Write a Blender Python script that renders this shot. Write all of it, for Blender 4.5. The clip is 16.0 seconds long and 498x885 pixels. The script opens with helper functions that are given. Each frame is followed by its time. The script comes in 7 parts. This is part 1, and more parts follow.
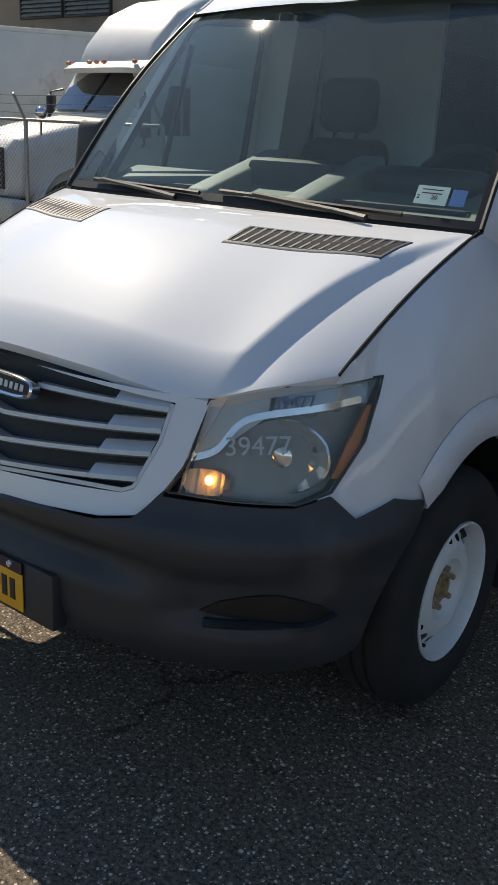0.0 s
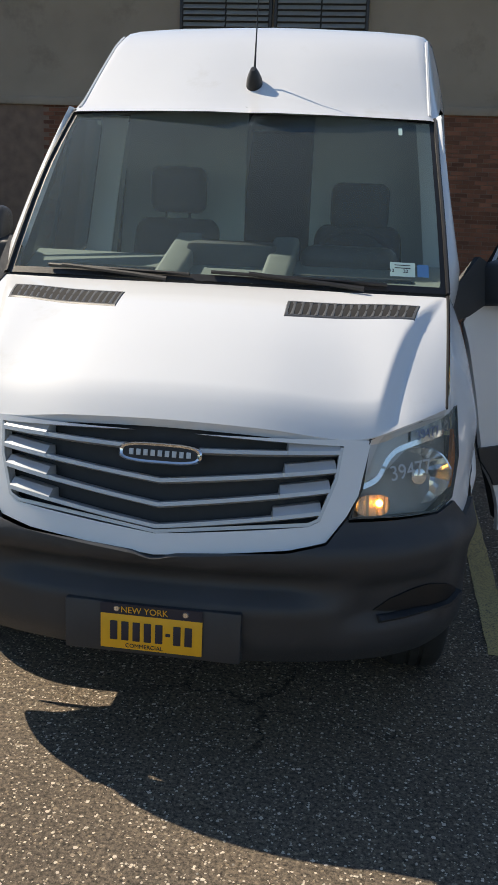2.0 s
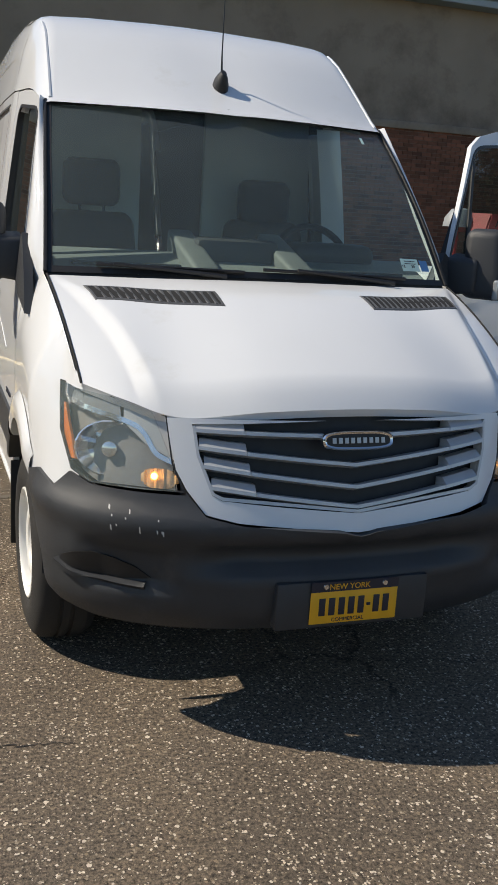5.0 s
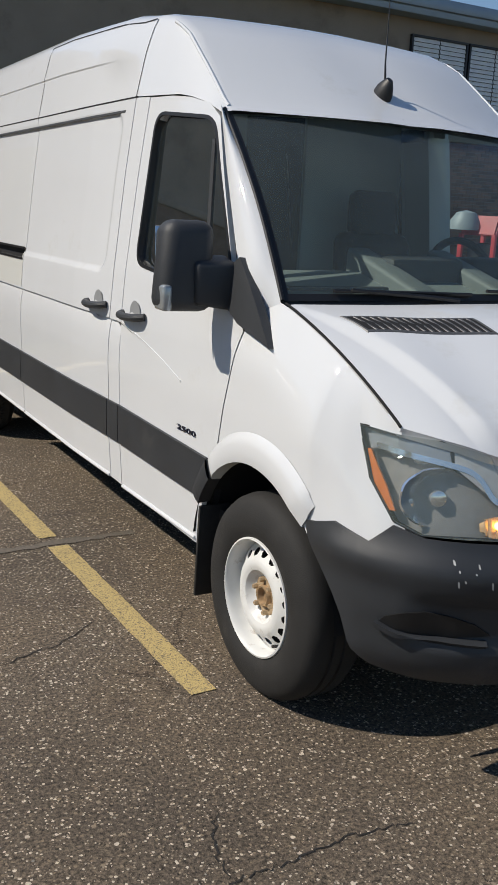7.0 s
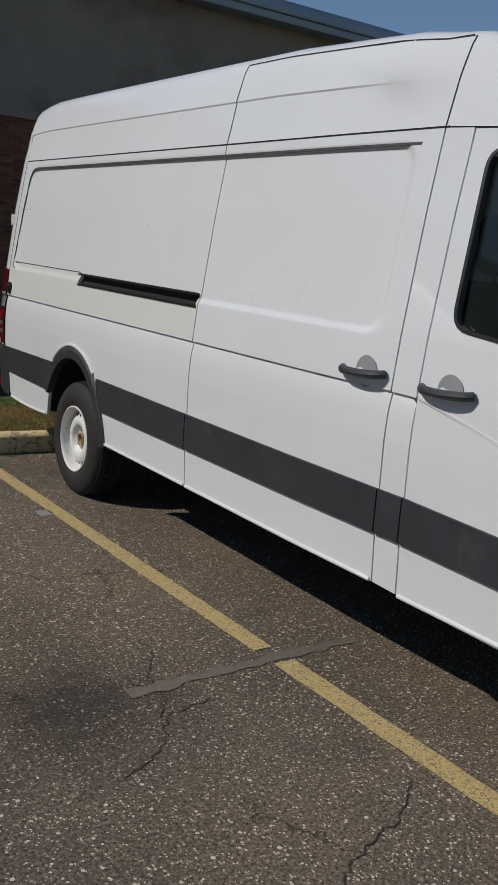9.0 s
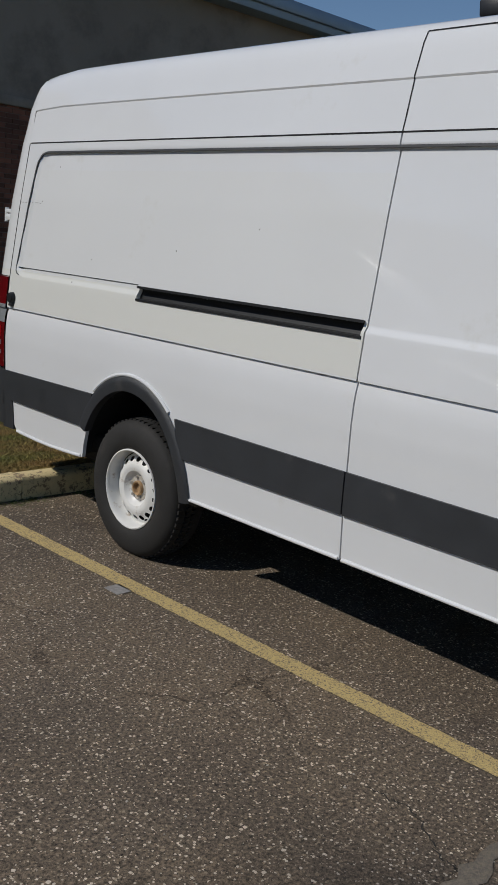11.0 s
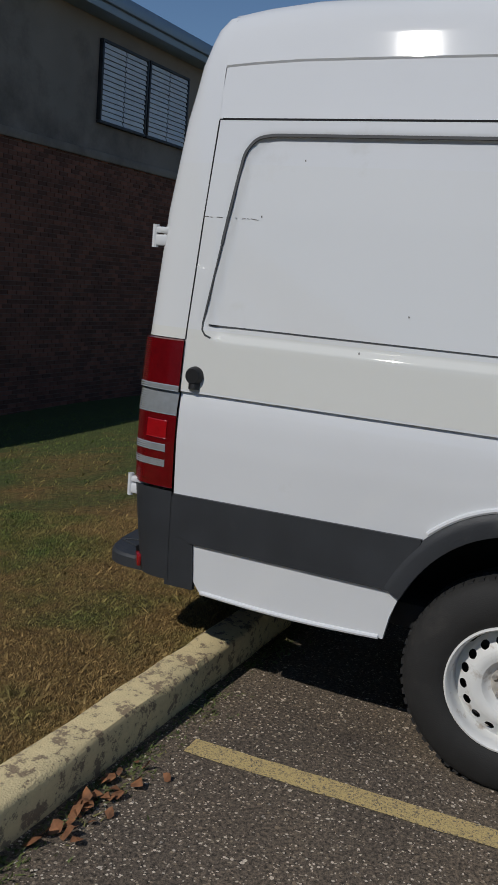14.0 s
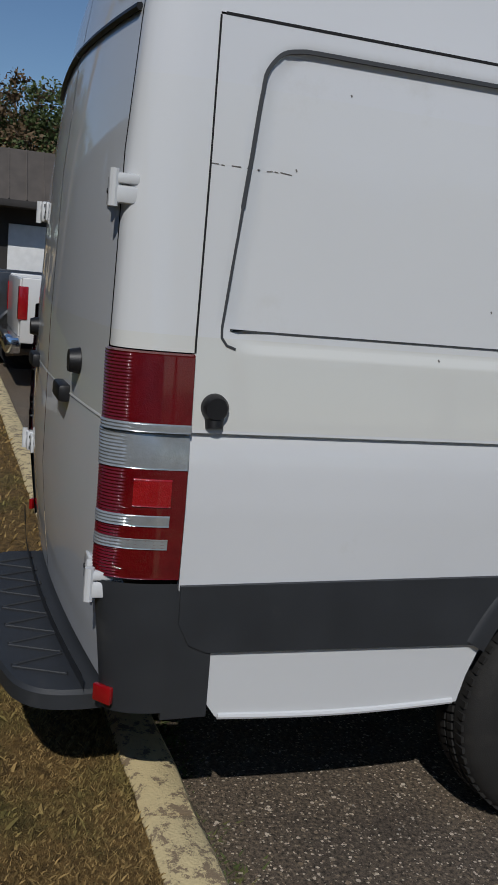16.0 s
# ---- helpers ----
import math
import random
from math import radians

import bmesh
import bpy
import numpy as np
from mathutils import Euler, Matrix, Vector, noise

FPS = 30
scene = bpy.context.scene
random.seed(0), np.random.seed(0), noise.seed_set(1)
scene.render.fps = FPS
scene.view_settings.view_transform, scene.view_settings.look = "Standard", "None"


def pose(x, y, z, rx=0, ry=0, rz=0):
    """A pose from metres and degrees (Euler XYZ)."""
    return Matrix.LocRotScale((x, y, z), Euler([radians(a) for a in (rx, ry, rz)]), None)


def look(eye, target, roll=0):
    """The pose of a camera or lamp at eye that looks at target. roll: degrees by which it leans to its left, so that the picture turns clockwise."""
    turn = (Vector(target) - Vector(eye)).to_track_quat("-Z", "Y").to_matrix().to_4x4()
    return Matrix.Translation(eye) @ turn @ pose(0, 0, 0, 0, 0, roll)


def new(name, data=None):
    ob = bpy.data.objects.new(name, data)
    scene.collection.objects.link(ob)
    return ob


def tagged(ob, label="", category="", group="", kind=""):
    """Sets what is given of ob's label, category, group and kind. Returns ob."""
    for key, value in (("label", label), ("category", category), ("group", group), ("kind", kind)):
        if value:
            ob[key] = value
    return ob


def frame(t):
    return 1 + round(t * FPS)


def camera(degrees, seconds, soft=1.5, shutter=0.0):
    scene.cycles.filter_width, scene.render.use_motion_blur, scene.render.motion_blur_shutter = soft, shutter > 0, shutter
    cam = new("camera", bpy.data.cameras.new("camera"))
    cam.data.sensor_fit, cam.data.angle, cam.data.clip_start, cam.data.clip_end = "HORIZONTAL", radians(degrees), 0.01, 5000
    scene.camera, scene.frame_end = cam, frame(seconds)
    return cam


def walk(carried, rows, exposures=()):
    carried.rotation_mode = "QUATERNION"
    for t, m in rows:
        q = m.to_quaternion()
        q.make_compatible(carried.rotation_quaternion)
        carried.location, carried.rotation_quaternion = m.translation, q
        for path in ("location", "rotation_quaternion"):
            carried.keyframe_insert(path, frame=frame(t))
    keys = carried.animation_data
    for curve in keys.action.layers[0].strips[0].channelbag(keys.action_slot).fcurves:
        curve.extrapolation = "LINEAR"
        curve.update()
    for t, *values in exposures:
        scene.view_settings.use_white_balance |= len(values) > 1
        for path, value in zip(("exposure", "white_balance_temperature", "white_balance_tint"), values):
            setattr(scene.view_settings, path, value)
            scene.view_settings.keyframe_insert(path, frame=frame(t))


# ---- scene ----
cam = camera(30.3, 16.0)
PATH = [
    (0, (1.92, -2.32, 1.626), (0.749, -0.829, 0.987), 2.9),
    (0.5, (1.629, -2.634, 1.655), (0.694, -0.967, 1.064), 1.8),
    (1, (1.3, -2.861, 1.664), (0.607, -1.07, 1.106), 0.5),
    (1.5, (0.968, -3.204, 1.668), (0.514, -1.327, 1.145), 1.9),
    (2, (0.618, -3.395, 1.667), (0.337, -1.476, 1.18), 2.4),
    (2.5, (0.286, -3.431, 1.645), (0.128, -1.499, 1.155), 1.7),
    (3, (-0.048, -3.627, 1.647), (-0.095, -1.692, 1.146), 1.8),
    (3.2, (-0.158, -3.662, 1.662), (-0.161, -1.726, 1.159), 2.2),
    (5.3, (-1.43, -3.351, 1.666), (-0.717, -1.545, 1.184), 2.2),
    (5.5, (-1.541, -3.265, 1.68), (-0.799, -1.468, 1.21), 1.1),
    (6, (-1.877, -3.081, 1.669), (-1.067, -1.317, 1.19), 1.3),
    (6.5, (-2.207, -2.901, 1.692), (-1.268, -1.203, 1.206), 2.4),
    (7, (-2.46, -2.62, 1.681), (-1.51, -0.928, 1.199), 2.9),
    (7.5, (-2.714, -2.322, 1.67), (-1.683, -0.676, 1.193), 4.7),
    (8, (-2.979, -1.984, 1.696), (-1.902, -0.36, 1.246), 5.4),
    (8.5, (-3.138, -1.54, 1.697), (-2.054, 0.085, 1.267), 4.7),
    (9, (-3.348, -1.141, 1.644), (-2.234, 0.47, 1.243), 5.2),
    (9.5, (-3.521, -0.768, 1.688), (-2.374, 0.82, 1.283), 4.9),
    (10, (-3.596, -0.334, 1.687), (-2.445, 1.252, 1.288), 4.8),
    (10.2, (-3.646, -0.172, 1.683), (-2.459, 1.387, 1.279), 4.9),
    (12.3, (-3.989, 1.986, 1.734), (-2.452, 3.192, 1.305), 4.2),
    (12.5, (-3.965, 2.217, 1.752), (-2.425, 3.417, 1.319), 4.2),
    (13, (-4.0, 2.806, 1.728), (-2.318, 3.807, 1.32), 4.7),
    (13.5, (-3.956, 3.399, 1.66), (-2.2, 4.275, 1.278), 4.9),
    (14, (-3.886, 3.989, 1.614), (-2.095, 4.806, 1.261), 4.9),
    (14.5, (-3.838, 4.643, 1.62), (-1.917, 5.079, 1.272), 6.3),
    (15, (-3.623, 5.229, 1.624), (-1.658, 5.374, 1.281), 7.3),
    (15.5, (-3.395, 5.763, 1.573), (-1.445, 5.502, 1.214), 6.2),
    (16, (-3.057, 6.174, 1.567), (-1.198, 5.528, 1.21), 5.5),
]
EXPOSURES = [(0, 0.50, 7500, 10), (1.5, 0.78, 7700, 10), (3.0, 0.76, 7650, 10), (5.5, 0.36, 7200, 10), (6.5, 0.25, 6950, 10), (7.0, 0.10, 6850, 10), (8.5, -0.32, 6650, 10), (9.5, -0.46, 6550, 10), (12.5, -0.50, 6400, 10), (14.5, -0.65, 6250, 10), (16, -0.70, 6200, 10)]
walk(cam, [(t, look(eye, target, roll)) for t, eye, target, roll in PATH], EXPOSURES)

# ---------------------------------------------------------------- light
SUN = Vector((-1.0, 0.41, 1.0)).normalized()
world = bpy.data.worlds.new("sky")
scene.world = world
world.use_nodes = True
wn = world.node_tree.nodes
sky = wn.new("ShaderNodeTexSky")
sky.sky_type = "NISHITA"
sky.sun_disc = False
sky.sun_elevation = math.asin(SUN.z)
sky.sun_rotation = math.atan2(SUN.x, SUN.y)
sky.air_density, sky.dust_density, sky.ozone_density = 1.0, 0.0, 5.0
wn["Background"].inputs["Strength"].default_value = 0.095
world.node_tree.links.new(sky.outputs[0], wn["Background"].inputs["Color"])
sun = new("sun", bpy.data.lights.new("sun", "SUN"))
sun.data.energy, sun.data.angle, sun.data.color = 3.8, radians(0.53), (1.0, 0.95, 0.87)
sun.matrix_world = look(SUN * 60, (0, 0, 0))


# ---------------------------------------------------------------- materials
def nodes_of(m):
    m.use_nodes = True
    return m.node_tree.nodes, m.node_tree.links, m.node_tree.nodes["Principled BSDF"]


def mat(name, color, rough=0.5, metal=0.0, vary=0.06, scale=6.0, bump=0.0, bscale=60.0, coat=0.0, dirt=None, dirt_amount=0.0, dscale=2.0, rand=0.0, spec=0.5):
    """A surface with two scales of variation, fine relief and blotches of dirt."""
    m = bpy.data.materials.new(name)
    n, l, b = nodes_of(m)
    tc = n.new("ShaderNodeTexCoord")
    big = n.new("ShaderNodeTexNoise")
    big.inputs["Scale"].default_value, big.inputs["Detail"].default_value = scale, 6
    l.new(tc.outputs["Object"], big.inputs["Vector"])
    ramp = n.new("ShaderNodeValToRGB")
    ramp.color_ramp.elements[0].position, ramp.color_ramp.elements[1].position = 0.3, 0.7
    ramp.color_ramp.elements[0].color = (*[c * (1 - vary) for c in color], 1)
    ramp.color_ramp.elements[1].color = (*[min(1, c * (1 + vary)) for c in color], 1)
    l.new(big.outputs["Fac"], ramp.inputs["Fac"])
    out = ramp.outputs["Color"]
    if dirt:
        dn = n.new("ShaderNodeTexNoise")
        dn.inputs["Scale"].default_value, dn.inputs["Detail"].default_value, dn.inputs["Roughness"].default_value = dscale, 9, 0.65
        l.new(tc.outputs["Object"], dn.inputs["Vector"])
        dr = n.new("ShaderNodeValToRGB")
        dr.color_ramp.elements[0].position, dr.color_ramp.elements[1].position = 0.62 - 0.3 * dirt_amount, 0.80 - 0.2 * dirt_amount
        dr.color_ramp.elements[0].color, dr.color_ramp.elements[1].color = (0, 0, 0, 1), (1, 1, 1, 1)
        l.new(dn.outputs["Fac"], dr.inputs["Fac"])
        mx = n.new("ShaderNodeMix")
        mx.data_type = "RGBA"
        l.new(dr.outputs["Color"], mx.inputs["Factor"])
        l.new(out, mx.inputs["A"])
        mx.inputs["B"].default_value = (*dirt, 1)
        out = mx.outputs["Result"]
    if rand:
        oi = n.new("ShaderNodeObjectInfo")
        hv = n.new("ShaderNodeHueSaturation")
        mp = n.new("ShaderNodeMapRange")
        mp.inputs["To Min"].default_value, mp.inputs["To Max"].default_value = 1 - rand, 1 + rand
        l.new(oi.outputs["Random"], mp.inputs["Value"])
        l.new(mp.outputs["Result"], hv.inputs["Value"])
        l.new(out, hv.inputs["Color"])
        out = hv.outputs["Color"]
    l.new(out, b.inputs["Base Color"])
    fine = n.new("ShaderNodeTexNoise")
    fine.inputs["Scale"].default_value, fine.inputs["Detail"].default_value = bscale, 4
    l.new(tc.outputs["Object"], fine.inputs["Vector"])
    rr = n.new("ShaderNodeMapRange")
    rr.inputs["To Min"].default_value, rr.inputs["To Max"].default_value = max(0, rough - 0.06), min(1, rough + 0.06)
    l.new(big.outputs["Fac"], rr.inputs["Value"])
    l.new(rr.outputs["Result"], b.inputs["Roughness"])
    if bump:
        bp = n.new("ShaderNodeBump")
        bp.inputs["Strength"].default_value, bp.inputs["Distance"].default_value = bump, 0.004
        l.new(fine.outputs["Fac"], bp.inputs["Height"])
        l.new(bp.outputs["Normal"], b.inputs["Normal"])
    b.inputs["Metallic"].default_value = metal
    b.inputs["Specular IOR Level"].default_value = spec
    b.inputs["Coat Weight"].default_value = coat
    b.inputs["Coat Roughness"].default_value = 0.065
    return m


def glass(name, tint, clear=0.75, rough=0.02, dust=0.0, ior=1.5):
    m = bpy.data.materials.new(name)
    n, l, b = nodes_of(m)
    n.remove(b)
    out = n["Material Output"]
    tr, gl, mx, fr = n.new("ShaderNodeBsdfTransparent"), n.new("ShaderNodeBsdfGlossy"), n.new("ShaderNodeMixShader"), n.new("ShaderNodeFresnel")
    tr.inputs["Color"].default_value = (*[c * clear for c in tint], 1)
    gl.inputs["Roughness"].default_value = rough
    fr.inputs["IOR"].default_value = ior
    l.new(fr.outputs[0], mx.inputs[0])
    l.new(tr.outputs[0], mx.inputs[1])
    l.new(gl.outputs[0], mx.inputs[2])
    last = mx
    if dust:
        df, dx, dn, tc = n.new("ShaderNodeBsdfDiffuse"), n.new("ShaderNodeMixShader"), n.new("ShaderNodeTexNoise"), n.new("ShaderNodeTexCoord")
        df.inputs["Color"].default_value = (0.56, 0.68, 0.66, 1)
        dn.inputs["Scale"].default_value, dn.inputs["Detail"].default_value = 3.0, 8
        l.new(tc.outputs["Object"], dn.inputs["Vector"])
        mr = n.new("ShaderNodeMapRange")
        mr.inputs["To Min"].default_value, mr.inputs["To Max"].default_value = dust * 0.6, dust * 1.4
        l.new(dn.outputs["Fac"], mr.inputs["Value"])
        l.new(mr.outputs["Result"], dx.inputs[0])
        l.new(mx.outputs[0], dx.inputs[1])
        l.new(df.outputs[0], dx.inputs[2])
        last = dx
    l.new(last.outputs[0], out.inputs["Surface"])
    return m


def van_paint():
    """White body paint; a warmer band below the windows, behind the sliding door."""
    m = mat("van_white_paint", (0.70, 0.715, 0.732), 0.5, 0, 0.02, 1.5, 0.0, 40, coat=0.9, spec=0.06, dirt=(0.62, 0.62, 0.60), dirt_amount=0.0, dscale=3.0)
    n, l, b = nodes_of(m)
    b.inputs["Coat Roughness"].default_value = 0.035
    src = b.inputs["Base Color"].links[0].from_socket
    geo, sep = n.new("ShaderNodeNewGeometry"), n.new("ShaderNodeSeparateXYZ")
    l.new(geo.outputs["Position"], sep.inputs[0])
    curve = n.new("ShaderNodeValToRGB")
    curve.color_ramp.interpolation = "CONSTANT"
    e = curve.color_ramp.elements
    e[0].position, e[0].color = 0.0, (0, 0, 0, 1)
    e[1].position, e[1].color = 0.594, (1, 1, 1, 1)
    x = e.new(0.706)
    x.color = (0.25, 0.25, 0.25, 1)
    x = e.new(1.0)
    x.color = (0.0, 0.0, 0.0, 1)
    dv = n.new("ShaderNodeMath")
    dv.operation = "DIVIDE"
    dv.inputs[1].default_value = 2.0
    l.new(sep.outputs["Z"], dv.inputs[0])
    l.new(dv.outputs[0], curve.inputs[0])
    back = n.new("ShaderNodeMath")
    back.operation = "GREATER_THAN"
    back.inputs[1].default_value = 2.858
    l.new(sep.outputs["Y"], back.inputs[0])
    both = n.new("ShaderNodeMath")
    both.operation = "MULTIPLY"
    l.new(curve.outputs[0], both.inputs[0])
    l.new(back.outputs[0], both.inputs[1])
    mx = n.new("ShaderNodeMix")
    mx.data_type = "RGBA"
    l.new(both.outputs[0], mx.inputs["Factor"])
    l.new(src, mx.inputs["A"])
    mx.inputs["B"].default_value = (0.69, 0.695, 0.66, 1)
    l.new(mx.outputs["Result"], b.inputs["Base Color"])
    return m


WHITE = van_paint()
PLASTIC = mat("grey_black_plastic", (0.030, 0.033, 0.038), 0.5, 0, 0.15, 5, 0.25, 700, dirt=(0.07, 0.07, 0.07), dirt_amount=0.1, dscale=4)
TRIM = mat("black_trim", (0.012, 0.012, 0.013), 0.45, 0, 0.1, 20, 0.1, 300)
GAP = mat("dark_gap", (0.01, 0.01, 0.011), 0.9, 0, 0.1)
CHASSIS = mat("underbody", (0.015, 0.015, 0.016), 0.85, 0, 0.3, 12, 0.4, 60)
RUBBER = mat("tyre_rubber", (0.017, 0.0165, 0.016), 0.78, 0, 0.2, 14, 0.3, 220, dirt=(0.036, 0.033, 0.030), dirt_amount=0.25, dscale=6)
RIMPAINT = mat("white_steel_rim", (0.72, 0.72, 0.70), 0.4, 0, 0.04, 8, 0.05, 90, dirt=(0.30, 0.22, 0.14), dirt_amount=0.12, dscale=14)
RUST = mat("rusty_hub", (0.36, 0.24, 0.13), 0.75, 0.3, 0.5, 30, 0.5, 120)
BOLT = mat("rusty_bolt", (0.42, 0.31, 0.19), 0.7, 0.3, 0.4, 40, 0.4, 150)
HUB_GREY = mat("weathered_hub_plate", (0.46, 0.43, 0.38), 0.65, 0.1, 0.25, 30, 0.3, 120)
SILVER = mat("silver_grille", (0.50, 0.515, 0.53), 0.36, 0.35, 0.05, 10)
CHROME = mat("chrome", (0.78, 0.79, 0.80), 0.10, 1.0, 0.03, 15)
GRILLE_DARK = mat("grille_recess", (0.02, 0.021, 0.023), 0.6, 0, 0.2, 30)
REFLECTOR = mat("lamp_reflector", (0.88, 0.89, 0.90), 0.13, 0.85, 0.04, 30)
LAMP_GREY = mat("headlight_bezel", (0.27, 0.265, 0.255), 0.38, 0.2, 0.15, 14)
BEZEL = mat("pale_bezel", (0.50, 0.51, 0.515), 0.4, 0.2, 0.05, 12)
AMBER = mat("amber_lens", (0.62, 0.16, 0.02), 0.2, 0, 0.1, 40, 0.3, 300, coat=0.8)
RED_LENS = mat("red_lens", (0.125, 0.002, 0.004), 0.14, 0, 0.12, 30, 0.25, 260, coat=1.0)
RED_BRIGHT = mat("bright_red_lens", (0.32, 0.005, 0.008), 0.14, 0, 0.1, 30, 0.3, 260, coat=1.0)
CLEAR_LENS = mat("clear_ribbed_lens", (0.36, 0.385, 0.40), 0.16, 0.35, 0.08, 40, 0.1, 180, coat=1.0)
PLATE_Y = mat("yellow_plate", (0.78, 0.40, 0.02), 0.42, 0, 0.05, 20)
PLATE_INK = mat("dark_plate_ink", (0.015, 0.016, 0.03), 0.5)
SEAT = mat("black_seat_cloth", (0.018, 0.018, 0.02), 0.9, 0, 0.2, 20, 0.4, 400)
# bonnet vent plastic, its colour lightened for the sun glinting on the slats
VENT_GREY = mat("sun_glint_plastic", (0.085, 0.087, 0.09), 0.45, 0, 0.15, 20, 0.1, 300)
DASH = mat("grey_dash_plastic", (0.19, 0.205, 0.195), 0.62, 0, 0.06, 9, 0.2, 500)
CONSOLE = mat("grey_console_plastic", (0.15, 0.16, 0.155), 0.6, 0, 0.08, 9, 0.2, 500)
DASH_DARK = mat("dark_dash_plastic", (0.035, 0.037, 0.04), 0.6, 0, 0.1, 9, 0.2, 500)
LINER = mat("grey_cab_lining", (0.52, 0.53, 0.51), 0.8, 0, 0.05, 5, 0.1, 200)
WS_GLASS = glass("windscreen_glass", (0.74, 0.92, 0.91), 0.94, 0.03, 0.075)
SIDE_GLASS = glass("tinted_side_glass", (0.55, 0.66, 0.64), 0.62, 0.02, 0.02, 1.3)
LENS = glass("headlight_lens", (0.95, 0.97, 0.97), 0.95, 0.04, 0.11, 1.15)
STICKER = mat("white_sticker", (0.52, 0.70, 0.65), 0.5)
STICKER_BLUE = mat("blue_sticker", (0.07, 0.20, 0.42), 0.5)


# ---------------------------------------------------------------- mesh helpers
def finish(bm, name, material, angle=35):
    bmesh.ops.recalc_face_normals(bm, faces=bm.faces)
    me = bpy.data.meshes.new(name)
    bm.to_mesh(me)
    bm.free()
    for p in me.polygons:
        p.use_smooth = True
    me.set_sharp_from_angle(angle=radians(angle))
    me.materials.append(material)
    return me


def part(name, bm, material, parent, label="", angle=35):
    ob = new(name, finish(bm, name, material, angle))
    ob.parent = parent
    if label:
        ob["label"] = label
    return ob


def thing(name, label, category, group="", at=None, kind=""):
    ob = new(name)
    ob.empty_display_size = 0.1
    if at is not None:
        ob.matrix_world = at
    return tagged(ob, label, category, group, kind)


def solid(name, bm, material, label, category="", kind="", group="", angle=35):
    return tagged(new(name, finish(bm, name, material, angle)), label, category, group, kind)


def box(bm, x0, x1, y0, y1, z0, z1, bevel=0.0, seg=2, m=None):
    r = bmesh.ops.create_cube(bm, size=1.0)
    vs = r["verts"]
    for v in vs:
        v.co = Vector(((x0 + x1) / 2 + v.co.x * (x1 - x0), (y0 + y1) / 2 + v.co.y * (y1 - y0), (z0 + z1) / 2 + v.co.z * (z1 - z0)))
        if m:
            v.co = m @ v.co
    if bevel:
        es = list({e for v in vs for e in v.link_edges})
        bmesh.ops.bevel(bm, geom=es, offset=bevel, segments=seg, affect="EDGES", profile=0.5, clamp_overlap=True)
    return bm


def tube(bm, pts, r, sides=10, r1=None):
    """A round bar along the points, tapering from r to r1."""
    pts = [Vector(p) for p in pts]
    r1 = r if r1 is None else r1
    rings = []
    for i, p in enumerate(pts):
        d = (pts[min(i + 1, len(pts) - 1)] - pts[max(i - 1, 0)]).normalized()
        a = d.orthogonal().normalized() if not rings else (last - d * last.dot(d)).normalized()
        last = a
        b = d.cross(a)
        rad = r + (r1 - r) * i / (len(pts) - 1)
        rings.append([bm.verts.new(p + rad * (a * math.cos(t) + b * math.sin(t))) for t in [2 * math.pi * k / sides for k in range(sides)]])
    for q, s in zip(rings, rings[1:]):
        for k in range(sides):
            bm.faces.new((q[k], q[(k + 1) % sides], s[(k + 1) % sides], s[k]))
    bm.faces.new(rings[0][::-1])
    bm.faces.new(rings[-1])
    return bm


def lathe(bm, profile, centre, axis="x", steps=48, closed=False):
    """Turns (radius, offset) points round an axis through centre."""
    c = Vector(centre)
    rings = []
    for k in range(steps):
        a = 2 * math.pi * k / steps
        ring = []
        for r, o in profile:
            p = {"x": (o, r * math.cos(a), r * math.sin(a)), "z": (r * math.cos(a), r * math.sin(a), o), "y": (r * math.cos(a), o, r * math.sin(a))}[axis]
            ring.append(bm.verts.new(c + Vector(p)))
        rings.append(ring)
    n = len(profile)
    for k in range(steps):
        q, s = rings[k], rings[(k + 1) % steps]
        for i in range(n if closed else n - 1):
            bm.faces.new((q[i], q[(i + 1) % n], s[(i + 1) % n], s[i]))
    bmesh.ops.remove_doubles(bm, verts=bm.verts, dist=1e-5)
    return bm


def grid_of(bm, fn, us, vs):
    rows = [[bm.verts.new(fn(u, v)) for v in vs] for u in us]
    for a, b in zip(rows, rows[1:]):
        for i in range(len(vs) - 1):
            bm.faces.new((a[i], a[i + 1], b[i + 1], b[i]))
    return bm


def steps(a, b, n):
    return [a + (b - a) * i / n for i in range(n + 1)]


def inside(poly, p):
    s = 0
    for (x0, y0), (x1, y1) in zip(poly, poly[1:] + poly[:1]):
        c = (x1 - x0) * (p[1] - y0) - (y1 - y0) * (p[0] - x0)
        if abs(c) < 1e-12:
            continue
        if s and (c > 0) != (s > 0):
            return False
        s = 1 if c > 0 else -1
    return True


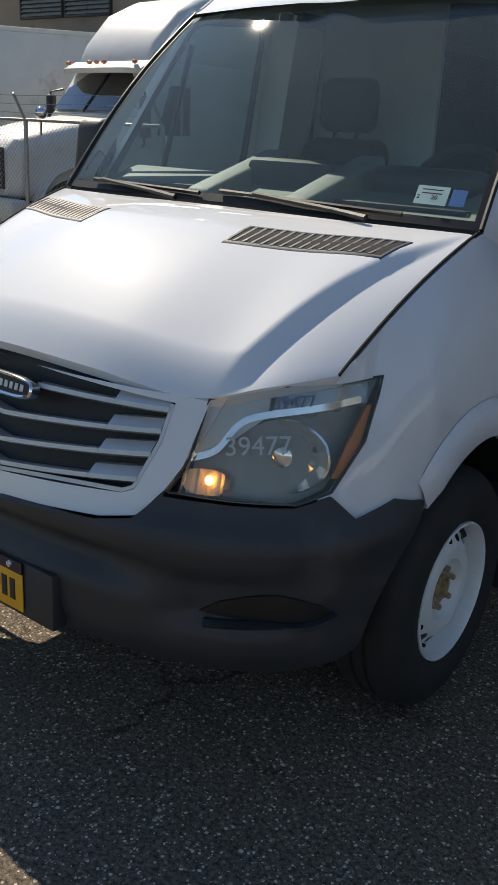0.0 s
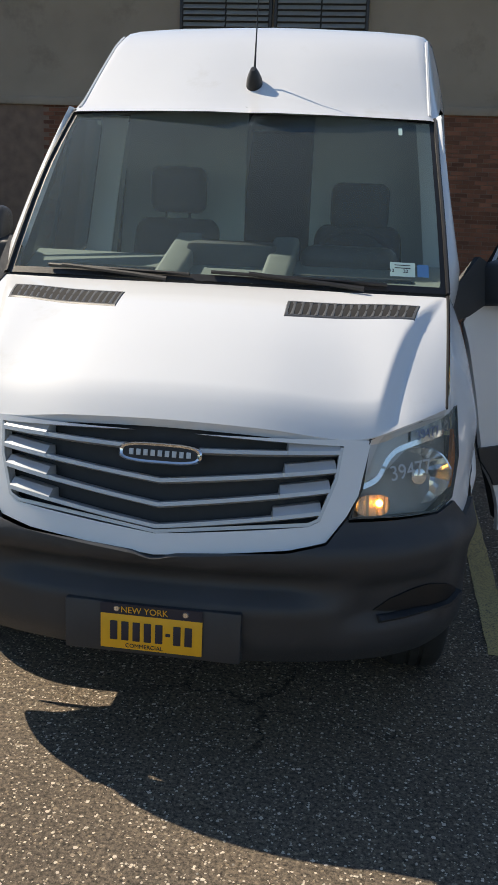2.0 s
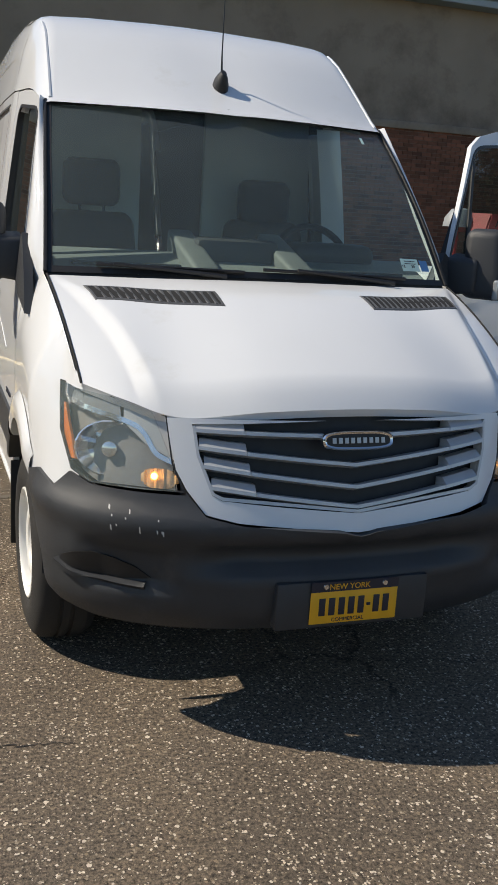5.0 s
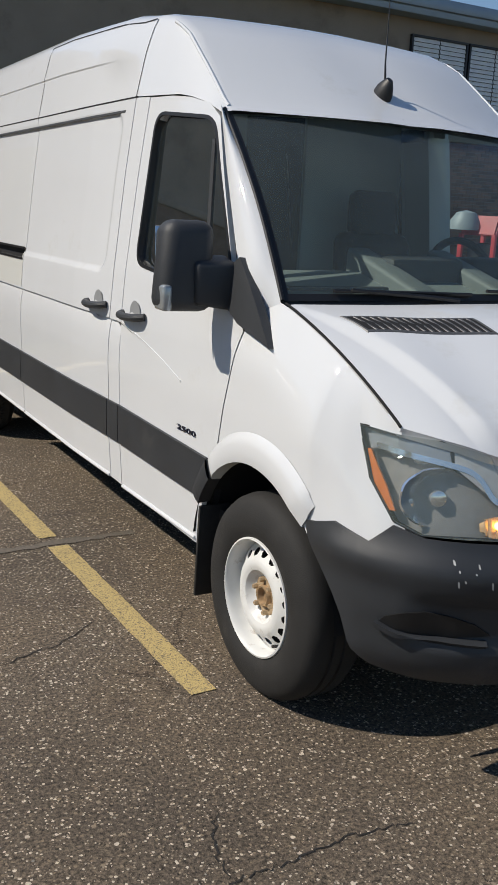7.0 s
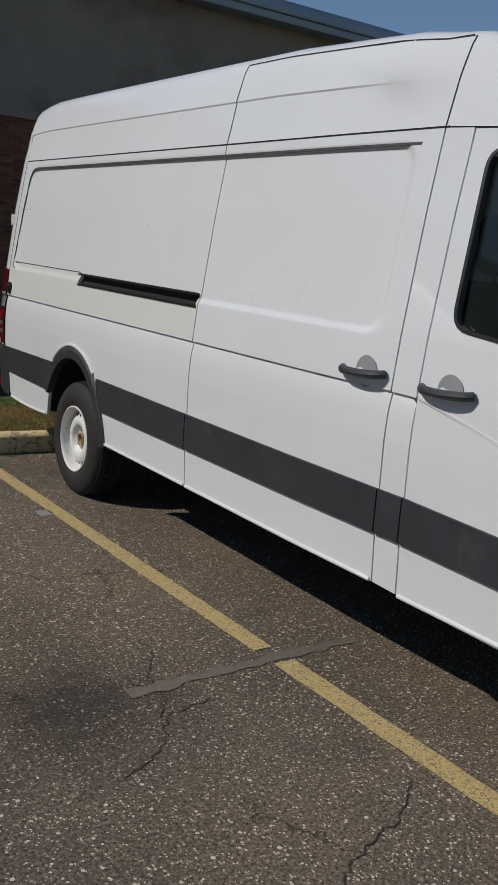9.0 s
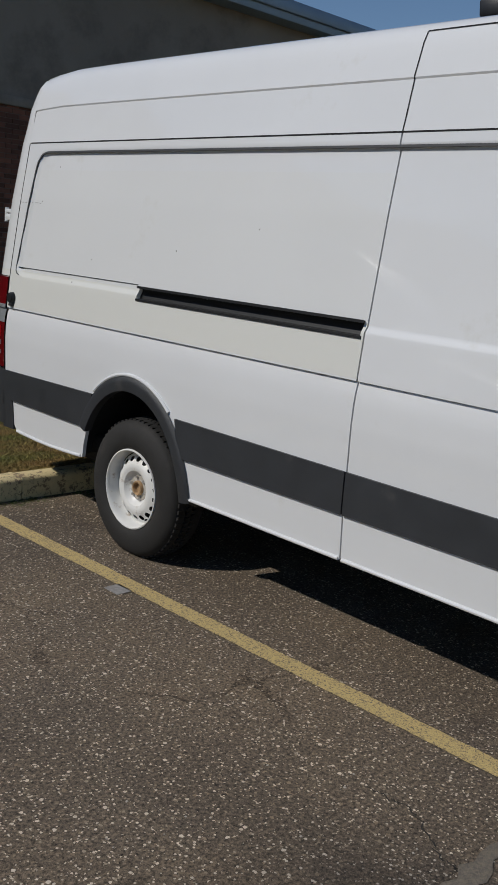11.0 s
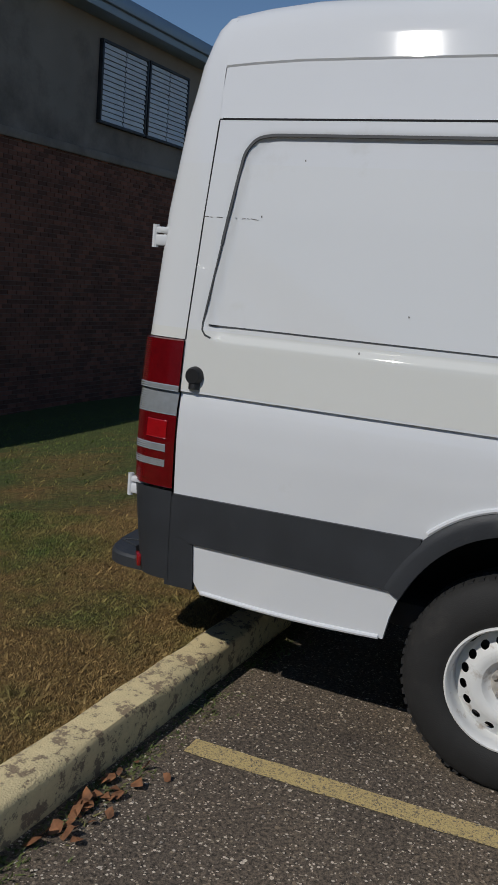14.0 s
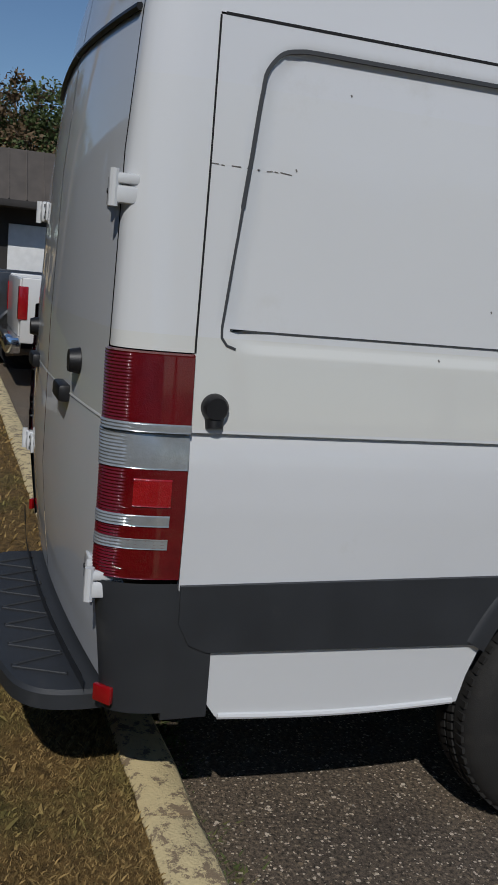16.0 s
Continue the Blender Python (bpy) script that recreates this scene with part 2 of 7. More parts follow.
def cut(bm, poly, keep_inside):
    """Cuts a flat mesh along a convex outline and keeps one side of it."""
    cx, cy = sum(p[0] for p in poly) / len(poly), sum(p[1] for p in poly) / len(poly)
    for (x0, y0), (x1, y1) in zip(poly, poly[1:] + poly[:1]):
        no = Vector((y1 - y0, x0 - x1, 0))
        if no.length < 1e-9:
            continue
        if no.dot(Vector((x0 - cx, y0 - cy, 0))) < 0:
            no = -no
        if keep_inside:
            bmesh.ops.bisect_plane(bm, geom=bm.verts[:] + bm.edges[:] + bm.faces[:], plane_co=(x0, y0, 0), plane_no=no, clear_outer=True, dist=1e-5)
        else:
            x_lo, x_hi = min(p[0] for p in poly) - 0.03, max(p[0] for p in poly) + 0.03
            y_lo, y_hi = min(p[1] for p in poly) - 0.03, max(p[1] for p in poly) + 0.03
            fs = [f for f in bm.faces if any(x_lo < v.co.x < x_hi and y_lo < v.co.y < y_hi for v in f.verts)]
            es = {e for f in fs for e in f.edges}
            vs = {v for f in fs for v in f.verts}
            bmesh.ops.bisect_plane(bm, geom=list(vs) + list(es) + fs, plane_co=(x0, y0, 0), plane_no=no, dist=1e-5)
    if not keep_inside:
        dead = [f for f in bm.faces if inside(poly, f.calc_center_median().xy)]
        bmesh.ops.delete(bm, geom=dead, context="FACES")


def panel(outline, fn, holes=(), step=0.05, lip=0.02, bm=None, extra_z=()):
    """A body panel: a sheet trimmed to a convex outline in (u, z), less some convex holes, laid on the surface fn, its edges folded in."""
    flat = bmesh.new()
    u0, u1 = min(p[0] for p in outline), max(p[0] for p in outline)
    z0, z1 = min(p[1] for p in outline), max(p[1] for p in outline)
    us = steps(u0, u1, max(2, round((u1 - u0) / step)))
    zs = sorted(set(round(z, 4) for z in steps(z0, z1, max(2, round((z1 - z0) / step)))) | {z for z in extra_z if z0 < z < z1})
    grid_of(flat, lambda u, z: (u, z, 0), us, zs)
    cut(flat, outline, True)
    for h in holes:
        cut(flat, list(h), False)
    flat.normal_update()
    loose = [v for v in flat.verts if not v.link_faces]
    bmesh.ops.delete(flat, geom=loose, context="VERTS")
    e = 0.004
    for v in flat.verts:
        u, z = v.co.x, v.co.y
        p, pu, pz = Vector(fn(u, z)), Vector(fn(u + e, z)), Vector(fn(u, z + e))
        n = (pu - p).cross(pz - p)
        n = n.normalized() if n.length > 1e-12 else Vector((1, 0, 0))
        if n.dot(Vector((0, 1.6, 1.0)) - p) < 0:
            n = -n
        v.co = p
        v.normal = n
    if lip:
        rim = [ed for ed in flat.edges if ed.is_boundary]
        normals = {v: v.normal.copy() for ed in rim for v in ed.verts}
        made = {}
        for v, n in normals.items():
            made[v] = flat.verts.new(v.co + n * lip)
        for ed in rim:
            a, b = ed.verts
            flat.faces.new((a, b, made[b], made[a]))
    if bm is None:
        return flat
    me = bpy.data.meshes.new("tmp")
    flat.to_mesh(me)
    flat.free()
    bm.from_mesh(me)
    bpy.data.meshes.remove(me)
    return bm


def mirrored(bm, weld=True):
    """Adds the other half of a mesh that is built on one side of x = 0."""
    r = bmesh.ops.duplicate(bm, geom=bm.verts[:] + bm.edges[:] + bm.faces[:])
    vs = [g for g in r["geom"] if isinstance(g, bmesh.types.BMVert)]
    for v in vs:
        v.co.x = -v.co.x
    if weld:
        bmesh.ops.remove_doubles(bm, verts=[v for v in bm.verts if abs(v.co.x) < 2e-4], dist=6e-4)
    return bm


def flip(bm):
    for v in bm.verts:
        v.co.x = -v.co.x
    return bm


def ellipse(cx, cy, rx, ry, n=24, a0=0.0, a1=2 * math.pi, power=2.0):
    out = []
    for k in range(n):
        a = a0 + (a1 - a0) * k / n
        c, s = math.cos(a), math.sin(a)
        out.append((cx + rx * math.copysign(abs(c) ** (2 / power), c), cy + ry * math.copysign(abs(s) ** (2 / power), s)))
    return out


def rounded(pts, r, n=4):
    """A convex outline with its corners rounded."""
    out = []
    k = len(pts)
    for i in range(k):
        p0, p1, p2 = Vector(pts[i - 1]), Vector(pts[i]), Vector(pts[(i + 1) % k])
        a, b = (p0 - p1), (p2 - p1)
        rr = min(r, a.length * 0.45, b.length * 0.45)
        a, b = p1 + a.normalized() * rr, p1 + b.normalized() * rr
        for j in range(n + 1):
            t = j / n
            q = a * (1 - t) ** 2 + p1 * 2 * t * (1 - t) + b * t * t
            out.append((q.x, q.y))
    return out


def ribbon(bm, path, width, fn, lift=0.002, lip=0.0):
    """A strip of the given width along a path in (u, z), laid on the surface fn."""
    pts = [Vector(p) for p in path]
    rows = []
    for i, p in enumerate(pts):
        d = (pts[min(i + 1, len(pts) - 1)] - pts[max(i - 1, 0)]).normalized()
        n = Vector((-d.y, d.x)) * width / 2
        row = []
        for q in (p - n, p + n):
            a, b, c = Vector(fn(q.x, q.y)), Vector(fn(q.x + 0.004, q.y)), Vector(fn(q.x, q.y + 0.004))
            m = (b - a).cross(c - a).normalized()
            if m.dot(a - Vector((0, 1.6, 1.0))) < 0:
                m = -m
            row.append((bm.verts.new(a + m * lift), bm.verts.new(a - m * 0.004)))
        rows.append(row)
    for (p, q), (r, s) in zip(rows, rows[1:]):
        bm.faces.new((p[0], q[0], s[0], r[0]))
        bm.faces.new((p[0], r[0], r[1], p[1]))
        bm.faces.new((q[0], q[1], s[1], s[0]))
    for row in (rows[0], rows[-1]):
        bm.faces.new((row[0][0], row[0][1], row[1][1], row[1][0]))
    return bm


def curve_pts(pts, n=6):
    """A smooth curve through points of any dimension."""
    pts = [Vector(p) for p in pts]
    out = []
    for i in range(len(pts) - 1):
        p0, p1, p2, p3 = pts[max(i - 1, 0)], pts[i], pts[i + 1], pts[min(i + 2, len(pts) - 1)]
        for j in range(n):
            t = j / n
            out.append(0.5 * (2 * p1 + (p2 - p0) * t + (2 * p0 - 5 * p1 + 4 * p2 - p3) * t * t + (3 * p1 - p0 - 3 * p2 + p3) * t ** 3))
    return out + [pts[-1]]


def writing(name, text, size, m, material, parent, label="", depth=0.0008, align="CENTER"):
    c = bpy.data.curves.new(name, "FONT")
    c.body, c.size, c.extrude, c.align_x, c.align_y = text, size, depth, align, "CENTER"
    ob = new(name, c)
    me = bpy.data.meshes.new_from_object(ob.evaluated_get(bpy.context.evaluated_depsgraph_get()))
    bpy.data.objects.remove(ob)
    me.materials.append(material)
    ob = new(name, me)
    ob.matrix_world = m
    if parent:
        ob.parent = parent
        ob.matrix_parent_inverse = parent.matrix_world.inverted()
    if label:
        ob["label"] = label
    return ob


# ---------------------------------------------------------------- shape of the van's body
def interp(tab, v):
    if v <= tab[0][0]:
        return tab[0][1]
    for (a, p), (b, q) in zip(tab, tab[1:]):
        if v <= b:
            return p + (q - p) * (v - a) / (b - a)
    return tab[-1][1]

# half width of the body by height
PROFILE = [(0.20, 0.925), (0.36, 0.955), (0.42, 0.968), (0.62, 0.982), (0.82, 0.986), (1.0, 0.992), (1.195, 0.986),
           (1.41, 0.968), (1.83, 0.920), (2.155, 0.874), (2.36, 0.838), (2.52, 0.775)]
# nose in plan: x, y from the centre to the side
NOSE = [(0.0, -0.975), (0.2, -0.968), (0.4, -0.942), (0.56, -0.90), (0.70, -0.835), (0.81, -0.745), (0.886, -0.63), (0.923, -0.50), (0.940, -0.33)]
def _nose_table():
    s, out = 0.0, []
    for i in range(len(NOSE) - 1, -1, -1):
        if i < len(NOSE) - 1:
            s += math.dist(NOSE[i], NOSE[i + 1])
        out.append((-0.33 - s, NOSE[i]))
    return out[::-1]
NOSE_U = _nose_table()
U0 = NOSE_U[0][0]
def cr(tab, v):
    """smooth curve through the table's points"""
    if v <= tab[0][0]:
        return tab[0][1]
    n = len(tab)
    for i in range(n - 1):
        a, b = tab[i][0], tab[i + 1][0]
        if v <= b:
            t = (v - a) / (b - a)
            p1, p2 = tab[i][1], tab[i + 1][1]
            p0 = tab[i - 1][1] if i else (-p2[0], p2[1])
            p3 = tab[i + 2][1] if i + 2 < n else p2
            return tuple(0.5 * (2 * q1 + (q2 - q0) * t + (2 * q0 - 5 * q1 + 4 * q2 - q3) * t * t + (3 * q1 - q0 - 3 * q2 + q3) * t ** 3)
                         for q0, q1, q2, q3 in zip(p0, p1, p2, p3))
    return tab[-1][1]

def half0(y, z):
    w = interp(PROFILE, z) - 0.035 * max(0, min(1, (1.9 - y) / 1.6)) - 0.03 * max(0, min(1, (y + 0.8) / 1.2))
    if y < 1.37 and z > 1.4:
        w -= 0.045 * min(1, (1.37 - y) / 0.72) * min(1.1, (z - 1.4) / 0.65)
    if y > 1.25 and 1.06 < z < 1.1855:      # the lower side curves in under a pressed edge
        w -= 0.013 * ((z - 1.06) / 0.1255) ** 2.5
    return w


def fall_in(w, y, z):
    """the front wing falls in to the bonnet"""
    ex, ez = bonnet_side(y)
    r = max(0, (z - ez + 0.27) / 0.27)
    return w + min(0, ex + 0.006 - w) * min(1, r * r)


def half(y, z):
    w = half0(y, z)
    if y < 0.24 and z > 0.8:
        w += (fall_in(w, y, z) - w) * min(1, (0.24 - y) / 0.10)
    return w


def bonnet_side(y):
    """x and z of the bonnet's side edge at y"""
    v = max(0, min(1, (y + 0.585) / 0.620))
    return 0.818 + 0.024 * v, 1.108 + 0.290 * v + 0.027 * math.sin(math.pi * v) ** 0.8

def surf(u, z):
    """a point of the body's right side: u runs along the side (as y) and on round the nose"""
    if u >= -0.33:
        x, y = half(u, z), u
    else:
        x, y = cr(NOSE_U, u)
        k = min(1, (-0.33 - u) / 0.25)
        x -= (0.940 - half0(-0.33, z)) * (1 - k) * (x / 0.940)
        if z > 0.70:
            y += 0.30 * (z - 0.70) * k
            x *= 1 - 0.10 * (z - 0.70) * k
        elif z < 0.60:
            y += 0.45 * (0.60 - z) ** 1.5 * k * 1.4
            x *= 1 - 0.5 * (0.60 - z) ** 2 * k
        if z > 0.8 and -0.76 < u:
            x += (fall_in(x, y, z) - x) * min(1, (u + 0.76) / 0.06)
    return -x, y, z


def off(d, side=1):
    """The body surface pushed out by d, on the van's right (1) or left (-1) side."""
    def fn(u, z):
        p = Vector(surf(u, z))
        a, b = Vector(surf(u + 0.004, z)), Vector(surf(u, z + 0.004))
        n = (a - p).cross(b - p).normalized()
        if n.dot(p - Vector((0, 1.6, 1.0))) < 0:
            n = -n
        p = p + n * d
        return (p.x * side, p.y, p.z)
    return fn


ROOF_LINE = [(0.64, 2.055), (0.70, 2.085), (0.9, 2.245), (1.1, 2.40), (1.25, 2.485), (1.4, 2.54), (1.7, 2.592), (2.5, 2.628), (4.9, 2.63), (5.3, 2.625), (5.5, 2.605), (5.60, 2.585), (5.68, 2.55)]
GUTTER = [(0.64, 2.045), (0.72, 2.075), (0.85, 2.115), (1.0, 2.138), (1.37, 2.155), (5.3, 2.155), (5.68, 2.155)]
SECTION = [(0.0, 0.0), (0.010, 0.10), (0.038, 0.415), (0.034, 0.432), (0.056, 0.60), (0.070, 0.71), (0.090, 0.80), (0.118, 0.865), (0.165, 0.905), (0.30, 0.95), (0.66, 0.992)]
CAP = [(0.0, 0.0), (0.012, 0.14), (0.034, 0.36), (0.060, 0.56), (0.085, 0.74), (0.105, 0.86), (0.122, 0.935), (0.145, 0.972), (0.19, 0.985), (0.42, 0.995), (0.66, 1.0)]


def bow(x, y):
    """the roof's front bows forward in the middle, as the windscreen does"""
    return 0.135 * (1 - min(1, x / 0.78) ** 2) * max(0, min(1, (1.5 - y) / 0.86))


def roof_pt(y, k):
    """The roof: a boxy cap over the cab that runs out into the rounded roof behind."""
    zc, zg = interp(ROOF_LINE, y), interp(GUTTER, y)
    h, xg = zc - zg, half(y, interp(GUTTER, y))
    if k == len(SECTION):
        return (0.0, y - bow(0, y), zc)
    f = max(0, min(1, (y - 1.15) / 0.45))
    f = f * f * (3 - 2 * f)
    dx, fz = [a + (b - a) * f for a, b in zip(CAP[k], SECTION[k])]
    scale = min(1.0, 0.30 + h / 0.60) if dx < 0.4 else 1.0
    x = max(0.1, xg - dx * scale)
    return (-x, y - (0.04 * dx if y < 1.2 else 0) - bow(x, y), zg + fz * h)


FRONT_EDGE = [(0.0, -0.868, 1.075), (0.28, -0.855, 1.066), (0.545, -0.800, 1.040), (0.70, -0.715, 1.078), (0.818, -0.585, 1.108)]
REAR_EDGE = [(0.0, -0.065, 1.405), (0.22, -0.060, 1.404), (0.45, -0.040, 1.402), (0.65, -0.010, 1.400), (0.842, 0.035, 1.398)]


def along(tab, s):
    k = s * (len(tab) - 1)
    i = min(int(k), len(tab) - 2)
    t = k - i
    p0, p1, p2, p3 = [Vector(tab[j]) for j in (max(i - 1, 0), i, i + 1, min(i + 2, len(tab) - 1))]
    if i == 0:
        p0 = Vector((-p2.x, p2.y, p2.z))
    return 0.5 * (2 * p1 + (p2 - p0) * t + (2 * p0 - 5 * p1 + 4 * p2 - p3) * t * t + (3 * p1 - p0 - 3 * p2 + p3) * t ** 3)


def bonnet_pt(s, v, lift=0.0):
    a, b = along(FRONT_EDGE, s), along(REAR_EDGE, s)
    p = a.lerp(b, v)
    p.z += 0.060 * math.sin(math.pi * v) ** 0.8 * (1 - 0.55 * s * s) + lift
    crease = 0.57 + 0.39 * v
    k = max(0, min(1, 1 - (s - crease) / (0.03 + 0.07 * (1 - v))))
    p.z += 0.037 * min(1, v / 0.08) * min(1, (1 - v) / 0.3) * (1 - 0.6 * v) * k
    return (-p.x, p.y, p.z)


def on_bonnet(x, y, lift=0.0):
    """The bonnet's point at x, y on the right side."""
    s, v = x / 0.86, 0.7
    for _ in range(12):
        p = bonnet_pt(s, v)
        s += (x + p[0]) / 0.86
        v += (y - p[1]) / 0.75
    p = bonnet_pt(s, v)
    return (p[0], p[1], p[2] + lift)


def screen_pt(s, t, lift=0.0):
    """The windscreen: s from the middle to the side, t from the bottom to the top."""
    low, top = Vector((0.838 * s, -0.05 + 0.095 * s ** 2.2, 1.412 - 0.010 * s * s)), Vector((0.764 * s, 0.565 + 0.095 * s * s, 2.082 - 0.022 * s * s))
    p = low.lerp(top, t)
    bulge = 0.035 * math.sin(math.pi * t) + lift
    return Vector((-p.x, p.y - bulge * 0.66, p.z + bulge * 0.75))


HEADLIGHT = [(-1.078, 0.822), (-1.040, 0.905), (-1.018, 1.040), (-0.838, 1.082), (-0.560, 1.092), (-0.612, 0.95), (-0.688, 0.843), (-0.768, 0.818)]
ARCH_F = ellipse(0.0, 0.36, 0.475, 0.495, 40)
ARCH_R = ellipse(4.325, 0.36, 0.440, 0.535, 40)
CREASES = (0.62, 0.82, 1.06, 1.11, 1.14, 1.165, 1.185, 1.188, 1.41)


# ---------------------------------------------------------------- the van
van = thing("cargo_van", "long white high-roof cargo van with grey plastic trim, driver's door open", "van")


def wheel(hub_y, side):
    w = new("wheel")
    w.parent = van
    w.empty_display_size = 0.1
    R, xo = 0.372, (0.924 if hub_y > 1 else 0.915) * side
    s = side
    bm = bmesh.new()
    prof = [(0.208, -0.01), (0.225, 0.004), (0.262, 0.012), (0.30, 0.010), (0.332, 0.0), (0.352, -0.012), (0.366, -0.034), (0.372, -0.060)]
    prof += [(0.372, -0.075), (0.364, -0.078), (0.364, -0.088), (0.372, -0.091), (0.373, -0.118), (0.365, -0.121), (0.365, -0.131), (0.373, -0.134), (0.372, -0.18), (0.35, -0.215), (0.28, -0.23), (0.208, -0.215)]
    lathe(bm, [(r, o * s) for r, o in prof], (xo, hub_y, 0.364), steps=72, closed=True)
    part("tyre", bm, RUBBER, w, angle=28)
    # sunk tread blocks on the shoulder
    bm = bmesh.new()
    for k in range(64 if hub_y > 1 else 0):
        a = 2 * math.pi * k / 64
        m = Matrix.Translation((xo, hub_y, 0.364)) @ Matrix.Rotation(a, 4, "X")
        box(bm, min(-0.062 * s, -0.030 * s), max(-0.062 * s, -0.030 * s), -0.010, 0.010, 0.350, 0.3725, m=m)
    if hub_y > 1:
        for k in range(84):
            m = Matrix.Translation((xo, hub_y, 0.364)) @ Matrix.Rotation(2 * math.pi * k / 84, 4, "X") @ Matrix.Rotation(radians(18), 4, "Z")
            for c in (-0.098, -0.138):
                box(bm, c * s - 0.013, c * s + 0.013, -0.009, 0.009, 0.36, 0.3755, m=m)
        part("tread", bm, RUBBER, w)
    else:
        bm.free()
    # rim barrel
    bm = bmesh.new()
    lathe(bm, [(r, o * s) for r, o in [(0.216, -0.006), (0.215, 0.004), (0.209, 0.006), (0.204, 0.0), (0.201, -0.012), (0.198, -0.028), (0.196, -0.06), (0.19, -0.075), (0.19, -0.2)]], (xo, hub_y, 0.364), steps=64)
    rim = part("rim", bm, RIMPAINT, w, "white painted steel rim")
    # disc with a ring of holes
    disc = [(0.034, -0.070), (0.070, -0.070), (0.080, -0.062), (0.096, -0.040), (0.115, -0.034), (0.132, -0.037), (0.150, -0.048), (0.172, -0.064), (0.188, -0.078), (0.193, -0.080)]
    out = 0.022 if hub_y < 1 else 0.010
    disc = [(r, o + out) for r, o in disc]
    out *= s

    def on_disc(u, r):
        a = u / 0.16
        return (xo + s * interp(disc, r), hub_y + r * math.cos(a), 0.364 + r * math.sin(a))
    n = 18
    holes = [ellipse((k + 0.5) / n * 2 * math.pi * 0.16, 0.160, 0.0165, 0.0140, 14) for k in range(n)]
    bm = bmesh.new()
    flat = bmesh.new()
    grid_of(flat, lambda u, z: (u, z, 0), steps(0, 2 * math.pi * 0.16, 72), [0.034, 0.070, 0.075, 0.080, 0.088, 0.096, 0.105, 0.115, 0.124, 0.132, 0.140, 0.150, 0.160, 0.172, 0.182, 0.193])
    for h in holes:
        cut(flat, h, False)
    for v in flat.verts:
        v.co = on_disc(v.co.x, v.co.y)
    bmesh.ops.remove_doubles(flat, verts=flat.verts, dist=1e-4)
    part("disc", flat, RIMPAINT, rim)
    bm.free()
    bm = bmesh.new()
    lathe(bm, [(0.012, -0.085 * s), (0.19, -0.10 * s), (0.19, -0.13 * s)], (xo, hub_y, 0.364), steps=32)
    part("brake_drum", bm, CHASSIS, w)
    bm = bmesh.new()
    lathe(bm, [(0.0, -0.072 * s), (0.024, -0.072 * s), (0.030, -0.052 * s), (0.036, -0.050 * s), (0.040, -0.056 * s), (0.041, -0.072 * s)], (xo + out, hub_y, 0.364), steps=24)
    part("hub", bm, RUST, w, "rusty wheel hub")
    bm = bmesh.new()
    lathe(bm, [(0.036, -0.0675 * s), (0.069, -0.0675 * s), (0.072, -0.071 * s)], (xo + out, hub_y, 0.364), steps=32)
    part("hub_plate", bm, BOLT if hub_y < 1 else HUB_GREY, w)
    bm = bmesh.new()
    tube(bm, [(xo + out - 0.085 * s, hub_y - 0.10, 0.364 - 0.155), (xo + out - 0.045 * s, hub_y - 0.098, 0.364 - 0.150)], 0.006, 8)
    part("valve", bm, TRIM, rim)
    bolt = None
    for k in range(6):
        a = 2 * math.pi * (k + 0.25) / 6
        m = Matrix.Translation((xo + out - 0.032 * s, hub_y + 0.060 * math.cos(a), 0.364 + 0.060 * math.sin(a)))
        if bolt is None:
            bm = bmesh.new()
            lathe(bm, [(0.0, -0.014 * s), (0.007, -0.014 * s), (0.0095, -0.018 * s), (0.0095, -0.032 * s), (0.013, -0.036 * s)], (0, 0, 0), steps=6)
            bolt = part("wheel_bolt", bm, BOLT if hub_y < 1 else mat("bolt_steel", (0.45, 0.43, 0.40), 0.5, 0.6, 0.2, 30), rim)
            bolt.matrix_basis = m
        else:
            b = bolt.copy()
            scene.collection.objects.link(b)
            b.matrix_basis = m
    return w


for hy in (0.0, 4.325):
    for sd in (-1, 1):
        wheel(hy, sd)

# inner dark shells behind the panel gaps
bm = bmesh.new()
grid_of(bm, lambda y, z: (-half(y, z) + 0.035, y, z), steps(1.42, 5.55, 20), [0.46, 0.62, 0.82, 1.0, 1.2, 1.41, 1.83, 2.16])
bmesh.ops.delete(bm, geom=[f for f in bm.faces if math.dist(f.calc_center_median().yz, (4.325, 0.36)) < 0.60], context="FACES")
mirrored(bm, False)
part("inner_shell", bm, GAP, van)
bm = bmesh.new()
box(bm, -0.86, 0.86, -0.30, 5.5, 0.47, 0.56, 0.01)
for y0, y1 in ((0.55, 3.80), (4.85, 5.5)):
    box(bm, -0.87, 0.87, y0, y1, 0.44, 0.52, 0.01)
box(bm, -0.55, 0.55, -0.72, 0.6, 0.30, 0.5, 0.05)
box(bm, -0.45, -0.33, 0.5, 5.4, 0.32, 0.47, 0.01)
box(bm, 0.33, 0.45, 0.5, 5.4, 0.32, 0.47, 0.01)
box(bm, -0.75, 0.75, 4.27, 4.38, 0.30, 0.42, 0.04)
box(bm, -0.62, 0.62, 4.85, 5.45, 0.29, 0.46, 0.05)
# unseen block added in the empty nose to stop sunlight leaking through
box(bm, -0.62, 0.62, -0.76, -0.20, 0.45, 0.80, 0.03)
box(bm, -0.75, 0.75, -0.05, 0.06, 0.27, 0.36, 0.03)
part("underbody", bm, CHASSIS, van)
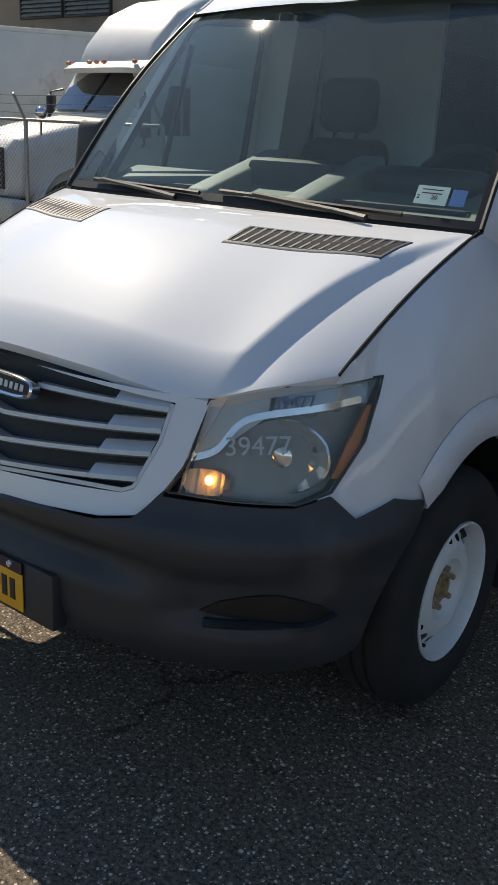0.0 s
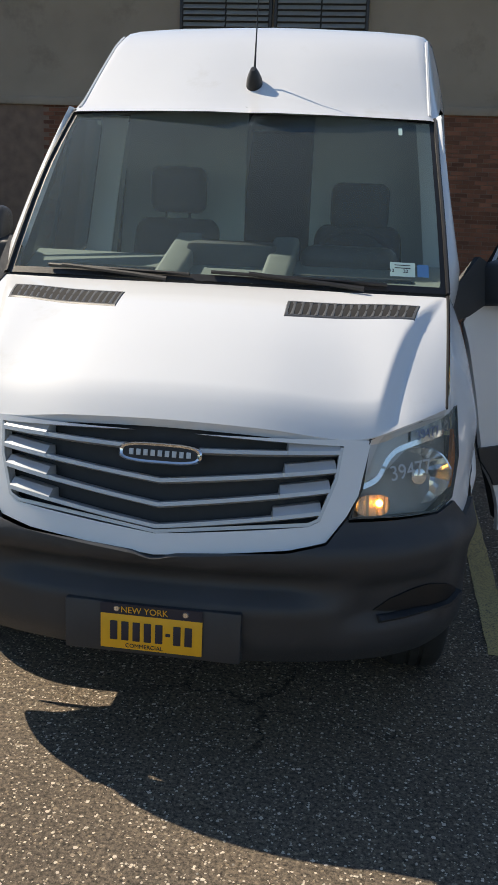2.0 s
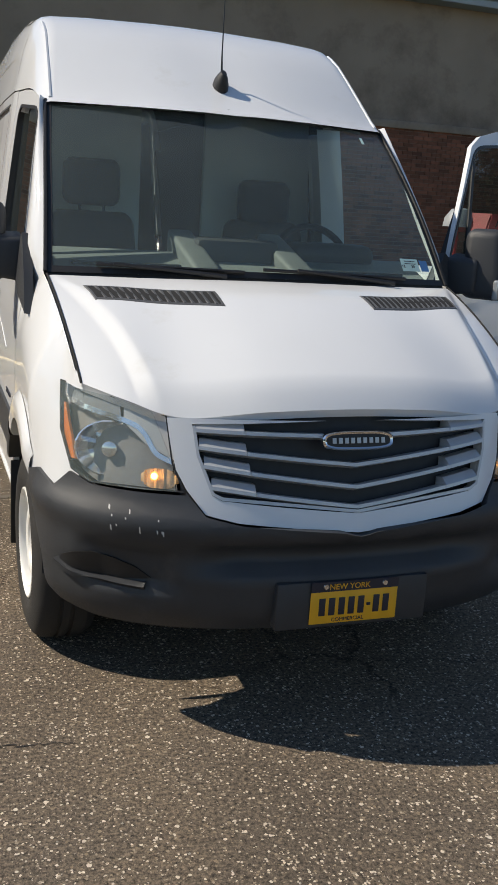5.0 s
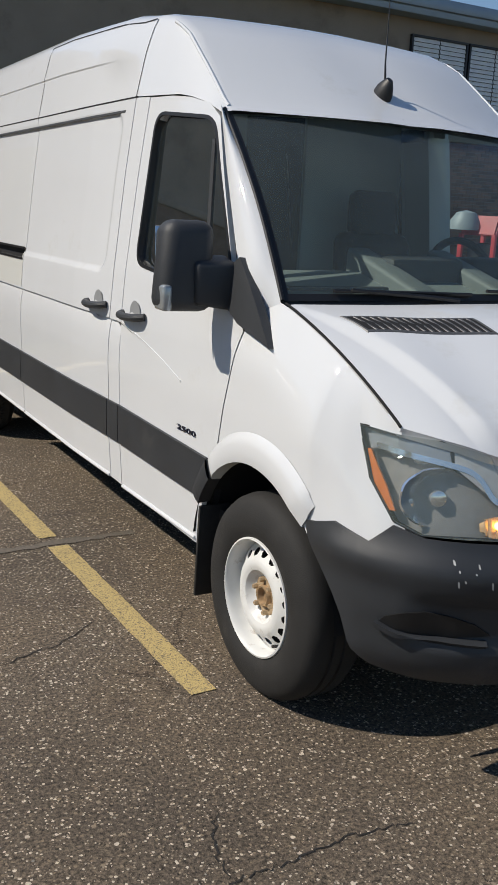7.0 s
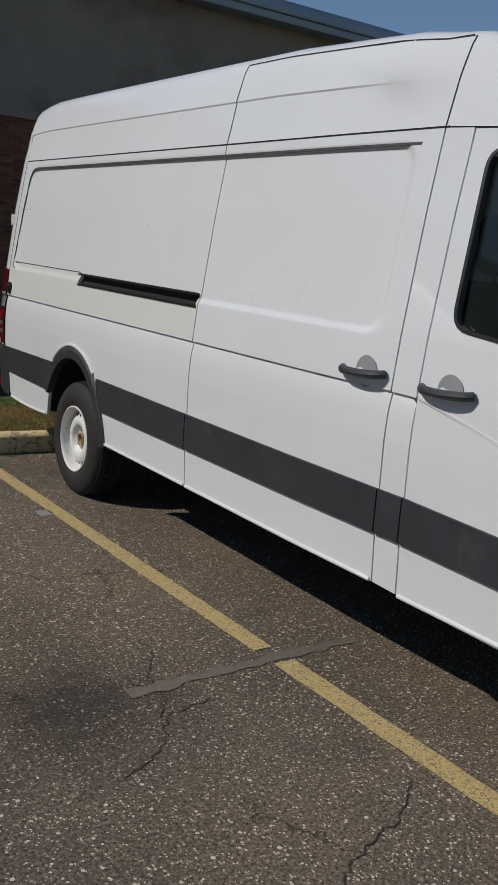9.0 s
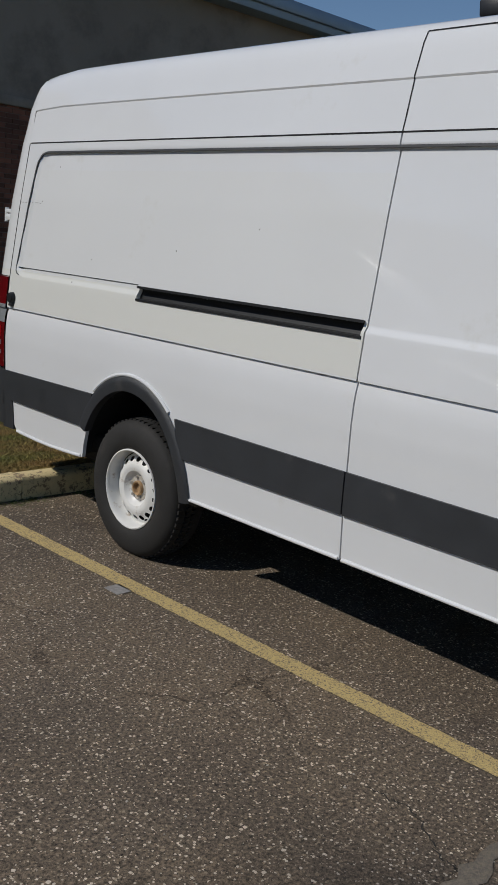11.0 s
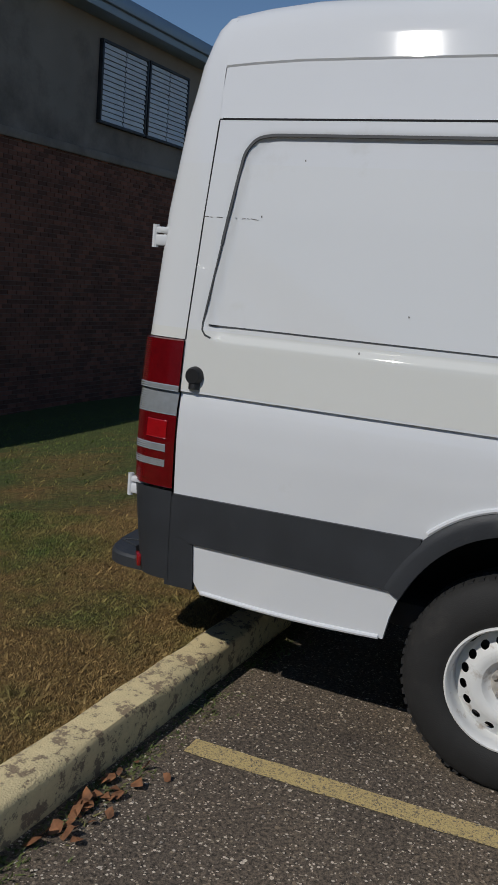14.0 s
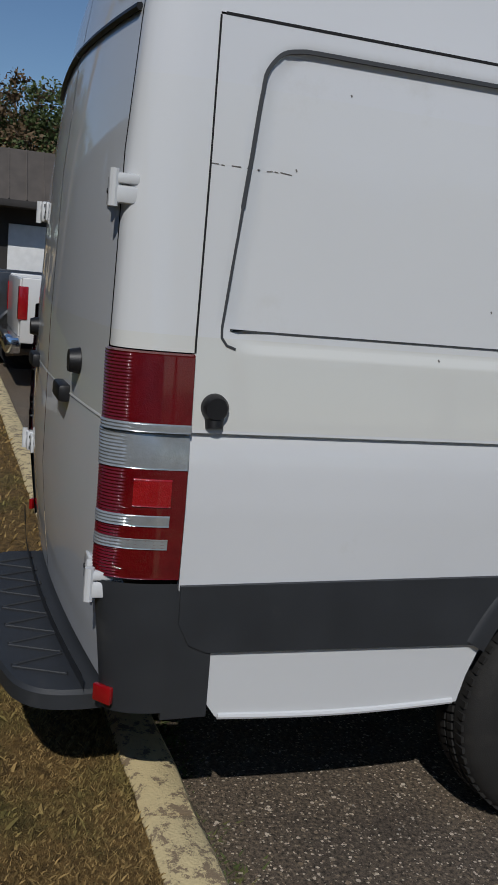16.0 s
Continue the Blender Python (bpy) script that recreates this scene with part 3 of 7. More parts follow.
for cy, rx, rz in ((0.0, 0.49, 0.50), (4.325, 0.47, 0.54)):
    for sd in (-1, 1):
        bm = bmesh.new()
        arc = [(cy + rx * math.cos(a), 0.38 + rz * math.sin(a)) for a in steps(0.14, math.pi - 0.1, 24)]
        grid_of(bm, lambda i, x: (x * sd, arc[int(i)][0], arc[int(i)][1]), list(range(25)), [0.58, 0.75, 0.92])
        grid_of(bm, lambda i, f: (0.58 * sd, cy + (arc[int(i)][0] - cy) * f, 0.38 + (arc[int(i)][1] - 0.38) * f), list(range(25)), [0.05, 0.5, 1.0])
        part("wheel_housing", bm, CHASSIS, van)


def panel_part(name, outline, holes, parent, side=1, material=None, d=0.0, label="", step=0.05, lip=0.022, fn=None):
    bm = panel(outline, fn or off(d), holes, step, lip, extra_z=CREASES)
    if side < 0:
        flip(bm)
    return part(name, bm, material or WHITE, parent, label)


def recess(u, z):
    """The side wall with its shallow pressed panels, rounded at the corners."""
    lean = 0.125 * (1.98 - z)
    cy, hy, cz, hz, rad = (1.515 + 5.46 + lean) / 2, (5.46 + lean - 1.515) / 2, 1.745, 0.352, 0.085
    qy, qz = abs(u - cy) - hy + rad, abs(z - cz) - hz + rad
    d = math.hypot(max(qy, 0), max(qz, 0)) + min(max(qy, qz), 0) - rad
    t = max(0, min(1, 0.5 - d / 0.034))
    x, y, zz = surf(u, z)
    return (x + 0.014 * t * t * (3 - 2 * t), y, zz)


SEAM_R = 2.855
QUARTER = [(SEAM_R + 0.004, 0.435), (5.47, 0.445), (5.597, 0.62), (5.605, 1.40), (5.583, 2.150), (SEAM_R + 0.004, 2.150)]
SLIDE = [(1.392, 0.43), (SEAM_R - 0.004, 0.435), (SEAM_R - 0.004, 2.150), (1.392, 2.150)]
PILLAR = [(1.256, 0.425), (1.384, 0.43), (1.384, 2.150), (1.256, 2.145)]
DOOR = [(1.248, 0.42), (0.47, 0.40), (0.33, 0.76), (0.185, 1.285), (0.645, 2.03), (0.74, 2.085), (0.90, 2.12), (1.05, 2.135), (1.248, 2.142)]
WINDOW = rounded([(1.150, 1.452), (0.335, 1.375), (0.275, 1.425), (0.685, 2.03), (1.165, 2.075)], 0.075, 5)
TRACK = [(2.875, 1.366), (4.345, 1.366), (4.345, 1.416), (2.875, 1.416)]
FINE = [1.375, 1.385, 1.394, 1.403, 1.412, 2.078, 2.087, 2.096, 2.105, 2.114]
CREASES = CREASES + tuple(FINE)

slide_door = quarter = None
doors = {}
for sd in (1, -1):
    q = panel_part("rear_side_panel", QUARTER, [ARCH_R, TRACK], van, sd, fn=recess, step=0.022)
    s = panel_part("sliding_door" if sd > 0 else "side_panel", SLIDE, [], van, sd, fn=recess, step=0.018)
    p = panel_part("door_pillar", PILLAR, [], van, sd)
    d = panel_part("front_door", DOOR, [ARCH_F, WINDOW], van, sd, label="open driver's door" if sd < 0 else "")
    doors[sd] = d
    if sd > 0:
        slide_door, quarter = s, q
    # folded lip along the bottom edges
    for owner, u0, u1, z in ((q, SEAM_R + 0.01, 3.86, 0.437), (q, 4.775, 5.465, 0.447), (s, 1.40, SEAM_R - 0.01, 0.435), (d, 0.49, 1.24, 0.423)):
        bm = bmesh.new()
        tube(bm, [off(0.0, sd)(u, z - 0.012 * math.sin(math.pi * (u - u0) / (u1 - u0)) * (owner is q and u0 > 4)) for u in steps(u0, u1, 16)], 0.009, 8)
        part("sill_lip", bm, WHITE, owner)
    # grey rub strips
    B0, B1 = 0.632, 0.808
    panel_part("rub_strip", [(1.392, B0), (SEAM_R - 0.004, B0), (SEAM_R - 0.004, B1 + 0.006), (1.392, B1)], [], s, sd, PLASTIC, 0.012, lip=0.014)
    panel_part("rub_strip", [(1.256, B0), (1.384, B0), (1.384, B1), (1.256, B1)], [], p, sd, PLASTIC, 0.012, lip=0.014)
    panel_part("rub_strip", [(0.36, B0 - 0.02), (1.248, B0), (1.248, B1), (0.30, B1 - 0.03)], [ARCH_F], d, sd, PLASTIC, 0.012, lip=0.014)
    panel_part("rub_strip", [(SEAM_R + 0.004, B0), (3.92, B0), (3.95, B1 + 0.012), (SEAM_R + 0.004, B1 + 0.006)], [ARCH_R], q, sd, PLASTIC, 0.012, lip=0.014)
    panel_part("rub_strip", [(4.70, B0 - 0.01), (5.515, B0), (5.565, B0 + 0.022), (5.594, B0 + 0.08), (5.597, B1), (4.66, B1 + 0.012)], [ARCH_R], q, sd, PLASTIC, 0.012, lip=0.014)
    # rear arch flare in grey plastic, front flare in body colour
    for name, parent, mt, cu, rx0, rz0, rx1, rz1, a0, a1, du, dz in (("arch_flare", q, PLASTIC, 4.325, 0.435, 0.53, 0.505, 0.607, 0.475, math.pi - 0.10, 0.0, 0.0),
                                                             ("arch_flare", van, PLASTIC, 0.0, 0.47, 0.49, 0.555, 0.60, 0.50, 0.80, -0.015, 0.0),
                                                             ("arch_flare", van, WHITE, 0.0, 0.47, 0.49, 0.555, 0.60, 0.80, math.pi - 0.86, -0.015, 0.0)):
        bm = bmesh.new()

        def flare(a, t):
            u = cu + du * t + (rx0 + (rx1 - rx0) * t) * math.cos(a)
            z = 0.36 + dz * t + (rz0 + (rz1 - rz0) * t) * math.sin(a)
            ease = 1 if mt is PLASTIC else max(0, min(1, 0.3 + (a - a0) / 0.1, 0.3 + (a1 - a) / 0.2))
            base = off(0.002 + ease * ([0.015, 0.017, 0.017, 0.017, 0.015, 0.004] if cu > 1 else [0.020, 0.024, 0.024, 0.023, 0.019, 0.0])[round(t * 5)] if t >= 0 else -0.03)(u, z)
            return (base[0] * sd, base[1], base[2])
        grid_of(bm, flare, steps(a0, a1, 40), [-0.02, 0.0, 0.2, 0.4, 0.6, 0.8, 1.0])
        part(name, bm, mt, parent)
    bm = bmesh.new()
    tube(bm, [off(0.004, sd)(4.325 + 0.512 * math.cos(a), 0.36 + 0.614 * math.sin(a)) for a in steps(0.90, math.pi - 0.90, 30)], 0.010, 8, 0.009)
    part("arch_lip", bm, WHITE, q)
    # gutter strip along the roof edge, top seam of the pressed panel
    bm = bmesh.new()
    ribbon(bm, [(y, 2.1535) for y in steps(1.37, 5.57, 40)], 0.007, off(0, sd), 0.001)
    part("roof_gutter", bm, GAP, q)
    bm = bmesh.new()
    ribbon(bm, [(5.603, 1.375), (5.603, 1.40), (5.592, 1.78), (5.582, 2.148)], 0.0045, off(0, sd), 0.002)
    part("corner_seam", bm, GAP, q)
    bm = bmesh.new()
    ribbon(bm, [(y, 2.100) for y in steps(1.49, 5.34, 40)] + [(p2.x, p2.y) for p2 in curve_pts([(5.37, 2.099), (5.425, 2.085), (5.462, 2.04), (5.472, 1.99)], 5)] + [(5.474 + (1.98 - z) * 0.125, z) for z in steps(1.98, 1.72, 5)],
           0.010, off(0, sd), 0.002)
    ribbon(bm, [(5.474 + (1.98 - z) * 0.125, z) for z in steps(1.72, 1.44, 5)] + [(5.541, 1.415), (5.528, 1.398), (5.505, 1.390)], 0.006, off(0, sd), 0.002)
    ribbon(bm, [(y, 1.434) for y in steps(4.36, 5.52, 12)], 0.004, lambda u, z: (recess(u, z)[0] * sd, u, z), 0.003)
    part("panel_seam", bm, mat("dark_seal", (0.045, 0.048, 0.052), 0.6), q)
    # front wing
    wing = [(0.178, 1.285), (0.10, 1.400), (0.03, 1.41), (-0.34, 1.315), (-0.55, 1.225), (-0.72, 1.14), (-0.72, 0.76), (0.05, 0.60), (0.322, 0.76)]

    def wing_pt(u, z):
        """the body's surface, ended at the bonnet's edge"""
        p = off(0)(u, z)
        return (p[0], p[1], min(p[2], bonnet_side(p[1])[1] - 0.002))
    bm = panel(wing, wing_pt, [ARCH_F, HEADLIGHT, [(-0.688, 0.826), (-0.612, 0.764), (-0.9, 0.5)], [(-0.612, 0.764), (-0.45, 0.786), (-0.37, 0.75), (-0.30, 0.69), (-0.5, 0.5), (-0.8, 0.5)], [(-0.8, 0.828), (-0.688, 0.826), (-0.6, 0.6), (-0.8, 0.6)]], 0.04, 0.0)
    if sd < 0:
        flip(bm)
    part("front_wing", bm, WHITE, van)

for sd in (1, -1):
    bm = bmesh.new()
    grid_of(bm, lambda z, k: ((half(1.26, z) - (0.13, 0.06, 0.012, 0.008)[int(k)]) * sd, (1.26, 1.235, 1.235, 1.262)[int(k)], z), steps(0.56, 2.10, 14), range(4))
    part("door_jamb", bm, WHITE, van)
    panel_part("pillar_trim", [(1.27, 0.56), (1.58, 0.56), (1.58, 2.10), (1.27, 2.10)], [], van, sd, LINER, -0.05)

# handles
def handle(parent, y0, y1, z, side):
    bm = bmesh.new()
    ym, w = (y0 + y1) / 2, abs(y1 - y0) / 2
    x = -(half(ym, z))
    lathe(bm, [(0.0, 0.002), (0.040, 0.002), (0.062, 0.0005)], (x - 0.001, ym - 0.01, z + 0.008), "x", 28)
    cup = part("handle_cup", bm, mat("handle_recess", (0.30, 0.31, 0.32), 0.4), parent)
    bm = bmesh.new()
    pts = curve_pts([(x - 0.004, ym - w, z + 0.012), (x - 0.030, ym - w * 0.72, z + 0.006), (x - 0.042, ym, z), (x - 0.034, ym + w * 0.7, z), (x - 0.004, ym + w, z + 0.002)], 5)
    tube(bm, pts, 0.017, 10)
    h = part("handle", bm, PLASTIC, parent, "black plastic door handle")
    if side < 0:
        for o in (cup, h):
            for v in o.data.vertices:
                v.co.x = -v.co.x


handle(doors[1], 0.985, 1.235, 1.225, 1)
handle(slide_door, 1.425, 1.675, 1.232, 1)
handle(doors[-1], 0.985, 1.235, 1.225, -1)

# scratch and paint chips on the rear side panel
rc = random.Random(12)
CHIP = mat("paint_chip", (0.16, 0.15, 0.14), 0.8)
bm = bmesh.new()
u = 5.59
while u > 5.38:
    e = u - rc.uniform(0.008, 0.03)
    ribbon(bm, [(u, 1.812 + rc.uniform(-0.002, 0.002)), (e, 1.812 + rc.uniform(-0.002, 0.002))], 0.0022, lambda a, c: recess(a, c), 0.0012)
    u = e - rc.uniform(0.004, 0.02)
part("scratch", bm, CHIP, quarter, "broken dark scratch in the paint")
for u, z in ((5.372, 1.823), (5.238, 2.018), (4.801, 1.529), (4.10, 1.62), (4.95, 1.395), (3.55, 1.75)):
    bm = bmesh.new()
    ribbon(bm, [(u, z - 0.003), (u + 0.002, z + 0.003)], 0.004, lambda a, c: recess(a, c), 0.0012)
    part("paint_chip", bm, CHIP, quarter)

# sliding door track
bm = bmesh.new()
fn = off(0.0)
grid_of(bm, lambda y, z: Vector(recess(y, z)) + Vector((0.03 if 1.366 < z < 1.416 else -0.004, 0, 0)), steps(2.87, 4.345, 24), [1.355, 1.363, 1.367, 1.415, 1.419, 1.427])
part("door_track", bm, TRIM, quarter, "black sliding door track")
bm = bmesh.new()
ribbon(bm, [(y, 1.361) for y in steps(2.87, 4.345, 24)], 0.010, off(0), 0.007)
ribbon(bm, [(y, 1.423) for y in steps(2.87, 4.345, 24)], 0.012, off(0), 0.005)
part("track_edge", bm, TRIM, quarter)

# fuel-style knob by the tail lamp
bm = bmesh.new()
lathe(bm, [(0.0, -0.022), (0.026, -0.022), (0.032, -0.012), (0.034, 0.004)], (-0.955, 5.548, 1.250), "x", 24)
tube(bm, [(-0.945, 5.548, 1.25), (-0.956, 5.546, 1.20)], 0.026, 12, 0.022)
part("marker_knob", bm, TRIM, quarter, "black round rubber stop")

# roof
bm = bmesh.new()
ys = [0.64, 0.67, 0.72, 0.8, 0.9, 1.0, 1.1, 1.2, 1.28, 1.37, 1.5, 1.7, 2.0, 2.5, 3.2, 4.0, 4.6, 5.0, 5.2, 5.3, 5.4, 5.48, 5.54, 5.59]
grid_of(bm, lambda y, k: roof_pt(y, int(k)), ys, list(range(len(SECTION) + 1)))
mirrored(bm)
roof = part("roof", bm, WHITE, van, angle=30)
for sd in (1, -1):
    bm = bmesh.new()
    tube(bm, [(roof_pt(y, 6)[0] * sd, roof_pt(y, 6)[1], roof_pt(y, 6)[2]) for y in steps(0.68, 1.24, 12)], 0.008, 6)
    part("roof_rib", bm, WHITE, roof)
for y in (SEAM_R, 1.388):
    for sd in (1, -1):
        bm = bmesh.new()
        pts = [Vector(roof_pt(y, k)) for k in range(0, 7)]
        for a, b in zip(pts, pts[1:]):
            n = Vector((-(b - a).z, 0, (b - a).x)).normalized()
            n = -n if n.x > 0 else n
            vs = [bm.verts.new(q + n * 0.0015 + Vector((0, dy, 0))) for q, dy in ((a, -0.003), (a, 0.003), (b, 0.003), (b, -0.003))]
            bm.faces.new(vs)
        if sd < 0:
            flip(bm)
        part("roof_seam", bm, GAP, roof)
# seam along the roof side above the doors
for sd in (1, -1):
    bm = bmesh.new()
    for y0, y1 in zip(steps(1.40, SEAM_R, 12), steps(1.40, SEAM_R, 12)[1:]):
        a, b = Vector(roof_pt(y0, 6)), Vector(roof_pt(y1, 6))
        bm.faces.new([bm.verts.new(q) for q in (a + Vector((-0.002, 0, -0.001)), b + Vector((-0.002, 0, -0.001)), b + Vector((0.001, 0, 0.005)), a + Vector((0.001, 0, 0.005)))])
    if sd < 0:
        flip(bm)
    part("roof_seam", bm, GAP, roof)

# rear corner, lamps, doors and bumper
REAR = [(0.42, 5.74), (0.85, 5.79), (1.37, 5.79), (1.83, 5.775), (2.155, 5.745), (2.35, 5.715), (2.47, 5.685), (2.52, 5.655)]
ROOF_END = [(roof_pt(5.59, k)[2], -roof_pt(5.59, k)[0]) for k in range(len(SECTION))]


def rear_pt(s, z):
    """The rear end in plan: s = 0 at the side panel's edge, 1 at the corner, 2 in the middle."""
    xs = half(5.6, z) if z <= 2.155 else interp(ROOF_END, z)
    ye = interp(REAR, z)
    y_side = 5.604 - 0.022 * max(0, (z - 1.4) / 0.75) if z < 2.155 else 5.582 + 0.008 * min(1, (z - 2.155) / 0.1)
    xc = xs - 0.085
    if s <= 1:
        a = s * math.pi / 2
        return (-(xc + 0.085 * math.cos(a) ** 0.8), y_side + (ye - y_side) * math.sin(a) ** 0.9, z)
    t = s - 1
    return (-xc * (1 - t), ye + 0.045 * (1 - (1 - t) ** 2), z)


rz = [1.375, 1.6, 1.83, 2.0, 2.155, 2.25, 2.35, 2.43, 2.48, 2.52]
for sd in (1, -1):
    bm = bmesh.new()
    grid_of(bm, lambda s, z: rear_pt(s, z), steps(0, 1, 8), rz)
    if sd < 0:
        flip(bm)
    part("rear_corner", bm, WHITE, van)
    lamp = new("tail_lamp")
    lamp.parent = van
    lamp["label"] = "red and clear tail lamp"
    for z0, z1, s0, s1, d, mt, nm in ((0.822, 1.372, 0.0, 1.0, 0.9, RED_LENS, "housing_lens"), (1.094, 1.210, 0.0, 1.0, 1.1, CLEAR_LENS, "reversing_lens"), (1.004, 1.078, 0.10, 0.42, 1.15, RED_BRIGHT, "indicator_lens"),
                                      (0.955, 0.990, 0.10, 0.99, 1.1, CLEAR_LENS, "strip_lens"), (0.898, 0.930, 0.10, 0.99, 1.1, CLEAR_LENS, "strip_lens")):
        bm = bmesh.new()
        n = max(4, round((z1 - z0) / 0.004))
        zs = steps(z0, z1, n)
        grid_of(bm, lambda q, k: Vector(rear_pt(q, zs[int(k)])) + Vector((-0.009, 0.012 * q, 0)) * (d + 0.22 * (int(k) % 2) if 0 < k < n else 0.2), steps(s0, s1, 14), range(n + 1))
        if sd < 0:
            flip(bm)
        part(nm, bm, mt, lamp, angle=60)
    rd = None
    bm = bmesh.new()
    grid_of(bm, lambda s, z: rear_pt(s, z), steps(1.01, 1.994, 12), [0.52, 0.7, 0.9, 1.08, 1.10, 1.375, 1.6, 1.83, 2.0, 2.155, 2.25, 2.35, 2.43])
    if sd < 0:
        flip(bm)
    rd = part("rear_door", bm, WHITE, van)
    for z in (1.735, 0.80):
        bm = bmesh.new()
        p, c = Vector(rear_pt(1.04, z)), Vector(rear_pt(0.80, z))
        box(bm, p.x - 0.010, p.x + 0.080, p.y + 0.002, p.y + 0.014, z - 0.036, z + 0.036, 0.005)
        box(bm, p.x - 0.022, p.x + 0.008, p.y - 0.004, p.y + 0.024, z - 0.040, z + 0.040, 0.009)
        box(bm, c.x - 0.020, c.x + 0.030, c.y - 0.024, c.y + 0.034, z - 0.034, z + 0.006, 0.007)
        box(bm, c.x - 0.020, c.x + 0.030, c.y - 0.024, c.y + 0.034, z + 0.010, z + 0.034, 0.007)
        tube(bm, [(c.x - 0.010, c.y + 0.036, z - 0.042), (c.x - 0.010, c.y + 0.036, z + 0.042)], 0.012, 10)
        if sd < 0:
            flip(bm)
        hg = part("hinge", bm, WHITE, rd)
        for dx, dz in ((0.028, 0.022), (0.028, -0.022), (0.062, 0.0)):
            bm = bmesh.new()
            lathe(bm, [(0.0, 0.003), (0.006, 0.003), (0.007, 0.0)], (p.x + dx, p.y + 0.014, z + dz), "y", 10)
            if sd < 0:
                flip(bm)
            part("screw", bm, TRIM, hg)
    bm = bmesh.new()
    pts = [Vector(rear_pt(s, 2.16 + 0.02 * (s - 1))) + Vector((0, 0.006, 0)) for s in steps(1.02, 1.99, 10)]
    tube(bm, pts, 0.010, 6)
    if sd < 0:
        flip(bm)
    part("rain_strip", bm, TRIM, rd)
    bm = bmesh.new()
    p = Vector(rear_pt(1.35, 1.30))
    lathe(bm, [(0.0, 0.03), (0.03, 0.03), (0.036, 0.0)], p, "y", 16)
    if sd < 0:
        flip(bm)
    part("lock", bm, TRIM, rd)
    bm = bmesh.new()
    p = Vector(rear_pt(1.55, 1.20))
    box(bm, p.x - 0.07, p.x + 0.07, p.y - 0.01, p.y + 0.03, 1.17, 1.22, 0.012)
    if sd < 0:
        flip(bm)
    part("handle", bm, TRIM, rd)
    bm = bmesh.new()
    grid_of(bm, lambda s, z: Vector(rear_pt(s, z)) + Vector((-0.009 - 0.007 * s, 0.012 * s, 0)), steps(0, 1.0, 8), [0.47, 0.50, 0.62, 0.74, 0.80, 0.815])
    grid_of(bm, lambda s, z: Vector(rear_pt(s, z)) + Vector((0, 0.05, 0)), steps(1.0, 1.99, 6), [0.47, 0.5, 0.54])
    panel([(5.618, 0.812), (5.618, 0.45), (5.498, 0.452), (5.505, 0.66), (5.56, 0.76)], off(0.0075), (), 0.03, 0.02, bm)
    if sd < 0:
        flip(bm)
    part("rear_bumper_corner", bm, PLASTIC, van)
    # pressed line across the rear door
    bm = bmesh.new()
    tube(bm, [Vector(rear_pt(q, 1.196)) + Vector((0, -0.003, 0)) for q in steps(1.02, 1.98, 12)], 0.005, 6)
    if sd < 0:
        flip(bm)
    part("door_crease", bm, WHITE, rd)
bm = bmesh.new()
plan = rounded([(-0.86, 5.66), (-0.86, 5.945), (-0.60, 6.015), (0.14, 6.015), (0.30, 5.945), (0.30, 5.66)], 0.13, 6)
rings = []
for inset, z in ((0.03, 0.435), (0.0, 0.447), (0.0, 0.487), (0.010, 0.497), (0.04, 0.500)):
    rings.append([bm.verts.new((-0.28 + (x + 0.28) * (1 - inset / 0.58), 5.84 + (y - 5.84) * (1 - inset / 0.2), z)) for x, y in plan])
for a, b in zip(rings, rings[1:]):
    for i in range(len(plan)):
        bm.faces.new((a[i], a[(i + 1) % len(plan)], b[(i + 1) % len(plan)], b[i]))
bm.faces.new(rings[0][::-1])
bm.faces.new(rings[-1])
step = part("rear_step", bm, PLASTIC, van, "grey ribbed rear step")
for k in range(14):
    x = -0.735 + k * 0.07
    bm = bmesh.new()
    box(bm, -0.006, 0.006, -0.075, 0.075, 0.4985, 0.5055, 0.002, 1, Matrix.Translation((x, 5.895, 0)) @ Matrix.Rotation(radians(24 if k % 2 else -24), 4, "Z"))
    part("step_rib", bm, PLASTIC, step)
for sd in (1, -1):
    bm = bmesh.new()
    p = Vector(rear_pt(0.80, 0.52)) + Vector((-0.018, 0.014, 0))
    box(bm, -0.008, 0.008, -0.028, 0.028, 0.490, 0.535, 0.004, 2, Matrix.Translation((p.x, p.y, 0)) @ Matrix.Rotation(radians(-50), 4, "Z"))
    if sd < 0:
        flip(bm)
    part("rear_reflector", bm, RED_BRIGHT, van)
bm = bmesh.new()
grid_of(bm, lambda s, z: rear_pt(1 + s, z), steps(0, 0.994, 10), [2.43, 2.48, 2.52])


def roof_turn(k, t):
    """the roof rolls over into the rear end"""
    a = Vector(roof_pt(5.59, int(k)))
    e = Vector(rear_pt(1 + max(0, min(0.994, 1 - a.x / rear_pt(1, 2.52)[0])), 2.52))
    return a.lerp(e, t) + Vector((0, 0.5, 0.8)) * 0.014 * math.sin(math.pi * t)


grid_of(bm, roof_turn, list(range(6, len(SECTION) + 1)), steps(0, 1, 5))
mirrored(bm)
part("rear_roof_edge", bm, WHITE, van)

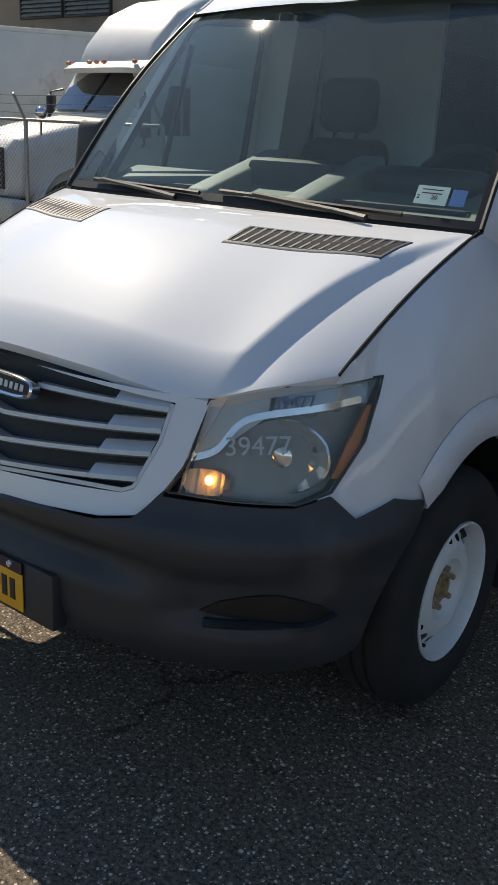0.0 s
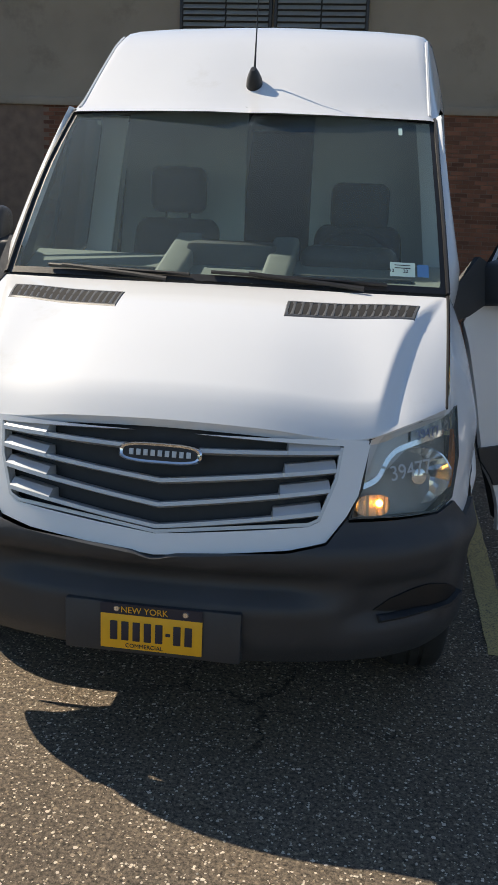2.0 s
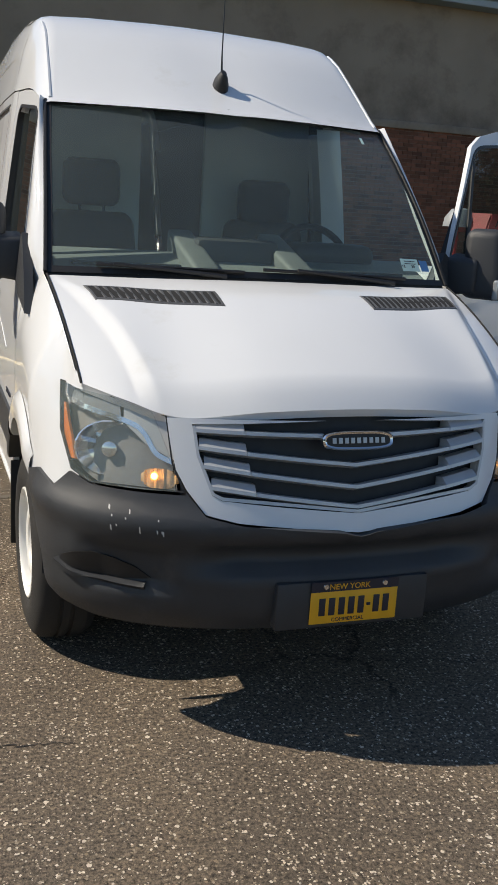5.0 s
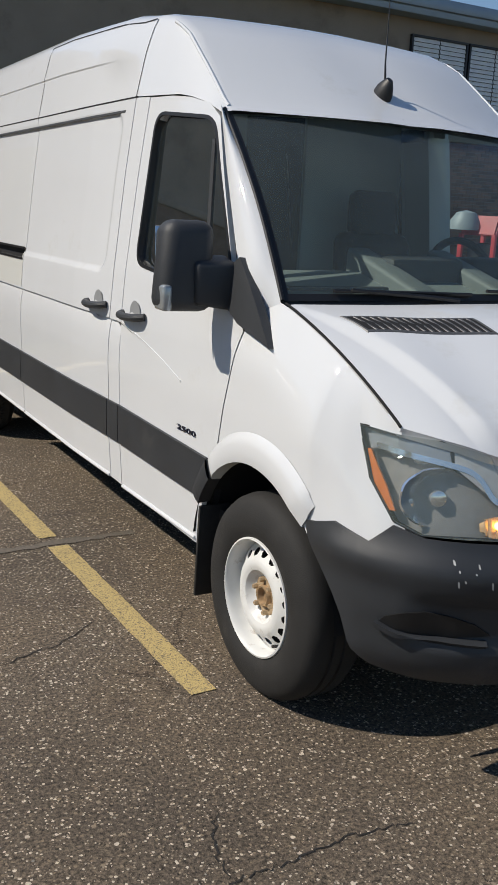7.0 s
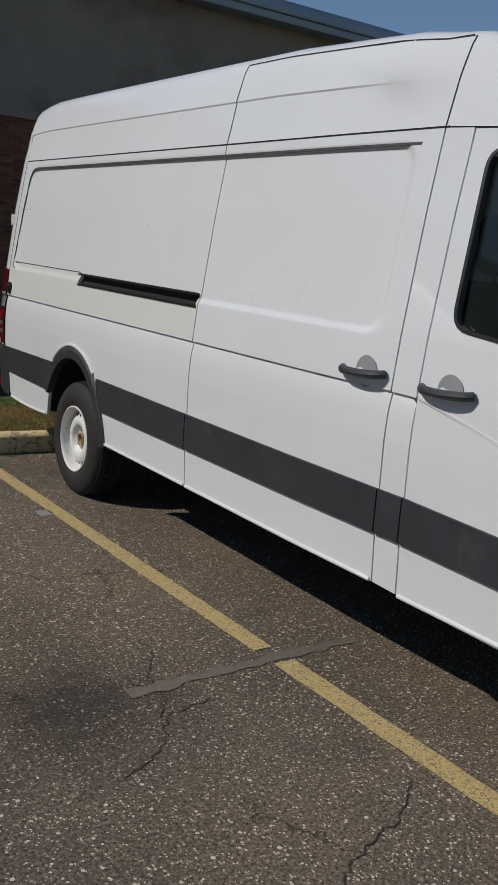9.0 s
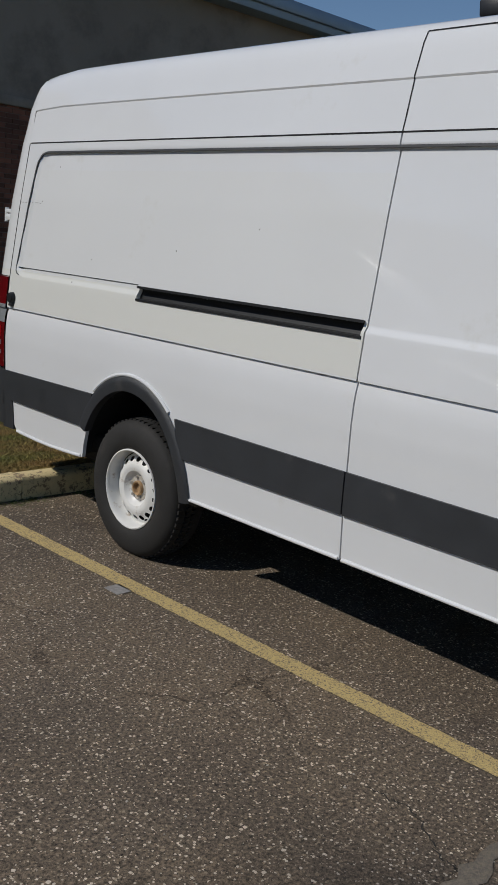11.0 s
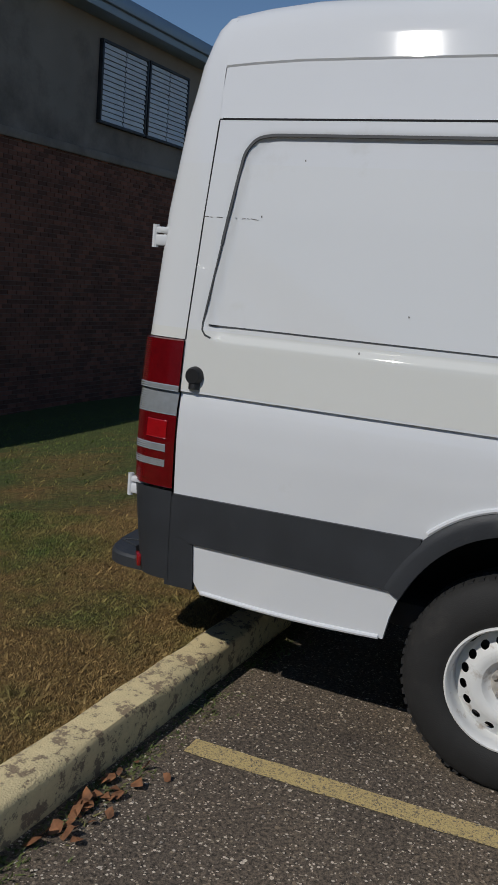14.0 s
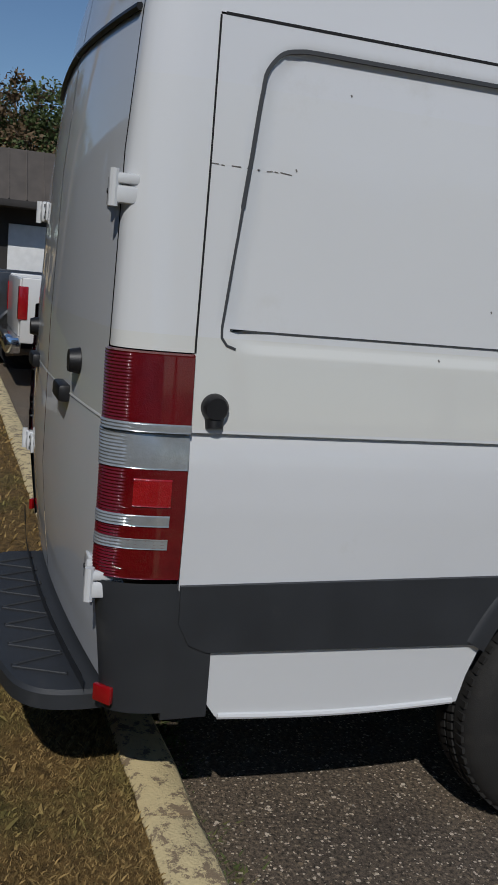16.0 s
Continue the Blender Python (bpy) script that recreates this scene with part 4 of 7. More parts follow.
# bonnet
bm = bmesh.new()
grid_of(bm, lambda s, v: bonnet_pt(s, v), steps(0, 0.986, 110), [0.0, 0.02, 0.05] + steps(0.09, 0.97, 30))
mirrored(bm)
rim = [e for e in bm.edges if e.is_boundary]
made = {}
for e in rim:
    for v in e.verts:
        if v not in made:
            made[v] = bm.verts.new(v.co + Vector((0, 0.02, -0.028)))
for e in rim:
    a, b = e.verts
    bm.faces.new((a, b, made[b], made[a]))
bonnet = part("bonnet", bm, WHITE, van, angle=40)
for sd in (1, -1):
    bm = bmesh.new()
    pts = [Vector(bonnet_pt(0.994, v)) for v in steps(0.0, 0.985, 30)]
    tube(bm, [(p.x * sd, p.y, p.z + 0.001) for p in pts], 0.0045, 6)
    part("bonnet_gap", bm, GAP, van)
bm = bmesh.new()
grid_of(bm, lambda s, v: Vector(bonnet_pt(min(s, 1.0), v)) + Vector((0, 0, -0.035)), [0, 0.2, 0.4, 0.6, 0.8, 0.96, 0.985], steps(0.06, 1.0, 8))
mirrored(bm)
part("engine_bay", bm, GAP, van)
for sd in (1, -1):
    vent = new("bonnet_vent")
    vent.parent = bonnet
    vent["label"] = "black slatted bonnet air vent"

    def on_vent(a, b, h):
        p = on_bonnet(0.288 + a * (0.425 + 0.02 * b), -0.388 + 0.122 * b + 0.125 * a, h)
        return (p[0] * sd, p[1], p[2])
    bm = bmesh.new()
    grid_of(bm, lambda a, b: on_vent(a, b, 0.0015), steps(0.02, 0.98, 16), steps(0.06, 0.94, 4))
    part("backing", bm, GAP, vent)
    bm = bmesh.new()
    loop = [(a, 0.0) for a in steps(0, 1, 12)] + [(1.0, b) for b in steps(0, 1, 4)[1:]] + [(a, 1.0) for a in steps(1, 0, 12)[1:]] + [(0.0, b) for b in steps(1, 0, 4)[1:-1]]
    n = len(loop)
    rows = []
    for a, b in loop:
        ca, cb = 0.5 + (a - 0.5) * 0.965, 0.5 + (b - 0.5) * 0.86
        rows.append([bm.verts.new(on_vent(0.5 + (a - 0.5) * 1.012, 0.5 + (b - 0.5) * 1.06, 0.0)), bm.verts.new(on_vent(a, b, 0.003)), bm.verts.new(on_vent(ca, cb, 0.003)), bm.verts.new(on_vent(ca, cb, -0.004))])
    for i in range(n):
        p, q = rows[i], rows[(i + 1) % n]
        for j in range(3):
            bm.faces.new((p[j], p[j + 1], q[j + 1], q[j]))
    part("frame", bm, VENT_GREY, vent)
    for k in range(15):
        a = (k + 0.9) / 16.3
        bm = bmesh.new()
        vs = [bm.verts.new(on_vent(a + da, b, h)) for b in (0.06, 0.94) for da, h in ((-0.017, 0.0018), (-0.004, 0.0045), (0.010, 0.004), (0.014, 0.0016))]
        for j in range(3):
            bm.faces.new((vs[j], vs[j + 1], vs[5 + j], vs[4 + j]))
        part("slat", bm, VENT_GREY, vent)

# windscreen
bm = bmesh.new()
grid_of(bm, lambda s, t: screen_pt(s, t), steps(0, 1, 20), steps(0, 1, 12))
mirrored(bm)
screen = part("windscreen", bm, WS_GLASS, van)
screen.visible_shadow = False
bm = bmesh.new()
for s0, s1, t0, t1 in ((0, 1, 0, 0.03), (0, 1, 0.965, 1.0), (0.975, 1, 0.03, 0.965)):
    grid_of(bm, lambda s, t: screen_pt(s, t, 0.002), steps(s0, s1, 20), steps(t0, t1, 8))
mirrored(bm)
part("windscreen_border", bm, TRIM, screen)
for sd in (1, -1):
    bm = bmesh.new()
    pts = [Vector(screen_pt(1.005, t, 0.004)) for t in steps(0.0, 1.0, 10)]
    tube(bm, [(p.x * sd, p.y, p.z) for p in pts], 0.008, 6)
    part("windscreen_seal", bm, TRIM, screen)
# scuttle below the glass
bm = bmesh.new()
grid_of(bm, lambda s, k: [Vector(bonnet_pt(s, 0.975, -0.010)), Vector(bonnet_pt(s, 1.0, -0.020)) + Vector((0, 0.01, 0)), Vector(screen_pt(s, 0.02, -0.004))][int(k)], steps(0, 0.99, 20), [0, 1, 2])
mirrored(bm)
part("scuttle", bm, TRIM, van)
# door pillars beside the glass
for sd in (1, -1):
    bm = bmesh.new()

    def pillar(t, f):
        w = Vector(screen_pt(1.012, t))
        e = (0.165 + 0.485 * t, 1.335 + 0.71 * t)
        d = Vector(surf(e[0] - 0.006, e[1]))
        p = w.lerp(d, f)
        p.x += 0.012 * max(0, 1 - (t + 0.008) / 0.05) * min(1, 2 * f)
        p += Vector((-0.5, -0.7, 0.5)) * 0.025 * math.sin(math.pi * f) * min(1, 0.25 + t / 0.2)
        return p
    grid_of(bm, pillar, steps(-0.008, 1.02, 16), steps(0, 1, 6))
    if sd < 0:
        flip(bm)
    part("screen_pillar", bm, WHITE, van)

# wipers
for x0, x1, xp in ((-0.66, -0.10, -0.30), (-0.02, 0.62, 0.42)):
    bm = bmesh.new()
    pts = [Vector(screen_pt(abs(x) / 0.86, 0.018 + 0.016 * f, 0.012)) for x, f in ((x0, 1.0), ((x0 + x1) / 2, 0.5), (x1, 0.0))]
    for p, x in zip(pts, (x0, (x0 + x1) / 2, x1)):
        p.x = x
    tube(bm, curve_pts(pts, 6), 0.007, 6)
    w = part("wiper", bm, TRIM, van, "black wiper blade")
    bm = bmesh.new()
    a = Vector(screen_pt(abs(xp) / 0.86, 0.0, 0.02))
    a.x = xp
    b = Vector(screen_pt(abs(xp - 0.3) / 0.86, 0.028, 0.022))
    b.x = xp - 0.3
    tube(bm, [a + Vector((0.12, -0.02, -0.01)), a, b], 0.010, 6, 0.007)
    part("arm", bm, TRIM, w)

# nose: white surround, grille, bumper
SURROUND = [(U0, 1.065), (-1.10, 1.040), (-1.014, 1.040), (-1.052, 0.885), (-1.085, 0.83), (-1.148, 0.758), (-1.25, 0.735), (U0, 0.700)]
OPENING = [(U0 - 0.1, 1.048), (-1.10, 1.022), (-1.118, 0.93), (-1.168, 0.815), (-1.20, 0.80), (U0, 0.758), (U0 - 0.1, 0.758)]
bm = panel(SURROUND, off(0.004), [OPENING], 0.04, 0.045)
mirrored(bm)
bmesh.ops.delete(bm, geom=[f for f in bm.faces if all(abs(v.co.x) < 3e-4 for v in f.verts)], context="FACES")
surround = part("grille_surround", bm, WHITE, van)
grille = new("grille")
grille.parent = van
grille["label"] = "silver four-bar grille"
bm = bmesh.new()
grid_of(bm, lambda u, z: off(-0.05)(u, z), steps(U0, -1.06, 12), steps(0.74, 1.06, 6))
mirrored(bm)
part("backing", bm, GRILLE_DARK, grille)
for zc, ze, u_end in ((0.992, 1.005, -1.112), (0.905, 0.955, -1.123), (0.838, 0.900, -1.140), (0.778, 0.838, -1.165)):
    bm = bmesh.new()

    def bar(u, k):
        f = (u - U0) / (u_end - U0)
        z = zc + (ze - zc) * f
        broad = 1.0 if f > 0.70 else 0.0
        d, dz = [(-0.045, 0.008 + 0.026 * broad), (-0.016 + 0.004 * broad, 0.009 + 0.020 * broad), (0.004 + 0.004 * broad, 0.005), (0.004 + 0.004 * broad, -0.006), (-0.03, -0.011)][int(k)]
        return off(d)(u, z + dz)
    us = [u for u in steps(U0, u_end, 24)]
    cutu = U0 + 0.70 * (u_end - U0)
    us = sorted(us + [cutu - 0.001, cutu + 0.012], reverse=False)
    if zc == 0.992:
        us = [u for u in us if u > U0 + 0.10]
    grid_of(bm, bar, us, range(5))
    me_r = part("bar", bm, SILVER, grille)
    bm = bmesh.new()
    grid_of(bm, bar, us, range(5))
    part("bar", flip(bm), SILVER, grille)
# silver rim of the opening
bm = bmesh.new()
ribbon(bm, [(U0, 0.764), (-1.20, 0.806), (-1.170, 0.820), (-1.122, 0.93), (-1.106, 1.018)], 0.010, off(0.0), 0.006)
mirrored(bm)
part("grille_rim", bm, SILVER, grille)
# badge
bm = bmesh.new()
m = Matrix.Translation((0, -0.915, 0.985)) @ Matrix.Rotation(radians(-16), 4, "X")
loop = ellipse(0, 0, 0.122, 0.031, 40, power=3.2)
inner = ellipse(0, 0, 0.110, 0.021, 40, power=3.2)
rings = [[bm.verts.new(m @ Vector((x, y, z))) for x, z in lp] for lp, y in ((loop, 0.02), (loop, -0.004), (ellipse(0, 0, 0.117, 0.027, 40, power=3.2), -0.010), (inner, -0.006))]
for a, b in zip(rings, rings[1:]):
    for i in range(40):
        bm.faces.new((a[i], a[(i + 1) % 40], b[(i + 1) % 40], b[i]))
badge = part("badge_frame", bm, CHROME, grille, "chrome oval badge frame")
bm = bmesh.new()
bm.faces.new([bm.verts.new(m @ Vector((x, -0.0055, z))) for x, z in inner])
part("badge_plate", bm, GRILLE_DARK, badge)
bm = bmesh.new()
for k in range(9):
    x = -0.084 + k * 0.021
    box(bm, x - 0.0065, x + 0.0065, -0.0085, -0.005, -0.009, 0.009, 0.001, 1, m @ Matrix.Shear("XY", 4, (0, 0)))
part("badge_mark", bm, SILVER, badge, "plain raised silver bars")

# bumper
bump_outline = [(U0, 0.90), (-0.345, 0.90), (-0.345, 0.74), (-0.60, 0.43), (-0.66, 0.395), (-0.80, 0.375), (U0, 0.365)]


def bumper_pt(u, z):
    """The bumper bulges out above, with a hollow middle and a chin."""
    k = max(0, min(1, (u + 0.345) / -0.15))
    d = 0.012 + k * (0.022 * math.exp(-((z - 0.725) / 0.045) ** 2) + 0.016 * math.exp(-((z - 0.44) / 0.06) ** 2))
    mid = max(0, min(1, (-1.05 - u) / 0.2))
    d -= mid * 0.06 * math.exp(-((z - 0.615) / 0.045) ** 4)
    # fog lamp hollow
    d -= 0.030 * max(0, min(1, (0.655 - z) / 0.03)) * max(0, min(1, (z - 0.50) / 0.02)) * max(0, min(1, (-0.72 - u) / 0.1)) * max(0, min(1, (1.10 + u) / 0.1))
    return off(d)(u, z)


over_light = [(-0.69, 0.834), (-0.78, 0.812), (-1.085, 0.812), (-1.085, 0.95), (-0.60, 0.95)]
over_grille = [(-1.085, 0.822), (-1.15, 0.752), (-1.252, 0.729), (U0, 0.695), (U0 - 0.02, 1.0), (-1.0, 1.0), (-1.05, 0.88)]
tips = [[(-0.69, 0.834), (-0.615, 0.775), (-0.60, 0.95), (-0.68, 0.95)], [(-0.615, 0.775), (-0.47, 0.798), (-0.47, 0.95), (-0.615, 0.95)], [(-0.47, 0.798), (-0.385, 0.772), (-0.385, 0.95), (-0.47, 0.95)],
        [(-0.385, 0.772), (-0.33, 0.762), (-0.33, 0.95), (-0.385, 0.95)]]
bm = panel(bump_outline, bumper_pt, tips + [over_light, over_grille], 0.022, 0.03)
mirrored(bm)
bmesh.ops.delete(bm, geom=[f for f in bm.faces if all(abs(v.co.x) < 3e-4 for v in f.verts)], context="FACES")
bumper = part("front_bumper", bm, PLASTIC, van, "grey-black plastic bumper with scuffed corner", angle=50)
for sd in (1, -1):
    # black sheet laid in the fog lamp hollow, standing for its deep shade
    bm = panel([(-0.655, 0.548), (-0.675, 0.572), (-0.72, 0.592), (-0.78, 0.602), (-0.86, 0.590), (-0.93, 0.570), (-0.985, 0.535), (-0.88, 0.522), (-0.78, 0.526)], lambda u, z: Vector(bumper_pt(u, z)) + Vector((-0.004, -0.004, 0)), (), 0.03, 0.01)
    if sd < 0:
        flip(bm)
    part("fog_recess", bm, TRIM, bumper)
    bm = bmesh.new()
    ribbon(bm, [(p.x, p.y) for p in curve_pts([(-0.650, 0.548), (-0.72, 0.528), (-0.80, 0.516), (-0.97, 0.512)], 5)], 0.014, lambda u, z: (bumper_pt(u, z)[0] * sd, *bumper_pt(u, z)[1:]), 0.022)
    part("fog_ledge", bm, PLASTIC, bumper)
# scuffs on the right corner
SCUFF = mat("scuff_white", (0.5, 0.5, 0.48), 0.7)
rnd = random.Random(4)
for k in range(12):
    u, z = rnd.uniform(-1.06, -0.84), rnd.uniform(0.690, 0.765)
    h = rnd.uniform(0.004, 0.016)
    bm = bmesh.new()
    p = [Vector(bumper_pt(u + du, z + dz)) + Vector((-0.0008, -0.0012, 0.0004)) for du, dz in ((0, 0), (0.004, 0.001), (0.005, h), (0.001, h * 0.9))]
    bm.faces.new([bm.verts.new(q) for q in p])
    part("scuff", bm, SCUFF, bumper)
# plate and holder
bm = bmesh.new()
box(bm, -0.265, 0.265, -0.985, -0.935, 0.385, 0.545, 0.008)
part("plate_holder", bm, PLASTIC, bumper)
plate = new("number_plate")
plate.parent = van
plate["label"] = "orange-yellow number plate"
bm = bmesh.new()
box(bm, -0.1525, 0.1525, -0.992, -0.988, 0.402, 0.512, 0.002)
part("plate", bm, PLATE_Y, plate)
bm = bmesh.new()
box(bm, -0.1525, 0.1525, -0.9935, -0.9925, 0.512, 0.545, 0.0)
box(bm, -0.1525, 0.1525, -0.992, -0.988, 0.512, 0.545, 0.002)
part("plate_header", bm, PLATE_INK, plate)
for x, w, z0, z1 in [(x, 0.011, 0.430, 0.490) for x in (-0.112, -0.078, -0.044, -0.010, 0.024, 0.078, 0.112)] + [(0.051, 0.007, 0.455, 0.465)]:
    bm = bmesh.new()
    box(bm, x - w, x + w, -0.9945, -0.9915, z0, z1, 0.002)
    part("plate_bar", bm, PLATE_INK, plate, "plain dark bar")
FACE = Matrix.Rotation(radians(90), 4, "X")
writing("plate_state", "NEW YORK", 0.027, Matrix.Translation((0, -0.9945, 0.527)) @ FACE, PLATE_Y, plate)
writing("plate_class", "COMMERCIAL", 0.018, Matrix.Translation((0, -0.9930, 0.414)) @ FACE, PLATE_INK, plate)
for x in (-0.103, 0.103):
    bm = bmesh.new()
    lathe(bm, [(0.0, -0.004), (0.008, -0.004), (0.010, 0.0)], (x, -0.9935, 0.530), "y", 12)
    part("screw", bm, CHROME, plate)

# headlights
for sd in (1, -1):
    hl = new("headlight")
    hl.parent = van
    hl["label"] = "grey headlight with amber lit indicator"
    bm = panel(HEADLIGHT, off(-0.045), (), 0.03, 0.0)
    if sd < 0:
        flip(bm)
    part("housing", bm, LAMP_GREY, hl)
    # upper clear indicator band with fine ribs
    UPPER = [(-0.865, 1.014), (-0.855, 1.074), (-0.838, 1.078), (-0.572, 1.086), (-0.60, 1.035), (-0.75, 1.022)]
    bm = panel(UPPER, lambda u, z: off(-0.020 + 0.003 * math.sin(z * 900))(u, z), (), 0.007, 0.01)
    if sd < 0:
        flip(bm)
    part("upper_reflector", bm, CLEAR_LENS, hl, "ribbed clear reflector")
    bm = panel([(-1.045, 0.912), (-1.018, 1.034), (-0.872, 1.070), (-0.872, 1.012), (-0.95, 0.955)], off(-0.018), (), 0.02, 0.01)
    if sd < 0:
        flip(bm)
    part("inner_bezel", bm, BEZEL, hl, "pale grey inner bezel")
    # chrome lip
    bm = bmesh.new()
    lip = curve_pts([(-1.045, 0.905), (-0.985, 0.93), (-0.945, 0.985), (-0.895, 1.012), (-0.78, 1.030), (-0.62, 1.045)], 5)
    ribbon(bm, [(p.x, p.y) for p in lip], 0.016, off(-0.018, sd), 0.002)
    part("lip", bm, REFLECTOR, hl)
    # main reflector bowl
    c = Vector(off(-0.035)(-0.815, 0.925))
    ax = (Vector(off(0.0)(-0.815, 0.925)) - c).normalized()
    aim = Vector((-0.35, -0.93, 0.08)).normalized()
    rot = aim.to_track_quat("Z", "Y").to_matrix().to_4x4()
    bm = bmesh.new()
    lathe(bm, [(0.0, -0.05), (0.03, -0.046), (0.06, -0.03), (0.082, -0.006), (0.086, 0.0), (0.090, -0.004)], (0, 0, 0), "z", 28)
    for v in bm.verts:
        a = math.atan2(v.co.y, v.co.x)
        v.co.z += 0.004 * math.sin(a * 9)
        v.co.x *= 1.25
        v.co = c + rot @ v.co
    if sd < 0:
        flip(bm)
    part("reflector", bm, REFLECTOR, hl, "faceted chrome reflector bowl", angle=12)
    bm = bmesh.new()
    lathe(bm, [(0.0, 0.02), (0.024, 0.012), (0.028, -0.03)], (0, 0, 0), "z", 16)
    for v in bm.verts:
        v.co = c + rot @ v.co
    if sd < 0:
        flip(bm)
    part("bulb_cap", bm, REFLECTOR, hl)
    # small lit lamp
    bm = panel(ellipse(-0.998, 0.856, 0.055, 0.030, 20, power=2.6), lambda u, z: off(-0.012 + 0.002 * math.sin(u * 500))(u, z), (), 0.008, 0.012)
    if sd < 0:
        flip(bm)
    part("indicator_lens", bm, mat("indicator_lens", (0.65, 0.42, 0.22), 0.15, 0.2, 0.2, 60, 0.5, 220, coat=1.0), hl, "clear lens with amber bulb")
    glow = bpy.data.materials.new("amber_bulb")
    gn, gl_, gb = nodes_of(glow)
    gb.inputs["Base Color"].default_value = (0.9, 0.45, 0.08, 1)
    gb.inputs["Emission Color"].default_value = (1.0, 0.50, 0.10, 1)
    gb.inputs["Emission Strength"].default_value = 9.0
    bm = bmesh.new()
    p = Vector(off(-0.002)(-0.985, 0.862))
    bmesh.ops.create_uvsphere(bm, u_segments=12, v_segments=8, radius=0.011, matrix=Matrix.Translation(p))
    if sd < 0:
        flip(bm)
    part("bulb", bm, glow, hl, "lit amber bulb")
    bm = panel([(-0.606, 1.03), (-0.592, 1.03), (-0.622, 0.935), (-0.668, 0.872), (-0.690, 0.872), (-0.66, 0.94)], off(-0.008), (), 0.02, 0.01)
    if sd < 0:
        flip(bm)
    part("side_reflector", bm, AMBER, hl, "amber side reflector")
    bm = panel(HEADLIGHT, off(0.004), (), 0.03, 0.02)
    if sd < 0:
        flip(bm)
    lens = part("lens", bm, LENS, hl)
    lens.visible_shadow = False
    bm = bmesh.new()
    loop = HEADLIGHT + HEADLIGHT[:1]
    ribbon(bm, loop, 0.005, off(0.0, sd), 0.004)
    part("lens_seal", bm, TRIM, hl)

# numbers in marker on the left headlight
MARKER = mat("white_marker", (0.42, 0.46, 0.50), 0.6)
MARKER_BLUE = mat("dark_marker", (0.10, 0.13, 0.22), 0.6)
for u, z, size, mt in ((-0.80, 1.048, 0.040, MARKER_BLUE), (-0.865, 0.948, 0.062, MARKER)):
    fn = off(0.007, -1)
    o, ux, uz = Vector(fn(u, z)), Vector(fn(u + 0.05, z)) - Vector(fn(u - 0.05, z)), Vector(fn(u, z + 0.03)) - Vector(fn(u, z - 0.03))
    ux.normalize()
    nz = ux.cross(uz).normalized()
    uy = nz.cross(ux)
    m = Matrix((ux, uy, nz)).transposed().to_4x4()
    m.translation = o + nz * 0.002
    writing("marker_writing", "39477", size, m @ Matrix.Rotation(radians(4), 4, "Z"), mt, hl, "number written in marker pen")

